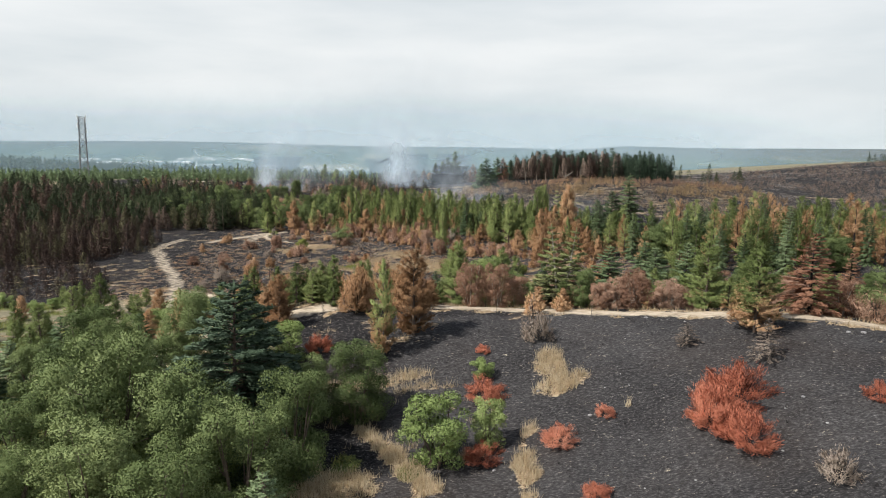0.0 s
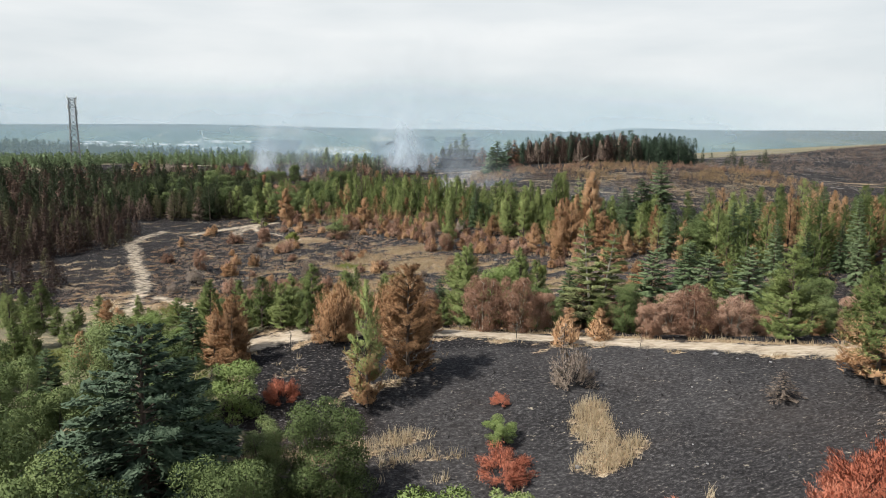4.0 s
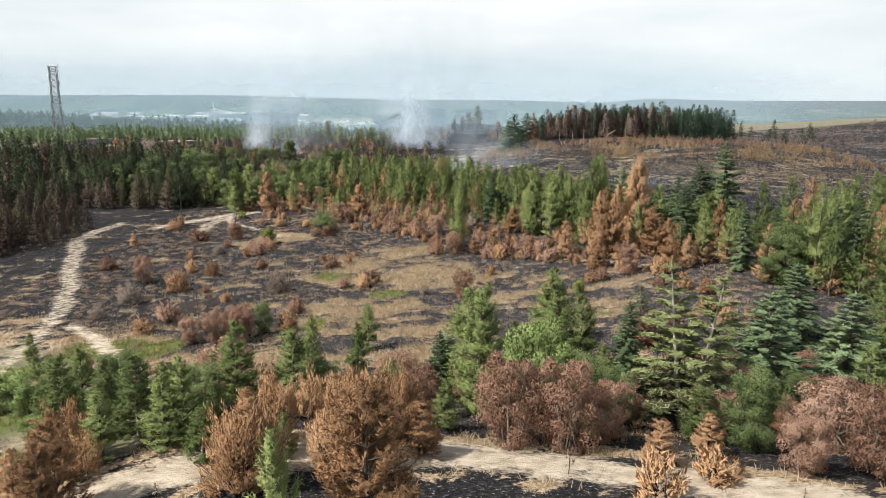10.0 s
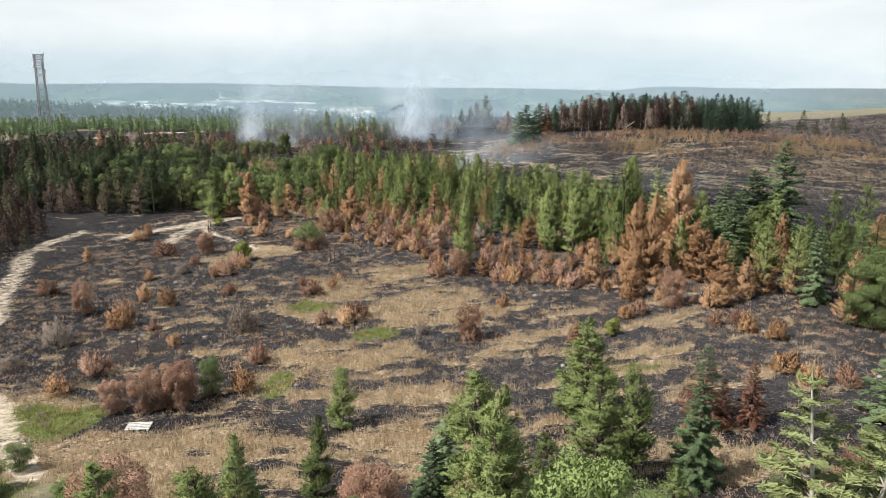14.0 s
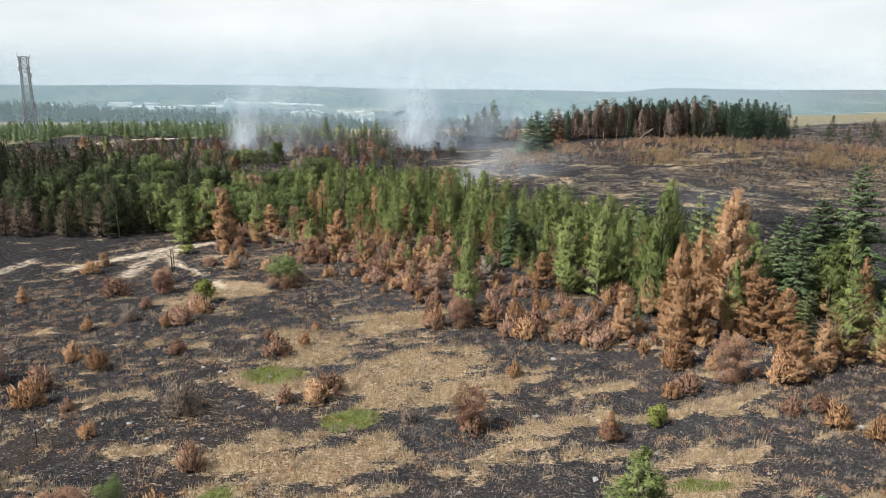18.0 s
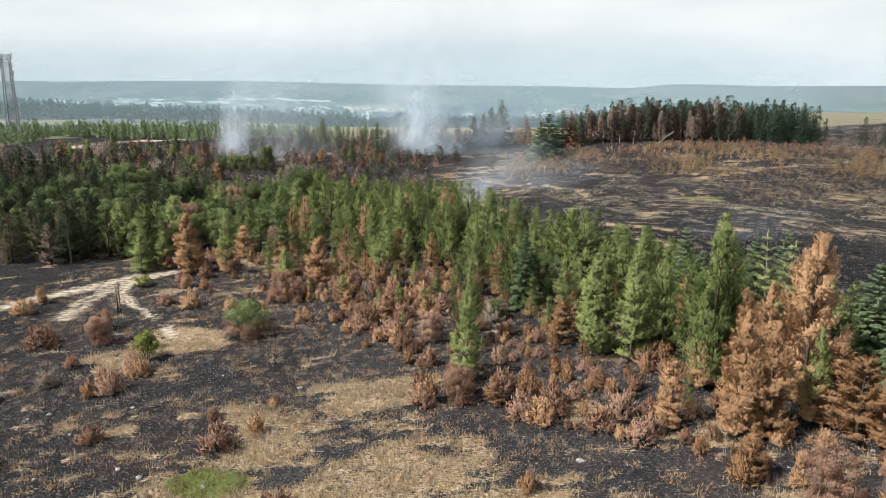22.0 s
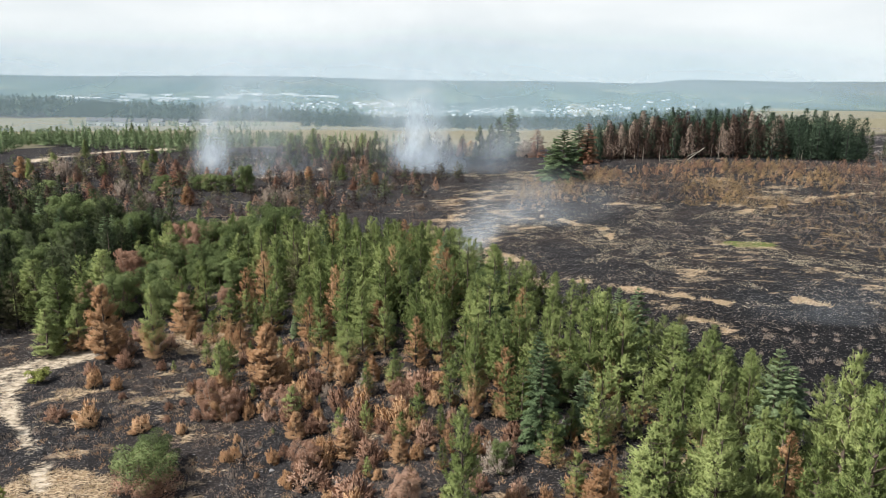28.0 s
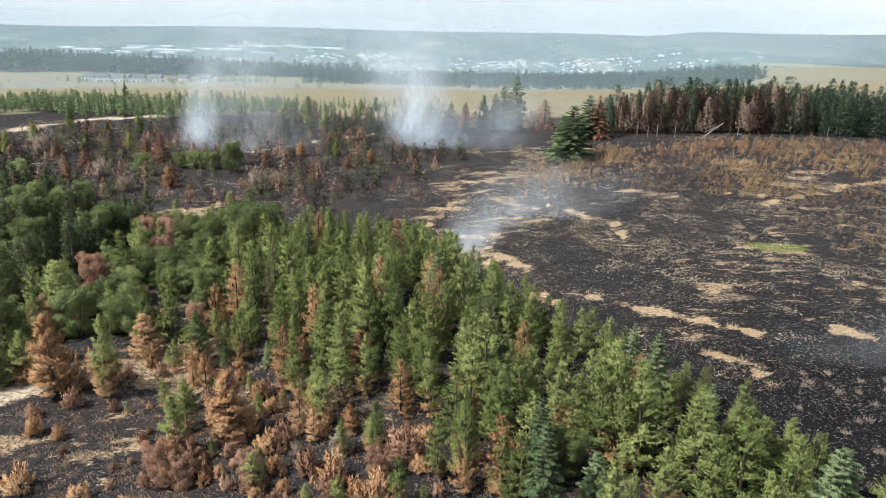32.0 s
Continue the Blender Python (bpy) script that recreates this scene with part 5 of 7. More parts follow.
DUNS = models(shrub, 2, 2.0, 1.5, "twiggy_bush", M_DUN, seed0=260, n=2600, leaf=0.09, slim=0.22, label="grey-brown twiggy bush, leafless from heat")


def sapling(name, h, r, seed, label):
    g = np.random.default_rng(seed)
    root = new(name)
    n = 16
    z = np.linspace(0.25, 0.95, n) * h
    az = g.uniform(0, 6.28, n)
    ln = r * (1.15 - z / h)
    a = np.column_stack([0 * z, 0 * z, z])
    b = a + np.column_stack([np.cos(az) * ln, np.sin(az) * ln, 0.4 * ln])
    part("trunk", tube("trunk", [(0, 0, -0.2), (0.02, 0.01, h * 0.4), (-0.02, 0.02, h * 0.75), (0, 0, h)], [0.05, 0.04, 0.025, 0.008], M_CHARRED, 5), root)
    for s, e in zip(a[::2], b[::2]):
        part("branch", sticks("branch", [s], [e], 0.014, 0.005, M_CHARRED, 3), root)
    k = g.integers(0, n, 120)
    s = g.uniform(0.3, 1, (120, 1))
    c = a[k] + (b[k] - a[k]) * s + g.normal(0, 0.05, (120, 3))
    d = unit(g.normal(0, 1, (120, 3)) + [0, 0, 0.5])
    part("withered_leaves", leaf_cloud("withered_leaves", c, d * 0.10, unit(np.cross(d, g.normal(0, 1, (120, 3)))) * 0.03, M_DUN), root)
    return tagged(root, label, "sapling")


TALL_SHRUBS = models(shrub, 4, 3.0, 1.5, "scorched_gorse_bush", M_SCORCH, seed0=275, n=9000, leaf=0.07, slim=0.2, label="tall upright gorse scorched golden brown beside the road")
SAPLINGS = [(sapling("burnt_sapling", 2.4, 0.8, 270 + i, "burnt sapling with charred stem and few withered leaves"), 2.4, 0.8) for i in range(2)]

plant(WILLOWS, AT_WILLOW, "green broadleaf trees", 1)
plant(SPRUCES, AT_SPRUCE, "spruce trees", 2, thin=1.3)
SPRUCE_BIG = models(conifer, 1, 8.0, 3.3, "spruce_tree", "spruce", M_DARKSPRUCE, seed0=165, n_spray=46000, bare=0.02, fine=1.15, label="broad dark blue-green spruce with drooping branches among willows")
plant(SPRUCE_BIG, AT_SPRUCE_BIG, "spruce trees", 21, thin=1.45)
plant(BIRCHES, AT_BIRCH, "bright green bushes", 3)
plant(GORSE, [(x, y, h * 0.78, w * 1.2) for x, y, h, w in AT_GORSE], "red scorched gorse", 4)
plant(DUNS, AT_DUN_BUSH, "twiggy bushes", 5)
plant(PINES, AT_PINE, "pine trees", 6)
plant(PINES_HALF, AT_PINE_HALF, "half scorched pines", 7)
plant(PINES_BROWN, [q for i, q in enumerate(AT_SCORCHED_PINE) if q[1] < 145 or i % 3 == 0], "brown scorched pines", 8)
plant(BELT_HALF, [q for i, q in enumerate(AT_SCORCHED_PINE) if q[1] >= 145 and i % 3], "half scorched pines", 27)
plant(RUSTY, AT_RUSTY_SPRUCE, "scorched spruces", 20)
plant(BURNT_SPRUCE, AT_BURNT_SPRUCE, "charred spruces", 9)
plant(WILLOW_SCORCHED, AT_WILLOW_SCORCHED, "half scorched willows", 10)
TALL_PINK = [q for q in AT_PINK_BUSH if q[2] >= 2.4]
plant(PINKS, [q for i, q in enumerate(TALL_PINK) if q[1] < 100 or i % 3 == 0], "withered bushes", 11)
plant(PINES_BROWN, [(q[0], q[1], q[2] * 0.78, q[3] * 0.85) for i, q in enumerate(TALL_PINK) if q[1] >= 100 and i % 3 == 1], "brown scorched pines", 23)
plant(PINK_SPIKY, [(q[0], q[1], q[2] * 0.75, q[3] * 0.8) for i, q in enumerate(TALL_PINK) if q[1] >= 100 and i % 3 == 2], "small scorched shrubs", 24)
plant(PINK_SPIKY, [q for q in AT_PINK_BUSH if q[2] < 2.4], "small scorched shrubs", 12)
plant(LARCHES, AT_LARCH, "larches", 13, thin=1.1)
plant(TALL_SHRUBS, AT_TALL_SHRUB, "golden scorched gorse", 22)
plant(SAPLINGS, AT_DEAD_SAPLING, "burnt saplings", 14)
plant(SPRUCE_HALF, AT_SPRUCE_HALF, "spruce trees", 15)
plant(BIRCH_SMALL, AT_BIRCH_SMALL, "low green bushes", 16)
plant(PINES, AT_FAR_PINE, "pine trees", 17)
plant(SPRUCES, AT_SPRUCE_FAR, "spruce trees", 18, thin=1.7)
plant(RUSTY, AT_SCORCHED_FAR[::2], "scorched spruces", 19, thin=2.0)
plant(DUNS, AT_SCORCHED_FAR[1::4], "twiggy bushes", 25, thin=1.4)
plant(PINES_BROWN, AT_SCORCHED_FAR[3::4], "brown scorched pines", 26, thin=2.0)


def scatter(poly, gap, seed, clear=1.6, keep=None):
    """Loose rows of places inside a polygon, about gap metres apart, away from the trees that already stand there."""
    g = np.random.default_rng(seed)
    xs, ys = zip(*poly)
    ax, ay = np.meshgrid(np.arange(min(xs), max(xs), gap), np.arange(min(ys), max(ys), gap))
    ax, ay = (ax + g.uniform(-0.45, 0.45, ax.shape) * gap).ravel(), (ay + g.uniform(-0.45, 0.45, ay.shape) * gap).ravel()
    ok = inside(ax, ay, list(poly))
    for line, wide in TRACKS:
        ok &= line_dist(ax, ay, line) > wide / 2 + 0.7
    old = np.array(placed)
    d = np.sqrt(((ax[:, None] - old[None, :, 0]) ** 2 + (ay[:, None] - old[None, :, 1]) ** 2).min(1))
    ok &= d > clear
    if keep:
        ok &= keep(ax, ay)
    return ax[ok], ay[ok], g


# ---------------------------------------------------------------- far woods, each one joined piece
def far_wood(name, xs, ys, hs, rel_r, mat, bark, seed, label, sprays=46, bare=0.03):
    """Many small trees in one piece: trunks, and crowns of loose tufts."""
    g = np.random.default_rng(seed)
    n, sprays = len(xs), int(sprays * 1.9)
    hs = hs * g.uniform(0.66, 1.14, n)
    wide = rel_r * g.uniform(0.75, 1.35, n)
    blunt = g.uniform(0.45, 0.95, n)[:, None]
    z0 = relief(xs, ys) - 0.1
    q = bare + (1 - bare) * g.uniform(0.0, 1, (n, sprays)) ** 0.9
    az = g.uniform(0, 6.28, (n, sprays))
    tier = (q * (4 + hs[:, None] * 0.5) + az * 0.16 + g.uniform(0, 1, (n, 1))) % 1
    lobe = 0.85 + 0.28 * np.sin(az * 3 + g.uniform(0, 6.28, (n, 1)) + q * 9)
    rr = (hs * wide)[:, None] * (1.04 - q) ** blunt * np.sqrt(g.uniform(0.10, 1.05, (n, sprays))) * lobe * (1.12 - 0.42 * tier)
    lean = g.normal(0, 0.03, (n, 1, 2)) * (q * hs[:, None])[..., None]
    c = np.stack([xs[:, None] + np.cos(az) * rr + lean[..., 0], ys[:, None] + np.sin(az) * rr + lean[..., 1], z0[:, None] + q * hs[:, None]], -1)
    out = np.stack([np.cos(az), np.sin(az), 0.45 + 0.3 * q], -1)
    size = (hs[:, None] * 0.80 / math.sqrt(sprays) * (1.2 - 0.6 * q) * g.uniform(0.6, 1.3, q.shape))[..., None]
    a = unit(out + g.normal(0, 0.6, out.shape))
    w = unit(np.cross(a, g.normal(0, 1, a.shape)))
    root = new(name)
    part("crowns", leaf_cloud("crowns", c.reshape(-1, 3), (a * size).reshape(-1, 3), (w * size * 0.42).reshape(-1, 3), mat, out.reshape(-1, 3), 0.8), root)
    base = np.column_stack([xs, ys, z0 - 0.3])
    part("trunks", sticks("trunks", base, base + np.column_stack([0 * xs, 0 * xs, hs * 0.9]), 0.014 * hs, 0.003 * hs, bark, 4), root)
    return tagged(root, label, "woodland", kind="stuff")


# the pine belt across the middle
def stand(rows, models_, group, seed):
    plant(models_, rows, group, seed)


BELT = [(-24, 173), (-10, 164), (1, 153), (8, 148), (14, 143), (19, 134), (27, 126), (36, 128), (31, 142), (24, 152), (20, 157), (14, 169), (8, 178), (2, 188), (-4, 199), (-12, 210), (-24, 206)]
bx, by, g = scatter(BELT, 2.5, 31, 1.4)
front = line_dist(bx, by, [(-24, 173), (1, 153), (14, 143), (27, 126)])
# the belt is youngest along its back edge
back = np.interp(bx, [-25, -4, 2, 8, 14, 20, 26, 32, 40], [226, 214, 201, 188, 181, 170, 163, 159, 150]) - by
hs = np.minimum(g.uniform(3.6, 8.4, len(bx)) * (0.62 + 0.38 * (front / 9).clip(0, 1)), 0.29 * back + g.uniform(-0.6, 0.3, len(bx)))
ok = hs > 1.8
bx, by, hs, front = bx[ok], by[ok], hs[ok], front[ok]
pick = g.uniform(0, 1, len(bx))
half = pick < (0.66 - front * 0.05)
brown = pick > 0.97 - 0.10 * (front < 5)
rows = list(zip(bx.tolist(), by.tolist(), hs.tolist(), (hs * g.uniform(0.40, 0.58, len(bx))).tolist()))
stand([r for r, a, b in zip(rows, half, brown) if a and not b], BELT_HALF, "half scorched pines", 41)
stand([r for r, b in zip(rows, brown) if b], BELT_BROWN, "brown scorched pines", 42)
green = [r for r, a, b in zip(rows, half, brown) if not (a or b)]
stand([r for i, r in enumerate(green) if i % 6], BELT_PINES, "pine trees", 43)
stand([(x, y, h, h * 0.45) for x, y, h, w in green[::12]], SPRUCES, "spruce trees", 70)
stand([(x, y, h * 0.75, h * 0.62) for x, y, h, w in green[6::24]], WILLOWS, "green broadleaf trees", 73)
stand(green[18::24], OLIVE_PINES, "browning pines", 74)
# scorched fringe in front of the belt
FRINGE = [(-38, 170), (-25, 160), (-13, 150), (-2, 142), (8, 133), (16, 124), (27, 120), (26, 126), (14, 142), (1, 153), (-10, 164), (-24, 173)]
bx, by, g = scatter(FRINGE, 1.7, 37, 1.2)
near_belt = line_dist(bx, by, [(-24, 173), (1, 153), (14, 143), (27, 126)])
hs = g.uniform(0.8, 4.2, len(bx)) * (1.15 - near_belt / 14).clip(0.28, 1)
pick = g.uniform(0, 1, len(bx))
thinned = g.uniform(0, 1, len(bx)) < 1.0 - near_belt / 20
rows = [(*r, p) for r, p, k in zip(zip(bx.tolist(), by.tolist(), hs.tolist(), (hs * 0.5).tolist()), pick, thinned) if k]
stand([r[:4] for r in rows if r[4] < 0.22], BELT_BROWN, "brown scorched pines", 62)
stand([r[:4] for r in rows if 0.22 <= r[4] < 0.5], BELT_HALF, "half scorched pines", 63)
stand([(r[0], r[1], r[2] * 0.6, r[3] * 1.3) for r in rows if 0.5 <= r[4] < 0.75], PINK_SPIKY, "small scorched shrubs", 64)
stand([(r[0], r[1], r[2] * 0.6, r[3] * 1.3) for r in rows if 0.75 <= r[4] < 0.80], DUNS, "twiggy bushes", 71)
stand([(r[0], r[1], min(r[2], 1.6), min(r[3], 1.2)) for r in rows if r[4] >= 0.80], PINK_SPIKY, "small scorched shrubs", 65)
bx, by, g = scatter([(-30, 158), (-14, 146), (-4, 136), (8, 126), (18, 118), (27, 118), (16, 130), (6, 142), (-2, 150), (-16, 160)], 1.5, 39, 0.7)
few = g.uniform(0, 1, len(bx)) < 0.62
hs = g.uniform(0.5, 1.5, len(bx))
stand([(u, v, w, w * 0.75) for u, v, w in zip(bx[few].tolist(), by[few].tolist(), hs[few].tolist())], PINK_SPIKY, "small scorched shrubs", 72)
# the wood right of the clearing
WOOD_R = [(28, 124), (36, 127), (60, 138), (80, 122), (62, 96), (44, 92), (36, 104), (30, 112)]
bx, by, g = scatter(WOOD_R, 3.2, 32, 2.0)
hs = g.uniform(5.0, 9.0, len(bx))
pick = g.uniform(0, 1, len(bx))
rows = list(zip(bx.tolist(), by.tolist(), hs.tolist(), (hs * 0.45).tolist()))
stand([r for r, p in zip(rows, pick) if p < 0.3], BELT_PINES, "pine trees", 44)
stand([r for r, p in zip(rows, pick) if 0.3 <= p < 0.5], SPRUCES, "spruce trees", 45)
stand([r for r, p in zip(rows, pick) if 0.5 <= p < 0.75], BELT_BROWN, "brown scorched pines", 46)
stand([r for r, p in zip(rows, pick) if 0.75 <= p < 0.85], BELT_HALF, "half scorched pines", 47)
stand([(x, y, h * 0.7, h * 0.7) for (x, y, h, w), p in zip(rows, pick) if p >= 0.85], WILLOWS, "green broadleaf trees", 52)
# scrub and willows west of the road
bx, by, g = scatter([(-50, 32), (-7, 33), (-9, 50), (-15, 60), (-30, 62), (-50, 60)], 4.4, 34, 3.2)
hs = g.uniform(5.0, 7.5, len(bx))
pick = g.uniform(0, 1, len(bx))
rows = list(zip(bx.tolist(), by.tolist(), hs.tolist(), (hs * 0.8).tolist()))
stand([r for r, p in zip(rows, pick) if p < 0.8], WILLOWS, "green broadleaf trees", 53)
stand([r for r, p in zip(rows, pick) if p >= 0.8], SPRUCES, "spruce trees", 54)
bx, by, g = scatter([(-100, 60), (-40, 64), (-18, 67), (-17, 84), (-26, 93), (-60, 98), (-100, 100)], 3.7, 35, 1.8)
hs = g.uniform(1.8, 4.6, len(bx))
pick = g.uniform(0, 1, len(bx))
rows = list(zip(bx.tolist(), by.tolist(), hs.tolist(), (hs * 0.6).tolist()))
stand([r for r, p in zip(rows, pick) if p < 0.5], PINES, "pine trees", 55)
stand([(x, y, h * 0.7, h) for (x, y, h, w), p in zip(rows, pick) if 0.5 <= p < 0.75], BIRCHES, "bright green bushes", 56)
stand([r for r, p in zip(rows, pick) if 0.75 <= p < 0.88], PINES_BROWN, "brown scorched pines", 57)
# scrub between road and clearing
bx, by, g = scatter([(-14, 69), (2, 70), (30, 66), (46, 60), (60, 62), (62, 80), (44, 88), (30, 90), (8, 84), (-8, 84), (-18, 78)], 3.0, 36, 2.2)
hs = g.uniform(2.0, 5.0, len(bx))
pick = g.uniform(0, 1, len(bx))
rows = list(zip(bx.tolist(), by.tolist(), hs.tolist(), (hs * 0.75).tolist()))
stand([(x, y, h * 0.8, h) for (x, y, h, w), p in zip(rows, pick) if p < 0.5], PINKS, "withered bushes", 58)
stand([(x, y, h * 0.9, h * 0.8) for (x, y, h, w), p in zip(rows, pick) if 0.5 <= p < 0.7], WILLOWS, "green broadleaf trees", 59)
stand([r for r, p in zip(rows, pick) if 0.7 <= p < 0.85], PINES, "pine trees", 60)
stand([r for r, p in zip(rows, pick) if p >= 0.85], PINES_HALF, "half scorched pines", 61)


def fill(poly, gap, seed, lo, hi):
    x, y, g = scatter(poly, gap, seed, 1.5)
    return x, y, g.uniform(lo, hi, len(x)), g.uniform(0, 1, len(x))


bx, by, g = scatter([(-24, 175), (-24, 202), (-32, 210), (-46, 212), (-46, 172), (-36, 173)], 3.1, 38, 2.0)
hs = g.uniform(4.2, 7.4, len(bx))
pick = g.uniform(0, 1, len(bx))
rows = list(zip(bx.tolist(), by.tolist(), hs.tolist(), (hs * 0.5).tolist()))
stand([r for r, p in zip(rows, pick) if p < 0.3], BELT_PINES, "pine trees", 66)
stand([(x, y, h * 0.85, h * 0.8) for (x, y, h, w), p in zip(rows, pick) if 0.3 <= p < 0.68], WILLOWS, "green broadleaf trees", 67)
stand([r for r, p in zip(rows, pick) if 0.68 <= p < 0.85], BELT_HALF, "half scorched pines", 68)
stand([(x, y, h * 0.7, h * 0.6) for (x, y, h, w), p in zip(rows, pick) if p >= 0.85], PINKS, "withered bushes", 69)
x, y, h, p = fill([(-46, 170), (-46, 212), (-62, 214), (-82, 202), (-82, 167), (-62, 167)], 2.6, 33, 5.2, 8.3)
low = y < 177 + 3 * np.sin(x)
kinds = np.where(low, np.where(p < 0.45, 0, np.where(p < 0.8, 1, 2)), np.where(p < 0.62, 2, np.where(p < 0.84, 3, 4)))
for kind, (kin, group, sd, tall, broad) in enumerate(((UMBER_PINES, "burnt brown pines", 90, 0.75, 0.6), (OLIVE_PINES, "browning pines", 91, 0.82, 0.6), (DARK_PINES, "dark pines", 92, 0.95, 0.66), (WILLOWS, "green broadleaf trees", 93, 0.8, 0.95), (SPRUCES, "spruce trees", 94, 0.95, 0.5))):
    k = kinds == kind
    stand([(u, v, w * tall, w * tall * broad) for u, v, w in zip(x[k].tolist(), y[k].tolist(), h[k].tolist())], kin, group, sd)
x, y, h, p = fill([(-70, 166), (-56, 148), (-62, 132), (-84, 122), (-150, 112), (-190, 150), (-120, 152), (-84, 166)], 2.5, 76, 3.4, 6.2)
far_wood("burnt_brown_wood", x[p < 0.7], y[p < 0.7], h[p < 0.7], 0.36, M_UMBER, M_CHARRED, 25, "wood of fire-browned conifers beside the track", 300)
far_wood("browning_wood", x[p >= 0.7], y[p >= 0.7], h[p >= 0.7], 0.36, M_OLIVE, M_CHARRED, 26, "conifers turning brown beside the track", 300)
x, y, h, p = fill([(-105, 160), (-66, 152), (-64, 128), (-52, 112), (-48, 102), (-62, 96), (-115, 102), (-140, 118)], 2.3, 82, 1.3, 3.8)
far_wood("burnt_thicket", x[p < 0.75], y[p < 0.75], h[p < 0.75], 0.5, M_UMBER, M_CHARRED, 37, "thicket of fire-browned scrub beside the track", 130)
far_wood("withered_thicket", x[p >= 0.75], y[p >= 0.75], h[p >= 0.75] * 0.8, 0.5, M_OLIVE, M_CHARRED, 38, "withering scrub within the burnt thicket", 130)
x, y, h, p = fill([(-82, 166), (-80, 204), (-62, 216), (-95, 232), (-150, 235), (-190, 205), (-190, 150), (-120, 150)], 2.9, 61, 5.5, 9)
far_wood("pine_wood", x[p < 0.72], y[p < 0.72], h[p < 0.72], 0.36, M_SHADEDPINE, M_BARK, 1, "dense pine wood on the heath, shade in its needle colour", 230)
far_wood("scorched_wood", x[p >= 0.72], y[p >= 0.72], h[p >= 0.72], 0.34, M_UMBER, M_CHARRED, 2, "pines browned by fire within the wood", 230)
x, y, h, p = fill([(-150, 330), (-95, 312), (-88, 322), (-60, 345), (-150, 372), (-260, 380), (-300, 300), (-200, 290), (-140, 296)], 2.9, 62, 3.5, 6)
far_wood("green_plantation", x, y, h, 0.34, M_SPRUCE, M_BARK, 3, "young green conifer plantation beyond the far track", 70)
x, y, h, p = fill([(-90, 345), (-20, 352), (-20, 362), (-95, 365)], 3.6, 63, 2.4, 4.6)
far_wood("field_hedge", x, y, h, 0.26, M_SPRUCE, M_BARK, 4, "belt of green trees along the pale field", 100)
x, y, h, p = fill([(-100, 232), (-44, 222), (-30, 218), (-18, 226), (-10, 240), (0, 268), (-20, 290), (-60, 300), (-110, 300), (-130, 250)], 3.7, 64, 1.4, 4.6)
for lo, hi, mat, nm, lab, sd in ((0.0, 0.4, M_UMBER, "burnt_scrub", "scattered fire-browned scrub on burnt heath", 5), (0.4, 0.6, M_OLIVE, "browning_scrub", "scattered browning scrub on burnt heath", 6), (0.6, 0.8, M_SHADEDPINE, "dark_scrub", "scattered dark green scrub on burnt heath", 27), (0.8, 1.0, M_PINK, "withered_scrub", "scattered withered pinkish scrub on burnt heath", 28)):
    k = (p >= lo) & (p < hi)
    far_wood(nm, x[k], y[k], h[k], 0.55, mat, M_CHARRED, sd, lab, 110)
x, y, h, p = fill([(-62, 288), (-25, 284), (-6, 292), (4, 306), (-10, 330), (-64, 335)], 3.6, 65, 2.0, 5.6)
far_wood("scorched_copse", x[p < 0.4], y[p < 0.4], h[p < 0.4], 0.36, M_UMBER, M_CHARRED, 7, "copse of burnt grey conifers in the smoke", 150)
far_wood("green_copse", x[p > 0.4], y[p > 0.4], h[p > 0.4], 0.36, M_SHADEDPINE, M_CHARRED, 8, "copse of dark conifers standing in the smoke", 200)
# tall spruce wood
EDGE = [(25, 283), (33, 278), (45, 275), (70, 275), (86, 277)]
x, y, h, p = fill(EDGE + [(96, 290), (92, 304), (60, 306), (30, 300)], 2.15, 66, 8.2, 10.8)
back = line_dist(x, y, EDGE)
h = h * (0.9 + 0.12 * (back / 15).clip(0, 1)) * (0.78 + 0.22 * ((x - 25) / 18).clip(0, 1))
brownish = (p < 0.78) & (back < 11) & (x < 72) & (x > 30)
rusty = brownish & (p < 0.16)
green_ones = ~brownish
brownish &= ~rusty
far_wood("burnt_spruce_wood", x[brownish], y[brownish], h[brownish], 0.33, M_UMBER, M_CHARRED, 9, "tall spruce wood edge burnt brown to the tops", 420, 0.07)
far_wood("rusty_spruce_wood", x[rusty], y[rusty], h[rusty], 0.30, M_BROWN, M_BARK, 34, "tall rust-brown spruces with bare pale trunks", 420, 0.16)
far_wood("spruce_wood", x[green_ones], y[green_ones], h[green_ones], 0.34, M_DARKSPRUCE, M_CHARRED, 10, "tall dark green spruce wood behind the burnt edge", 420)
x, y, g = scatter([(28, 272), (45, 270), (86, 272), (86, 278), (45, 277), (28, 281)], 3.0, 58, 0.8)
POLES = [(dead_pole("dead_tree", 5.0, 280 + i, "bare bleached dead trunk standing before the burnt wood"), 5.0, 0.5) for i in range(3)]
plant(POLES, [(a, b, float(c), 0.6) for a, b, c in zip(x[::6].tolist(), y[::6].tolist(), g.uniform(2.5, 5.5, len(x[::6])))], "bare dead trunks", 59)
fallen = new("fallen_trunk")
part("trunk", sticks("trunk", [(0, 0, -0.1), (0, 0, 0.9)], [(1.5, 0.3, 1.0), (2.6, 0.4, 2.0)], 0.08, 0.06, M_PALE_BARK, 6), fallen)
part("snag", sticks("snag", [(0, 0, 0.0), (1.4, 0.3, 0.95)], [(4.2, 0.7, 2.9), (1.7, 0.3, 1.9)], np.array([0.11, 0.04]), np.array([0.07, 0.02]), M_PALE_BARK, 6), fallen)
fallen.matrix_basis = at_ground(47.5, 272.5, 0.1)
tagged(fallen, "pale dead trunk leaning half fallen at the wood edge", "dead tree")
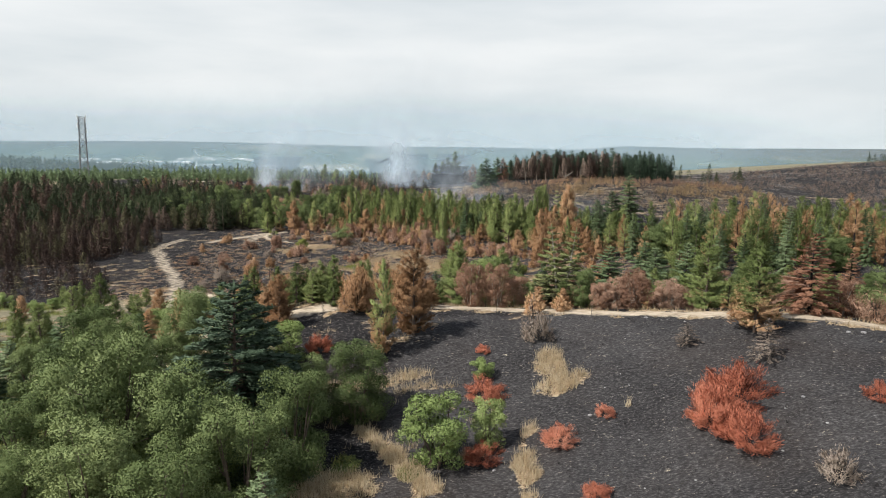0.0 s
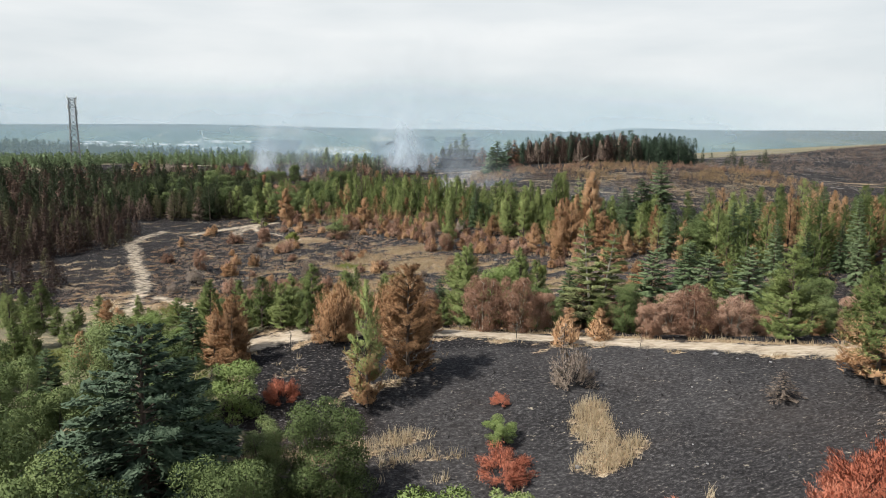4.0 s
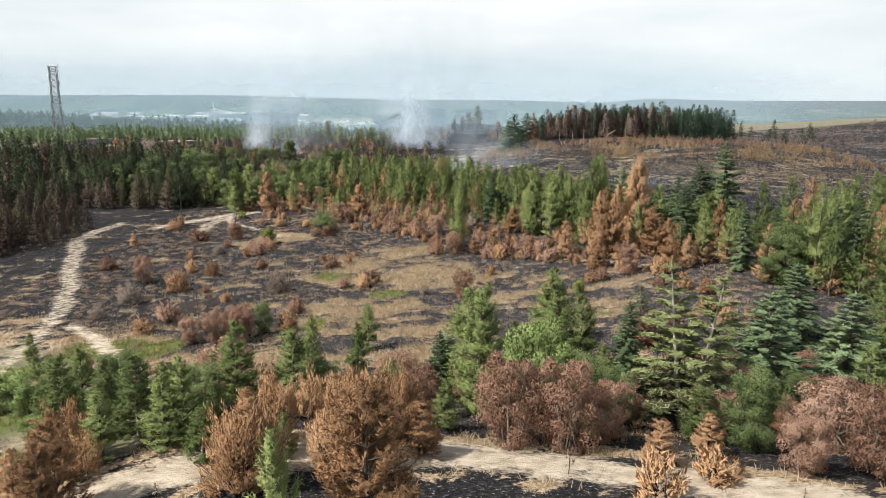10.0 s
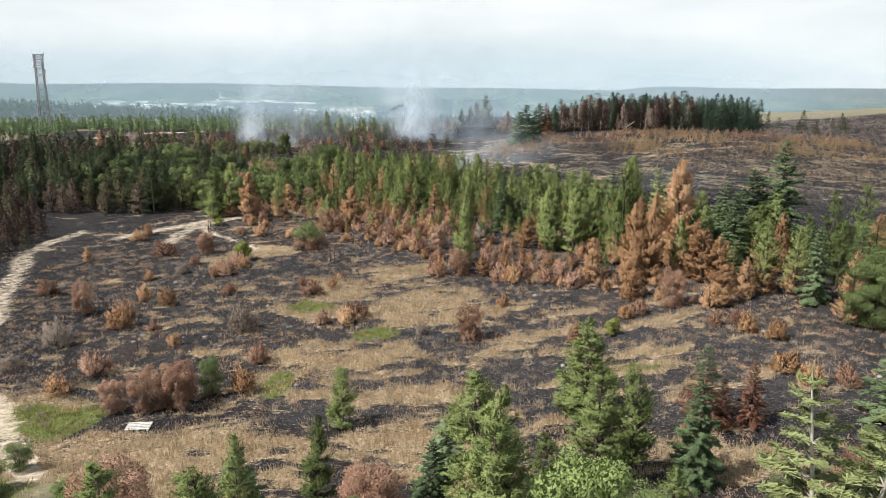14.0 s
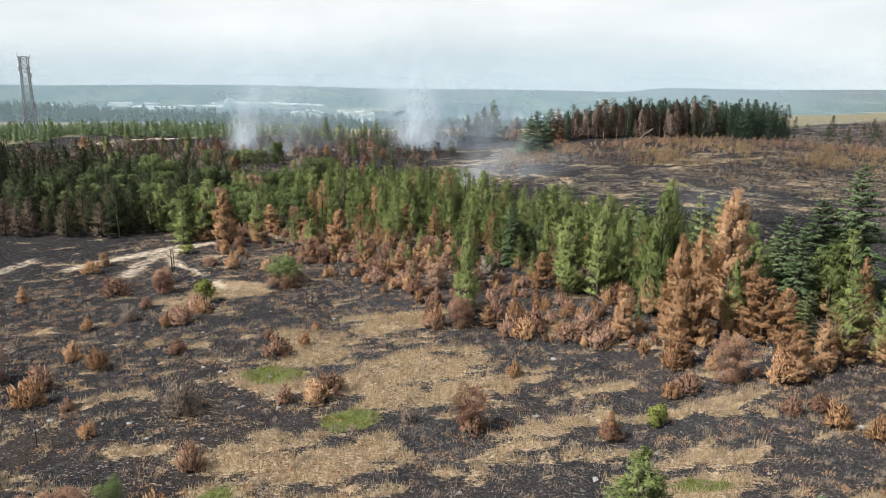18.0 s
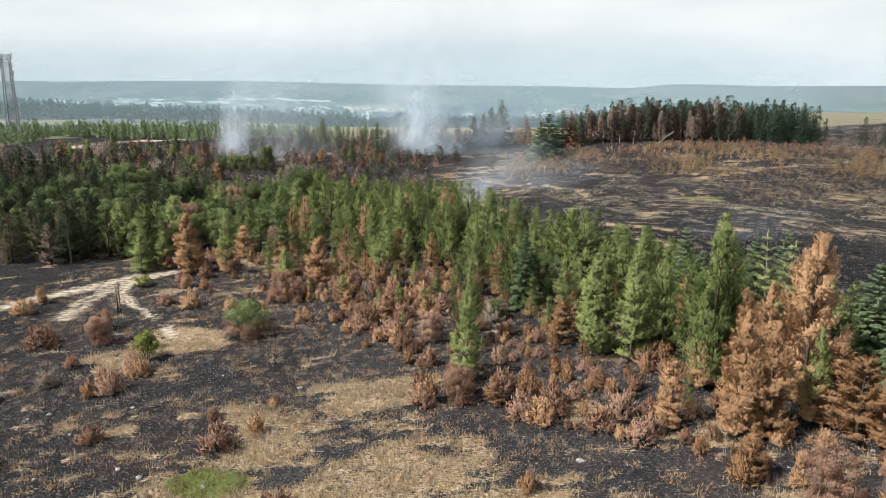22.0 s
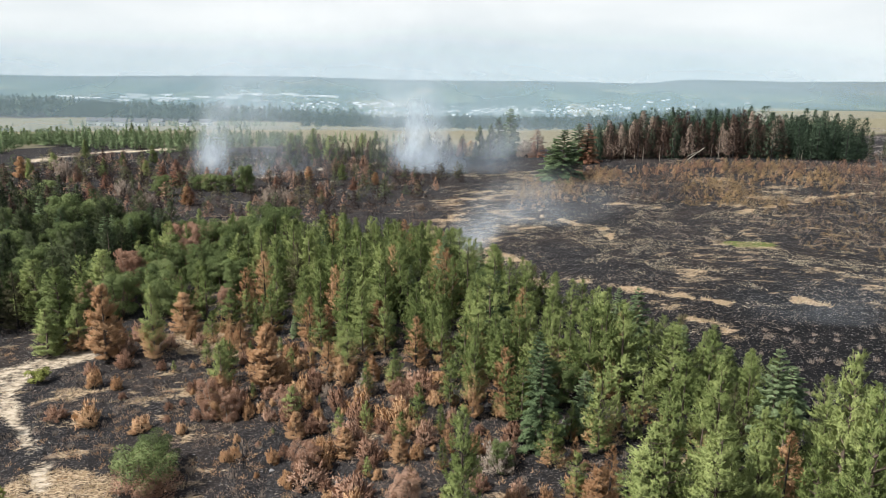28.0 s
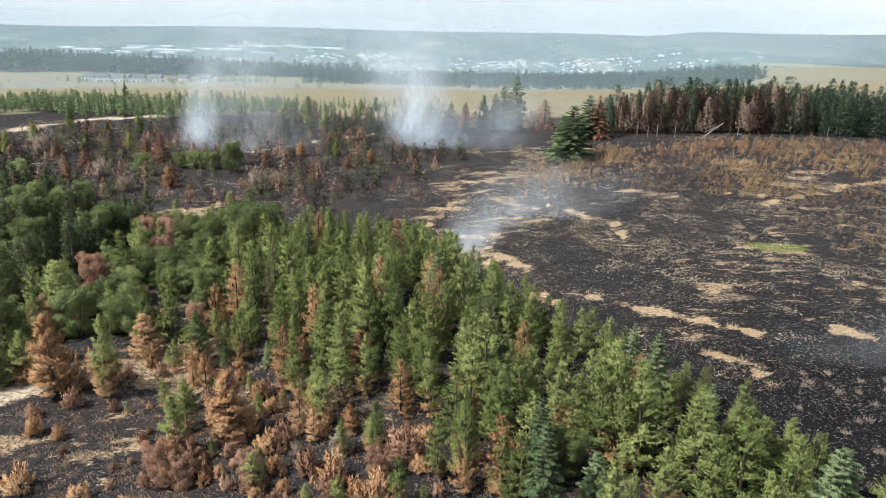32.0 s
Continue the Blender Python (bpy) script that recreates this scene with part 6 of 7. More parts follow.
# valley woods
x, y, h, p = fill([(-170, 720), (-90, 690), (-30, 640), (15, 590), (60, 560), (150, 570), (230, 760), (300, 1000), (90, 1080), (-100, 1150), (-200, 1020)], 10.5, 80, 7, 11)
far_wood("valley_edge_wood", x, y, h, 0.36, M_FARWOOD, M_BARK, 35, "hazy mixed wood where the field drops to the valley", 44)
x, y, h, p = fill(VALLEY_WOOD, 12.5, 67, 12, 20)
far_wood("valley_wood", x, y, h, 0.33, M_FARWOOD, M_BARK, 11, "broad dark wood falling into the valley", 26)
x, y, h, p = fill([(-120, 1000), (250, 960), (420, 1400), (-90, 1400)], 18, 68, 9, 14)
far_wood("slope_wood", x, y, h, 0.36, M_FARWOOD, M_BARK, 12, "mixed wood on the slope above the town", 36)

# dead bracken and scorched young growth on the far burn, in clumps
def clumps(poly, gap, seed, thresh, size=9.0):
    x, y, g = scatter(poly, gap, seed, 0.8)
    k = fnoise(x, y, size, seed) > thresh
    return x[k], y[k], g


SLOPE = [(5, 226), (10, 258), (45, 262), (80, 264), (112, 262), (112, 215), (66, 226), (43, 222), (26, 230)]
x, y, g = clumps(SLOPE, 1.7, 71, 0.46)
far_wood("scorched_undergrowth", x, y, g.uniform(0.5, 1.9, len(x)), 0.6, M_BROWN, M_CHARRED, 13, "scorched brown undergrowth on the felled slope", 40)
x, y, g = clumps(SLOPE, 2.2, 72, 0.52)
far_wood("withered_undergrowth", x, y, g.uniform(0.5, 1.7, len(x)), 0.6, M_SCORCH, M_CHARRED, 17, "withered tan undergrowth on the felled slope", 40)
x, y, g = clumps([(43, 200), (43, 221), (66, 225), (110, 214), (100, 190), (60, 196)], 1.8, 73, 0.45)
far_wood("dead_bracken", x, y, g.uniform(0.4, 1.2, len(x)), 0.9, M_BROWN, M_CHARRED, 14, "low dead bracken, purple-brown, on the slope", 34)
x, y, g = clumps(SLOPE, 1.7, 74, 0.47, 11.0)
far_wood("golden_undergrowth", x, y, g.uniform(0.7, 2.3, len(x)), 0.6, M_GOLD, M_CHARRED, 19, "golden-brown bracken and young growth below the wood", 60)
x, y, g = clumps([(10, 248), (45, 252), (112, 250), (112, 264), (45, 262), (12, 258)], 1.9, 75, 0.42, 8.0)
far_wood("russet_undergrowth", x, y, g.uniform(0.8, 2.4, len(x)), 0.6, M_PINK, M_CHARRED, 36, "russet young growth in the lee of the wood", 60)
x, y, g = clumps([(43, 196), (43, 221), (66, 227), (112, 216), (104, 184), (60, 190)], 1.6, 83, 0.42, 7.0)
far_wood("tan_bracken", x, y, g.uniform(0.3, 1.0, len(x)), 0.9, M_GOLD, M_CHARRED, 39, "tan dead bracken and grass on the burnt slope", 40)
HILL = [(88, 275), (112, 262), (150, 225), (300, 270), (330, 420), (200, 400), (130, 345)]
x, y, g = clumps(HILL, 3.2, 77, 0.44, 16)
far_wood("hill_scrub", x, y, g.uniform(0.6, 2.2, len(x)), 0.9, M_BROWN, M_CHARRED, 15, "low burnt scrub on the hill side", 34)
x, y, h, p = fill([(95, 285), (125, 290), (150, 320), (98, 305)], 9.0, 78, 3.5, 7.5)
far_wood("hill_trees", x, y, h, 0.36, M_SHADEDPINE, M_BARK, 16, "few dark conifers beside the spruce wood", 220)
x, y, h, p = fill([(250, 400), (300, 410), (310, 440), (255, 430)], 8.0, 79, 4.0, 7.0)
far_wood("hilltop_trees", x, y, h, 0.5, M_SHADEDPINE, M_BARK, 18, "small clump of trees on the hilltop field", 120)

# ---------------------------------------------------------------- heath litter: grass, stems and stones
def tufts(name, x, y, mat, seed, blades, height, spread, width, label, category, lean=0.5):
    """Many small tufts of blades in one piece."""
    g = np.random.default_rng(seed)
    n = len(x)
    z = relief(x, y)
    foot = np.column_stack([x, y, z])[:, None] + np.concatenate([g.normal(0, spread, (n, blades, 2)), np.zeros((n, blades, 1)) - 0.03], -1)
    d = unit(np.concatenate([g.normal(0, lean, (n, blades, 2)), np.ones((n, blades, 1))], -1))
    ln = g.uniform(0.5, 1.2, (n, blades, 1)) * np.reshape(height, (-1, 1, 1))
    w = unit(np.cross(d, g.normal(0, 1, d.shape))) * width
    c = foot + d * ln / 2
    return tagged(new(name, leaf_cloud(name, c.reshape(-1, 3), (d * ln / 2).reshape(-1, 3), w.reshape(-1, 3), mat)), label, category, kind="stuff")


def spots(x0, x1, y0, y1, n, seed):
    g = np.random.default_rng(seed)
    x, y = g.uniform(x0, x1, n), g.uniform(y0, y1, n)
    ok = np.ones(n, bool)
    for line, wide in TRACKS:
        ok &= line_dist(x, y, line) > wide / 2
    x, y = x[ok], y[ok]
    straw, earth, green, soot_shade = covers(x, y)
    return x, y, straw, green, soot_shade, g.uniform(0, 1, len(x))


x, y, straw, green, soot_shade, p = spots(-60, 62, 28, 175, 95000, 81)
k = (straw > 0.30 + 0.5 * p) & (green < 0.5)
tufts("dry_grass", x[k], y[k], M_STRAW, 1, 5, 0.42, 0.14, 0.03, "bleached straw-coloured grass between burnt ground", "grass")
k = (green > 0.35 + 0.5 * p)
tufts("green_grass", x[k], y[k], M_RUSH, 2, 6, 0.42, 0.14, 0.03, "yellow-green grass and rushes", "grass")
k = (soot_shade > 0.5) & (straw < 0.3) & ((p < 0.40) & (y > 66) | (p < 0.05))
tufts("ashen_heather", x[k], y[k], M_ASHEN, 3, 6, 0.15, 0.13, 0.016, "ash-grey burnt heather stems", "heather", 0.9)
k = (soot_shade > 0.5) & (straw < 0.3) & (p > 0.55)
tufts("charred_heather", x[k], y[k], M_SOOTY, 4, 4, 0.20, 0.16, 0.03, "black charred heather stubble", "heather", 0.9)
x, y, straw, green, soot_shade, p = spots(-34, 32, 82, 142, 60000, 180)
k = (straw > 0.28 + 0.35 * p) & (green < 0.5)
tufts("standing_straw", x[k], y[k], M_STRAW, 21, 4, 0.55, 0.12, 0.016, "standing stalks of bleached grass on the burn", "grass", 0.28)
x, y, straw, green, soot_shade, p = spots(-11, 16, 38, 57, 16000, 183)
k = (straw > 0.30 + 0.3 * p)
tufts("tall_straw", x[k], y[k], M_STRAW, 23, 5, 0.75, 0.12, 0.016, "tall bleached grass left standing on the slope", "grass", 0.3)
x, y, straw, green, soot_shade, p = spots(-16, 30, 90, 132, 14000, 181)
k = (soot_shade > 0.5) & (fnoise(x, y, 5, 182) > 0.40)
tufts("ash_litter", x[k], y[k], M_ASHEN, 22, 5, 0.12, 0.16, 0.022, "pale ash and burnt litter strewn on the ground", "litter", 2.5)
x, y, straw, green, soot_shade, p = spots(-50, 55, 70, 175, 5200, 83)
k = (soot_shade > 0.5) & (fnoise(x, y, 14, 85) > 0.42) & (y + 0.9 * x < 168)
tufts("scorched_heather", x[k], y[k], M_BROWN, 5, 44, 0.24, 0.26, 0.02, "knee-high scorched brown heather", "heather", 0.9)
x, y, straw, green, soot_shade, p = spots(-50, 55, 70, 175, 4200, 82)
k = (soot_shade > 0.5) & (fnoise(x, y, 11, 87) > 0.46) & (y + 0.9 * x < 168)
tufts("tan_heather", x[k], y[k], M_SCORCH, 12, 30, 0.26, 0.24, 0.022, "low heather scorched orange-tan on the burn", "heather", 0.8)
x, y, straw, green, soot_shade, p = spots(-45, 40, 95, 168, 900, 84)
k = soot_shade > 0.5
tufts("withered_seedlings", x[k], y[k], M_DUN, 6, 44, 0.42, 0.14, 0.016, "withered grey-brown seedlings on the burn", "seedling", 0.35)
x, y, straw, green, soot_shade, p = spots(-20, 110, 165, 270, 26000, 86)
k = (straw > 0.35 + 0.4 * p)
tufts("bleached_grass", x[k], y[k], M_STRAW, 7, 3, 0.4, 0.25, 0.05, "bleached grass and ash on the far burn", "grass", 0.8)
k = (soot_shade > 0.5) & (straw < 0.3) & (p > 0.7)
tufts("blackened_stubble", x[k], y[k], M_SOOTY, 8, 3, 0.3, 0.3, 0.06, "blackened stubble on the far burn", "heather", 0.9)


# pale fragments of wood, grass and stone all over the felled burn
g = np.random.default_rng(96)
x, y = g.uniform(-4, 105, 70000), g.uniform(158, 268, 70000)
lines = np.minimum.reduce([line_dist(x, y, line) for line, wide in STRAW_LINES if line[0][1] > 160])
dense = 0.55 * fnoise(x, y, 9, 97) + 0.45 * fnoise(x, y, 2.2, 98) + 0.14 * np.exp(-lines / 2.5) + np.where(inside(x, y, STONY), 0.06, 0) - 0.3 * np.exp(-(((x - 31) / 15) ** 2 + ((y - 158) / 14) ** 2))
k = (dense > 0.60) & (y + 0.9 * x > 176)
tufts("pale_fragments", x[k], y[k], M_STRAW, 11, 5, 0.22, 0.36, 0.04, "bleached fragments of wood and grass on black ground", "brash", 3.5)
x, y = g.uniform(-130, 8, 12000), g.uniform(212, 312, 12000)
k = (fnoise(x, y, 9, 101) > 0.54) & inside(x, y, BURNT)
tufts("brown_litter", x[k], y[k], M_BROWN, 13, 6, 0.45, 0.35, 0.06, "brown litter and stems between burnt scrub", "brash", 1.2)
k = (fnoise(x, y, 7, 102) > 0.6) & inside(x, y, BURNT)
tufts("pale_litter", x[k], y[k], M_BLEACH, 14, 5, 0.3, 0.4, 0.06, "bleached stems between burnt scrub", "brash", 3.0)
# brash: bleached branches and ash strewn over the felled burn and the hill
g = np.random.default_rng(92)
x, y = g.uniform(2, 115, 26000), g.uniform(160, 275, 26000)
k = (y + 0.9 * x > 182) & (fnoise(x, y, 7, 93) + 0.25 * fnoise(x, y, 40, 94) > 0.66) & inside(x, y, BURNT)
tufts("brash", x[k], y[k], M_DUN, 9, 5, 0.34, 0.4, 0.03, "bleached branches and ash strewn over the felled burn", "brash", 3.0)
x, y = g.uniform(85, 330, 16000), g.uniform(215, 420, 16000)
k = fnoise(x, y, 14, 95) > 0.54
tufts("hill_brash", x[k], y[k], M_ASHEN, 10, 4, 0.6, 0.6, 0.12, "bleached brash strewn over the burnt hill", "brash", 3.0)


def rock_mesh(seed, s=1.0):
    g = np.random.default_rng(seed)
    bm = bmesh.new()
    bmesh.ops.create_icosphere(bm, subdivisions=1, radius=0.5)
    for v in bm.verts:
        v.co *= g.uniform(0.75, 1.15)
        v.co.z *= 0.62
    me = bpy.data.meshes.new("stone")
    bm.to_mesh(me)
    bm.free()
    me.materials.append(M_STONE)
    return me


ROCKS = [rock_mesh(500 + i) for i in range(6)]


def stones(x, y, lo, hi, seed, group):
    g = np.random.default_rng(seed)
    for a, b in zip(x.tolist(), y.tolist()):
        ob = new("stone", ROCKS[int(g.integers(6))])
        s = float(lo + (hi - lo) * g.uniform() ** 3)
        ob.matrix_basis = Matrix.LocRotScale((a, b, float(relief(a, b)) + s * 0.08), Euler((0, 0, float(g.uniform(0, 6.3)))), (s * float(g.uniform(0.8, 1.4)), s, s))
        tagged(ob, "pale grey stone lying on burnt ground", "stone", group)


x, y, straw, green, soot_shade, p = spots(-30, 32, 100, 150, 420, 87)
stones(x[soot_shade > 0.5][:150], y[soot_shade > 0.5][:150], 0.14, 0.5, 88, "stones on the burn")
x, y, straw, green, soot_shade, p = spots(3, 34, 34, 62, 60, 89)
stones(x[soot_shade > 0.5][:40], y[soot_shade > 0.5][:40], 0.12, 0.4, 90, "stones on the slope")


# ---------------------------------------------------------------- boards dumped by the track
def box(name, sx, sy, sz, mat, parent, m, label=""):
    bm = bmesh.new()
    bmesh.ops.create_cube(bm, size=1.0, matrix=Matrix.Diagonal((sx, sy, sz, 1)))
    bmesh.ops.bevel(bm, geom=bm.edges[:], offset=min(sx, sy, sz) * 0.12, segments=1, affect="EDGES")
    me = bpy.data.meshes.new(name)
    bm.to_mesh(me)
    bm.free()
    me.materials.append(mat)
    ob = part(name, me, parent, label)
    ob.matrix_basis = m
    return ob


pallet = new("wooden_pallet")
for i in range(5):
    box("slat", 1.5, 0.15, 0.03, M_BOARD, pallet, pose(0, -0.44 + 0.22 * i, 0.17))
for sx in (-0.65, 0, 0.65):
    box("bearer", 0.1, 1.05, 0.12, M_BOARD, pallet, pose(sx, 0, 0.09))
pallet.matrix_basis = at_ground(-19.6, 94.8, 0.15)
tagged(pallet, "bleached wooden pallet lying beside the sandy track", "pallet")
board = new("loose_board")
box("board", 1.2, 0.45, 0.05, M_BOARD, board, pose(0, 0, 0.06))
board.matrix_basis = at_ground(-24.0, 89.5, 0.5)
tagged(board, "pale loose board lying on dry grass", "board")

# ---------------------------------------------------------------- lattice mast
def mast(x, y, h, w0, w1):
    root = new("lattice_mast")
    z0 = float(relief(x, y)) - 0.2
    c = [(-1, -1), (1, -1), (1, 1), (-1, 1)]
    n = 11
    lev = [h * (1 - (1 - i / n) ** 1.15) for i in range(n + 1)]
    wid = [w0 + (w1 - w0) * min(1, q / (0.72 * h)) for q in lev]
    at = lambda k, i: Vector((c[k][0] * wid[i] / 2, c[k][1] * wid[i] / 2, lev[i]))
    for k in range(4):
        part("leg", tube("leg", [at(k, i) for i in range(n + 1)], [0.17] * (n + 1), M_STEEL), root)
        j = (k + 1) % 4
        for i in range(n):
            part("bracing", sticks("bracing", [at(k, i), at(j, i), at(k, i + 1)], [at(j, i + 1), at(k, i + 1), at(j, i + 1)], 0.085, 0.085, M_STEEL, 3), root)
    for i in (4, 5, 6, 7, 8, 9, 10, 11):
        part("platform", sticks("platform", [(0, 0, lev[i] - 0.05)], [(0, 0, lev[i] + 0.06)], wid[i] * 0.85, wid[i] * 0.85, M_STEEL, 8), root)
    for i, k in ((9, 0), (10, 1), (10, 3), (11, 0), (11, 2), (8, 2)):
        p = at(k, i) * 1.0
        a = Vector((p.x * 1.25, p.y * 1.25, p.z - 0.9))
        part("antenna", sticks("antenna", [a], [a + Vector((0, 0, 2.0))], 0.16, 0.16, M_WHITE, 6), root)
    root.matrix_basis = pose(x, y, z0, 0, 0, 20)
    return tagged(root, "tall grey steel lattice mast with antennas", "mast")


mast(-157.3, 318, 28.0, 3.5, 2.5)


# ---------------------------------------------------------------- wind turbine
def turbine(x, y, hub, blade):
    root = new("wind_turbine")
    z0 = float(land(x, y))
    part("pole", sticks("pole", [(0, 0, -2)], [(0, 0, hub)], 2.6, 1.5, M_WHITE, 10), root)
    box("nacelle", 3.2, 8, 3.4, M_WHITE, root, pose(0, 0, hub + 1.5))
    for k in range(3):
        a = radians(90 + 120 * k + 12)
        d = Vector((math.cos(a), 0, math.sin(a)))
        o = Vector((0, -4.6, hub + 1.5))
        part("blade", sticks("blade", [o, o + d * blade * 0.2], [o + d * blade * 0.2, o + d * blade], np.array([0.9, 1.9]), np.array([1.9, 0.35]), M_WHITE, 4), root)
    root.matrix_basis = pose(x, y, z0)
    return tagged(root, "white three-bladed wind turbine in the valley", "turbine")


turbine(-905, 2680, 62, 34)


# ---------------------------------------------------------------- houses beyond the field
def house(x, y, w, d, h, turn, seed):
    g = np.random.default_rng(seed)
    root = new("house")
    box("wall", w, d, h, M_WHITE, root, pose(0, 0, h / 2))
    e, r = 0.35, d * 0.42
    v = [(-w / 2 - e, -d / 2 - e, h), (w / 2 + e, -d / 2 - e, h), (w / 2 + e, d / 2 + e, h), (-w / 2 - e, d / 2 + e, h), (-w / 2 - e, 0, h + r), (w / 2 + e, 0, h + r)]
    bm = bmesh.new()
    vs = [bm.verts.new(q) for q in v]
    for f in ((0, 1, 5, 4), (2, 3, 4, 5), (0, 4, 3), (1, 2, 5), (3, 2, 1, 0)):
        bm.faces.new([vs[i] for i in f])
    me = bpy.data.meshes.new("roof")
    bm.to_mesh(me)
    bm.free()
    me.materials.append(M_ROOF)
    roof = part("roof", me, root)
    box("chimney", 0.7, 0.7, 1.6, M_ROOF, roof, pose(w * 0.3, 0, h + r + 0.3))
    n = max(2, int(w / 3))
    for i in range(n):
        for zz in ([1.5, 4.0] if h > 4.5 else [1.45]):
            box("window", 1.1, 0.12, 1.2, M_PANE, root, pose(-w / 2 + (i + 0.5) * w / n, -d / 2 - 0.03, zz))
    box("door", 0.95, 0.12, 2.05, M_BOARD, root, pose(w * 0.04, -d / 2 - 0.04, 1.03))
    root.matrix_basis = pose(x, y, float(land(x, y)) - 0.1, 0, 0, turn)
    return tagged(root, "white rendered house with grey pitched roof beyond the field", "house", "houses beyond the field")


for i, (hx, hy, hw, hh, tn) in enumerate([(-366, 744, 9, 4.4, 20), (-355, 738, 8, 4.0, -65), (-346, 730, 10, 4.4, 12), (-341, 744, 9, 4.8, -60), (-331, 728, 11, 4.2, 8), (-322, 736, 9, 4.4, -70), (-312, 728, 10, 4.0, 12), (-303, 742, 10, 3.6, 0), (-280, 748, 9, 3.4, -12), (-262, 752, 10, 3.4, 6)]):
    house(hx, hy, hw, 7.5, hh, tn, i)
x, y, h, p = fill([(-400, 740), (-330, 716), (-200, 738), (-190, 775), (-390, 775)], 9.5, 73, 3, 8)
far_wood("garden_trees", x, y, h, 0.4, M_SPRUCE, M_BARK, 31, "dark garden trees round the houses", 46)
x, y, h, p = fill([(-420, 600), (-100, 560), (-60, 620), (-420, 720)], 46.0, 74, 3, 6)
far_wood("field_bushes", x, y, h, 0.5, M_SPRUCE, M_BARK, 32, "dark bushes dotted over the pale field", 40)


# ---------------------------------------------------------------- the town in the valley
def town(name, spots_, seed, size, mat, label, flat=False):
    """Many small gabled blocks in one piece."""
    g = np.random.default_rng(seed)
    V, F = [], []
    for x, y in spots_:
        w, d, h = size * g.uniform(0.6, 1.6), size * 0.6, size * g.uniform(0.3, 0.5)
        if flat:
            w, d, h = size * g.uniform(1.0, 4.5), size * 0.8, 7 * g.uniform(0.6, 1.2)
        a = g.uniform(-0.5, 0.5)
        z, r = float(land(x, y)) - 1, d * (0.08 if flat else 0.35)
        k = len(V)
        for q in [(-w, -d, 0), (w, -d, 0), (w, d, 0), (-w, d, 0), (-w, -d, h), (w, -d, h), (w, d, h), (-w, d, h), (-w, 0, h + r), (w, 0, h + r)]:
            V.append((x + (q[0] * math.cos(a) - q[1] * math.sin(a)) / 2, y + (q[0] * math.sin(a) + q[1] * math.cos(a)) / 2, z + q[2]))
        F += [[k + i for i in f] for f in ((0, 1, 5, 4), (1, 2, 6, 5), (2, 3, 7, 6), (3, 0, 4, 7), (4, 5, 9, 8), (6, 7, 8, 9), (5, 6, 9, 5), (7, 4, 8, 7))]
    me = bpy.data.meshes.new(name)
    me.from_pydata(V, [], [f if len(set(f)) == 4 else f[:3] for f in F])
    me.materials.append(mat)
    return tagged(new(name, me), label, "town", kind="stuff")


def blobs(centres, n, seed):
    g = np.random.default_rng(seed)
    out = []
    for cx, cy, rx, ry in centres:
        for i in range(n):
            out.append((cx + g.normal(0, rx), cy + g.normal(0, ry)))
    return out


town("town_houses", blobs([(-1000, 2420, 130, 50), (-860, 2480, 120, 40), (-600, 2900, 180, 60), (-420, 2950, 150, 50), (-60, 2700, 130, 60), (60, 2850, 110, 60), (160, 2750, 130, 50), (330, 2500, 130, 50), (220, 2350, 160, 30), (480, 2950, 150, 60)], 40, 1), 1, 9, M_TOWN, "pale houses of a town across the valley")
town("outer_houses", blobs([(-700, 2350, 260, 60), (-300, 2300, 240, 60), (-1200, 2300, 200, 50), (-150, 2500, 260, 80), (150, 2150, 220, 50), (-450, 2650, 240, 70), (400, 2250, 160, 50), (-850, 2750, 200, 60)], 45, 5), 5, 8, M_TOWN, "scattered pale houses along the valley floor")
town("factory_sheds", blobs([(-1560, 2740, 180, 25), (-1350, 2850, 150, 30), (-1200, 2960, 130, 25), (-980, 3120, 120, 30), (-1450, 2620, 220, 25), (-1800, 2560, 150, 25), (-800, 3200, 100, 20)], 6, 2), 2, 24, M_TOWN, "long white factory sheds across the valley", True)
x, y, h, p = fill([(-2000, 2300), (-900, 2100), (600, 2150), (900, 2700), (400, 3000), (-800, 3000), (-2000, 2600)], 62, 75, 9, 16)
far_wood("far_trees", x, y, h, 0.8, M_FARWOOD, M_BARK, 33, "dark tree belts round the far town", 30)


# ---------------------------------------------------------------- smoke
def smoke_build(nt):
    at = nt.nodes.new("ShaderNodeAttribute")
    at.attribute_name = "thick"
    n1, n2 = noise_at(nt, 0.09, 3, 0.5, (1, 1, 0.6)), noise_at(nt, 0.33, 4, 0.6, (1, 1, 0.6))
    f = maths(nt, "ADD", maths(nt, "MULTIPLY", n1, 0.6), maths(nt, "MULTIPLY", n2, 0.4))
    f = maths(nt, "DIVIDE", maths(nt, "SUBTRACT", f, 0.36), 0.34, True)
    f = maths(nt, "MULTIPLY", f, at.outputs["Fac"], True)
    d, t, tr = node(nt, "ShaderNodeBsdfDiffuse", Color=(0.84, 0.93, 1.0, 1)), node(nt, "ShaderNodeBsdfTranslucent", Color=(0.84, 0.93, 1.0, 1)), nt.nodes.new("ShaderNodeBsdfTransparent")
    m, o = nt.nodes.new("ShaderNodeMixShader"), nt.nodes.new("ShaderNodeMixShader")
    nt.links.new(d.outputs[0], m.inputs[1]); nt.links.new(t.outputs[0], m.inputs[2])
    nt.links.new(f, o.inputs[0]); nt.links.new(tr.outputs[0], o.inputs[1]); nt.links.new(m.outputs[0], o.inputs[2])
    return o.outputs[0]


M_SMOKE = material("wood_smoke", smoke_build)


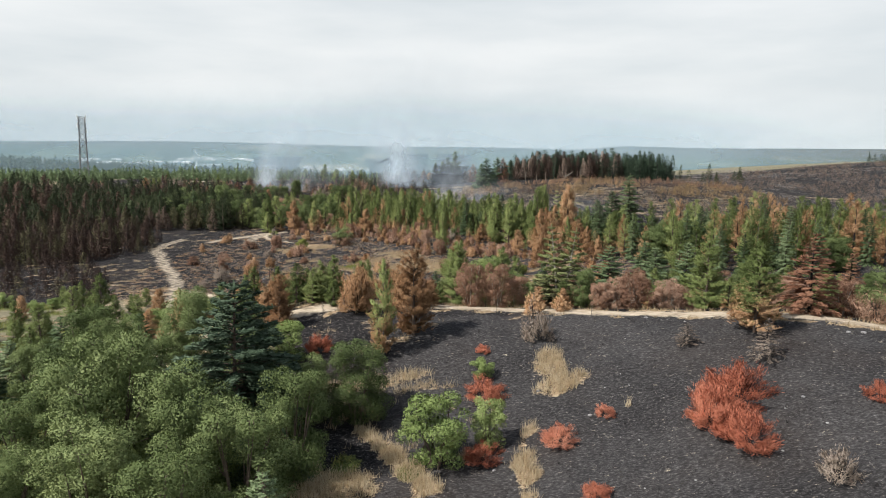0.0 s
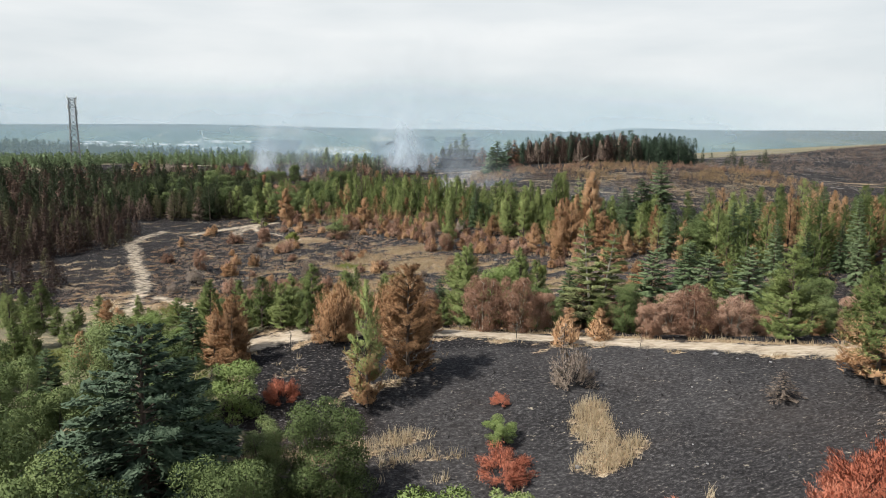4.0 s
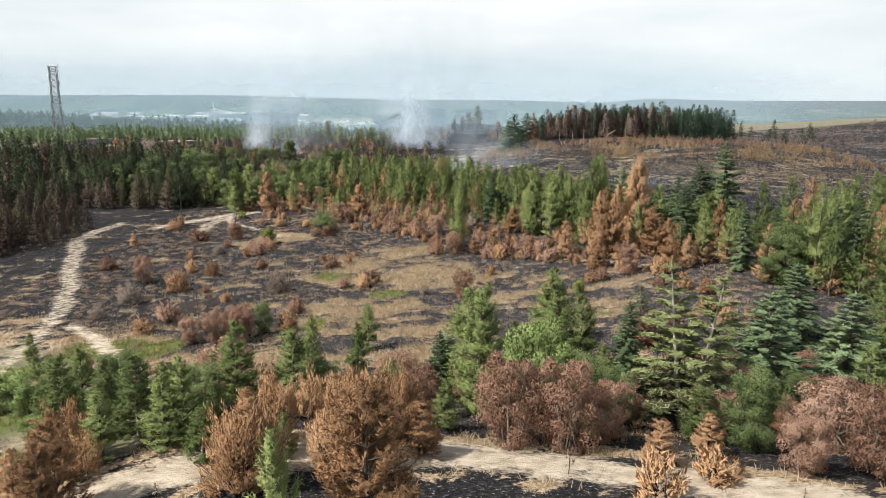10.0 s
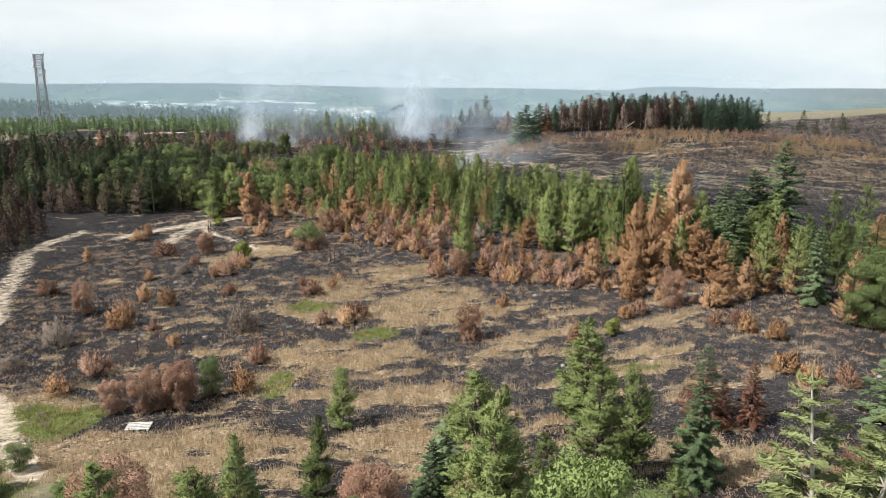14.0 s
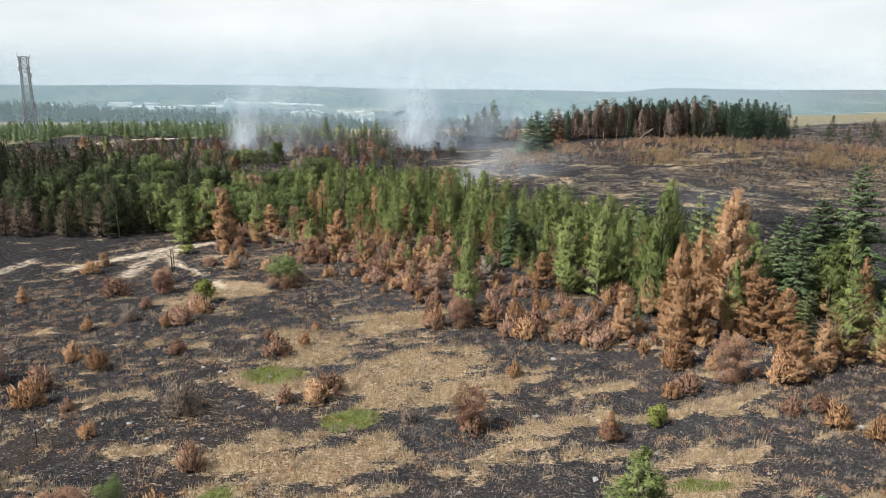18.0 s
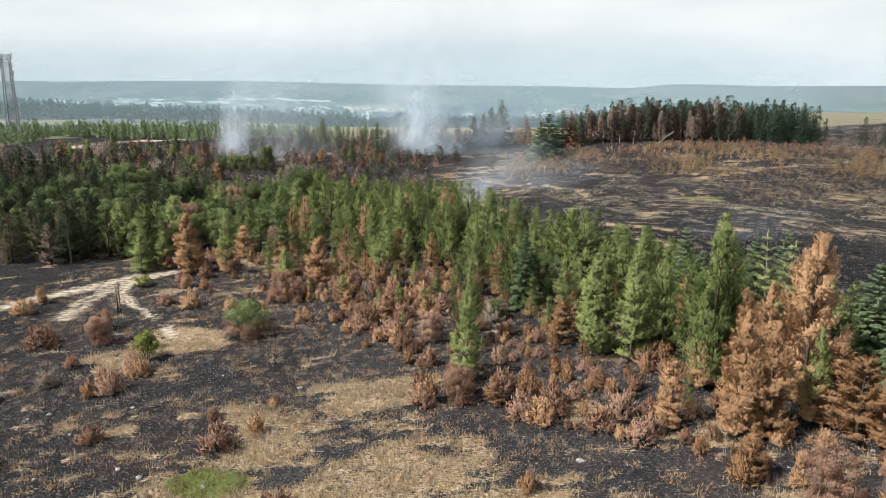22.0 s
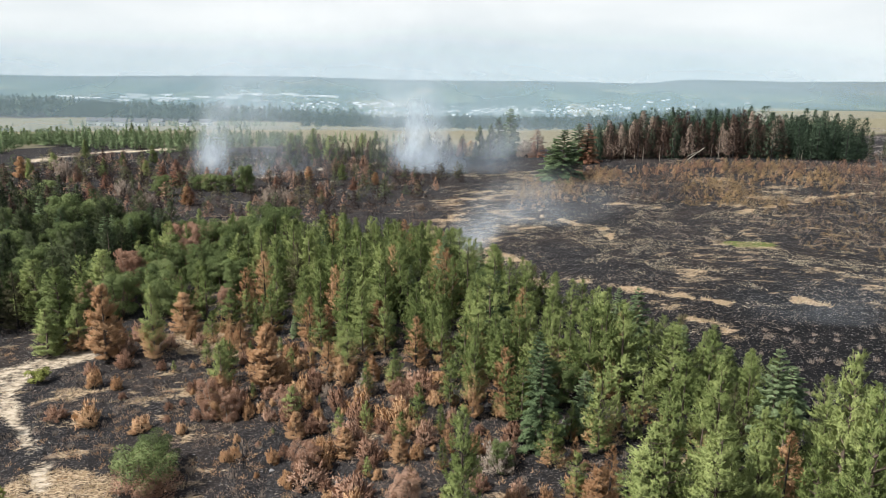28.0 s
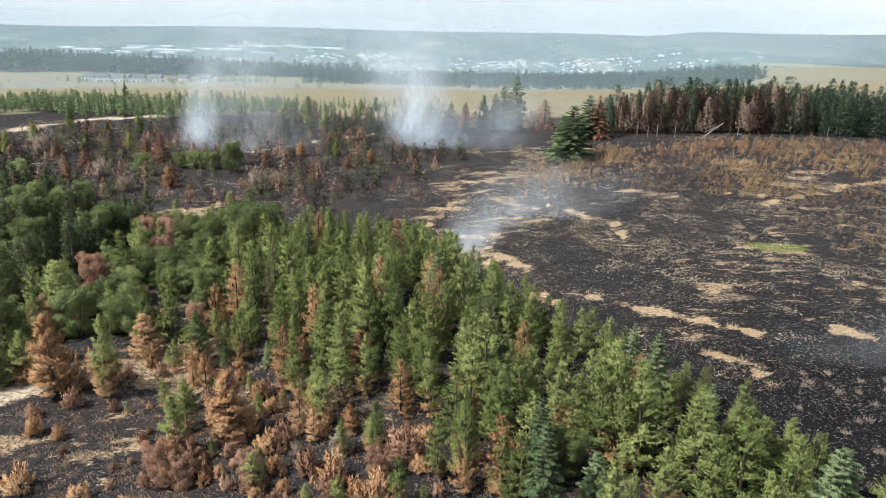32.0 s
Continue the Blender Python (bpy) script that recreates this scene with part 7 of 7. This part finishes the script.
def smoke(x, y, height, w0, w1, drift, thick, seed, sheets=2):
    """A plume that widens and drifts as it rises: a few curling veils whose edges fade away."""
    g = np.random.default_rng(seed)
    root = new("smoke_plume")
    nu, nv = 15, 26
    u, v = np.meshgrid(np.linspace(-1, 1, nu), np.linspace(0, 1, nv))
    for s in range(sheets):
        a = s * 0.3 - 0.15 + g.uniform(-0.1, 0.1)
        w = (w0 + (w1 - w0) * v**0.7) / 2
        curl = 0.06 * w * np.sin(2.0 * u + 4 * v + g.uniform(0, 6)) + 0.12 * w * u * u
        cx = x + drift[0] * v**1.3 + 0.12 * w1 * np.sin(4 * v + seed) * v
        cy = y + drift[1] * v**1.3 + 2.5 * s
        px, py = cx + u * w * math.cos(a) - curl * math.sin(a), cy + u * w * math.sin(a) + curl * math.cos(a)
        pz = float(land(x, y)) + 0.1 + v * height
        co = np.stack([px, py, pz + 0 * px], -1).reshape(-1, 3)
        i = np.arange(nu * nv).reshape(nv, nu)
        f = np.stack([i[:-1, :-1], i[:-1, 1:], i[1:, 1:], i[1:, :-1]], -1).reshape(-1, 4)
        me = mesh_of("veil", co, f, M_SMOKE)
        me.polygons.foreach_set("use_smooth", np.ones(len(f), bool))
        dens = thick * (1 - u * u).clip(0, 1) ** 2 * np.minimum(1, v / 0.12 + 0.25) * (1 - v) ** 1.1
        at = me.attributes.new("thick", "FLOAT", "POINT")
        at.data.foreach_set("value", dens.astype(np.float32).ravel())
        part("veil", me, root)
    return tagged(root, "thin blue-white smoke rising from smouldering ground", "smoke")


smoke(-66, 271, 34, 9, 30, (14, 8), 0.8, 1)
smoke(-55, 268, 13, 30, 54, (14, 0), 0.56, 2)
smoke(-62, 276, 52, 26, 60, (26, 10), 0.22, 8)
smoke(-15, 274, 38, 18, 38, (-2, 6), 0.82, 3)
smoke(-6, 268, 13, 36, 56, (10, 0), 0.64, 4)
smoke(-12, 280, 58, 40, 80, (10, 8), 0.28, 9)
smoke(4, 290, 15, 10, 20, (4, 0), 0.5, 5)
smoke(-1, 198, 12, 5, 20, (10, 8), 0.68, 6)
smoke(10, 214, 8, 18, 32, (8, 3), 0.34, 7)
smoke(34, 166, 5, 16, 30, (6, 2), 0.16, 10)


# translucent sheets added to pale the far valley as haze and thin smoke would
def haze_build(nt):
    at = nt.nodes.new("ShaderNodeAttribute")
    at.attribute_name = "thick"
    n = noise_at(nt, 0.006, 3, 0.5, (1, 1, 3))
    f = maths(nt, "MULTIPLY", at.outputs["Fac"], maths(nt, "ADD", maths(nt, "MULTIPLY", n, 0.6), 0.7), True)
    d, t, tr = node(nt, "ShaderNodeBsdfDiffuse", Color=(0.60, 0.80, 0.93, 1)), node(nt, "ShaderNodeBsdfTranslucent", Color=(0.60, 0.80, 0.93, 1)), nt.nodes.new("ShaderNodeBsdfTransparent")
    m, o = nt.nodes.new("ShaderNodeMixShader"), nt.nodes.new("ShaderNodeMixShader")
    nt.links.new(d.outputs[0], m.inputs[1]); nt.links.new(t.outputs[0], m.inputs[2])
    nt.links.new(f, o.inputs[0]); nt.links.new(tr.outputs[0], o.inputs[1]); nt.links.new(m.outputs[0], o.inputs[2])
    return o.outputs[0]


M_HAZE = material("distance_haze", haze_build)


def haze(x0, x1, y, bend, z0, full, top, thick):
    """One long curved sheet that imitates the haze of distance and fades out at its ends and its top."""
    nu, nv = 61, 17
    u, v = np.meshgrid(np.linspace(0, 1, nu), np.linspace(0, 1, nv))
    z = z0 + v * (top - z0)
    co = np.stack([x0 + u * (x1 - x0), y - bend * (2 * u - 1) ** 2 + 0 * z, z], -1).reshape(-1, 3)
    i = np.arange(nu * nv).reshape(nv, nu)
    me = mesh_of("haze_bank", co, np.stack([i[:-1, :-1], i[:-1, 1:], i[1:, 1:], i[1:, :-1]], -1).reshape(-1, 4), M_HAZE)
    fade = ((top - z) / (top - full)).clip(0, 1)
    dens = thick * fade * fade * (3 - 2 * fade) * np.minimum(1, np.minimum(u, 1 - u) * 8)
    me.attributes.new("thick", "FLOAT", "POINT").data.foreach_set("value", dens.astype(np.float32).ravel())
    tagged(new("haze_bank", me), "translucent sheet added as distance haze over the valley", "smoke", kind="stuff")


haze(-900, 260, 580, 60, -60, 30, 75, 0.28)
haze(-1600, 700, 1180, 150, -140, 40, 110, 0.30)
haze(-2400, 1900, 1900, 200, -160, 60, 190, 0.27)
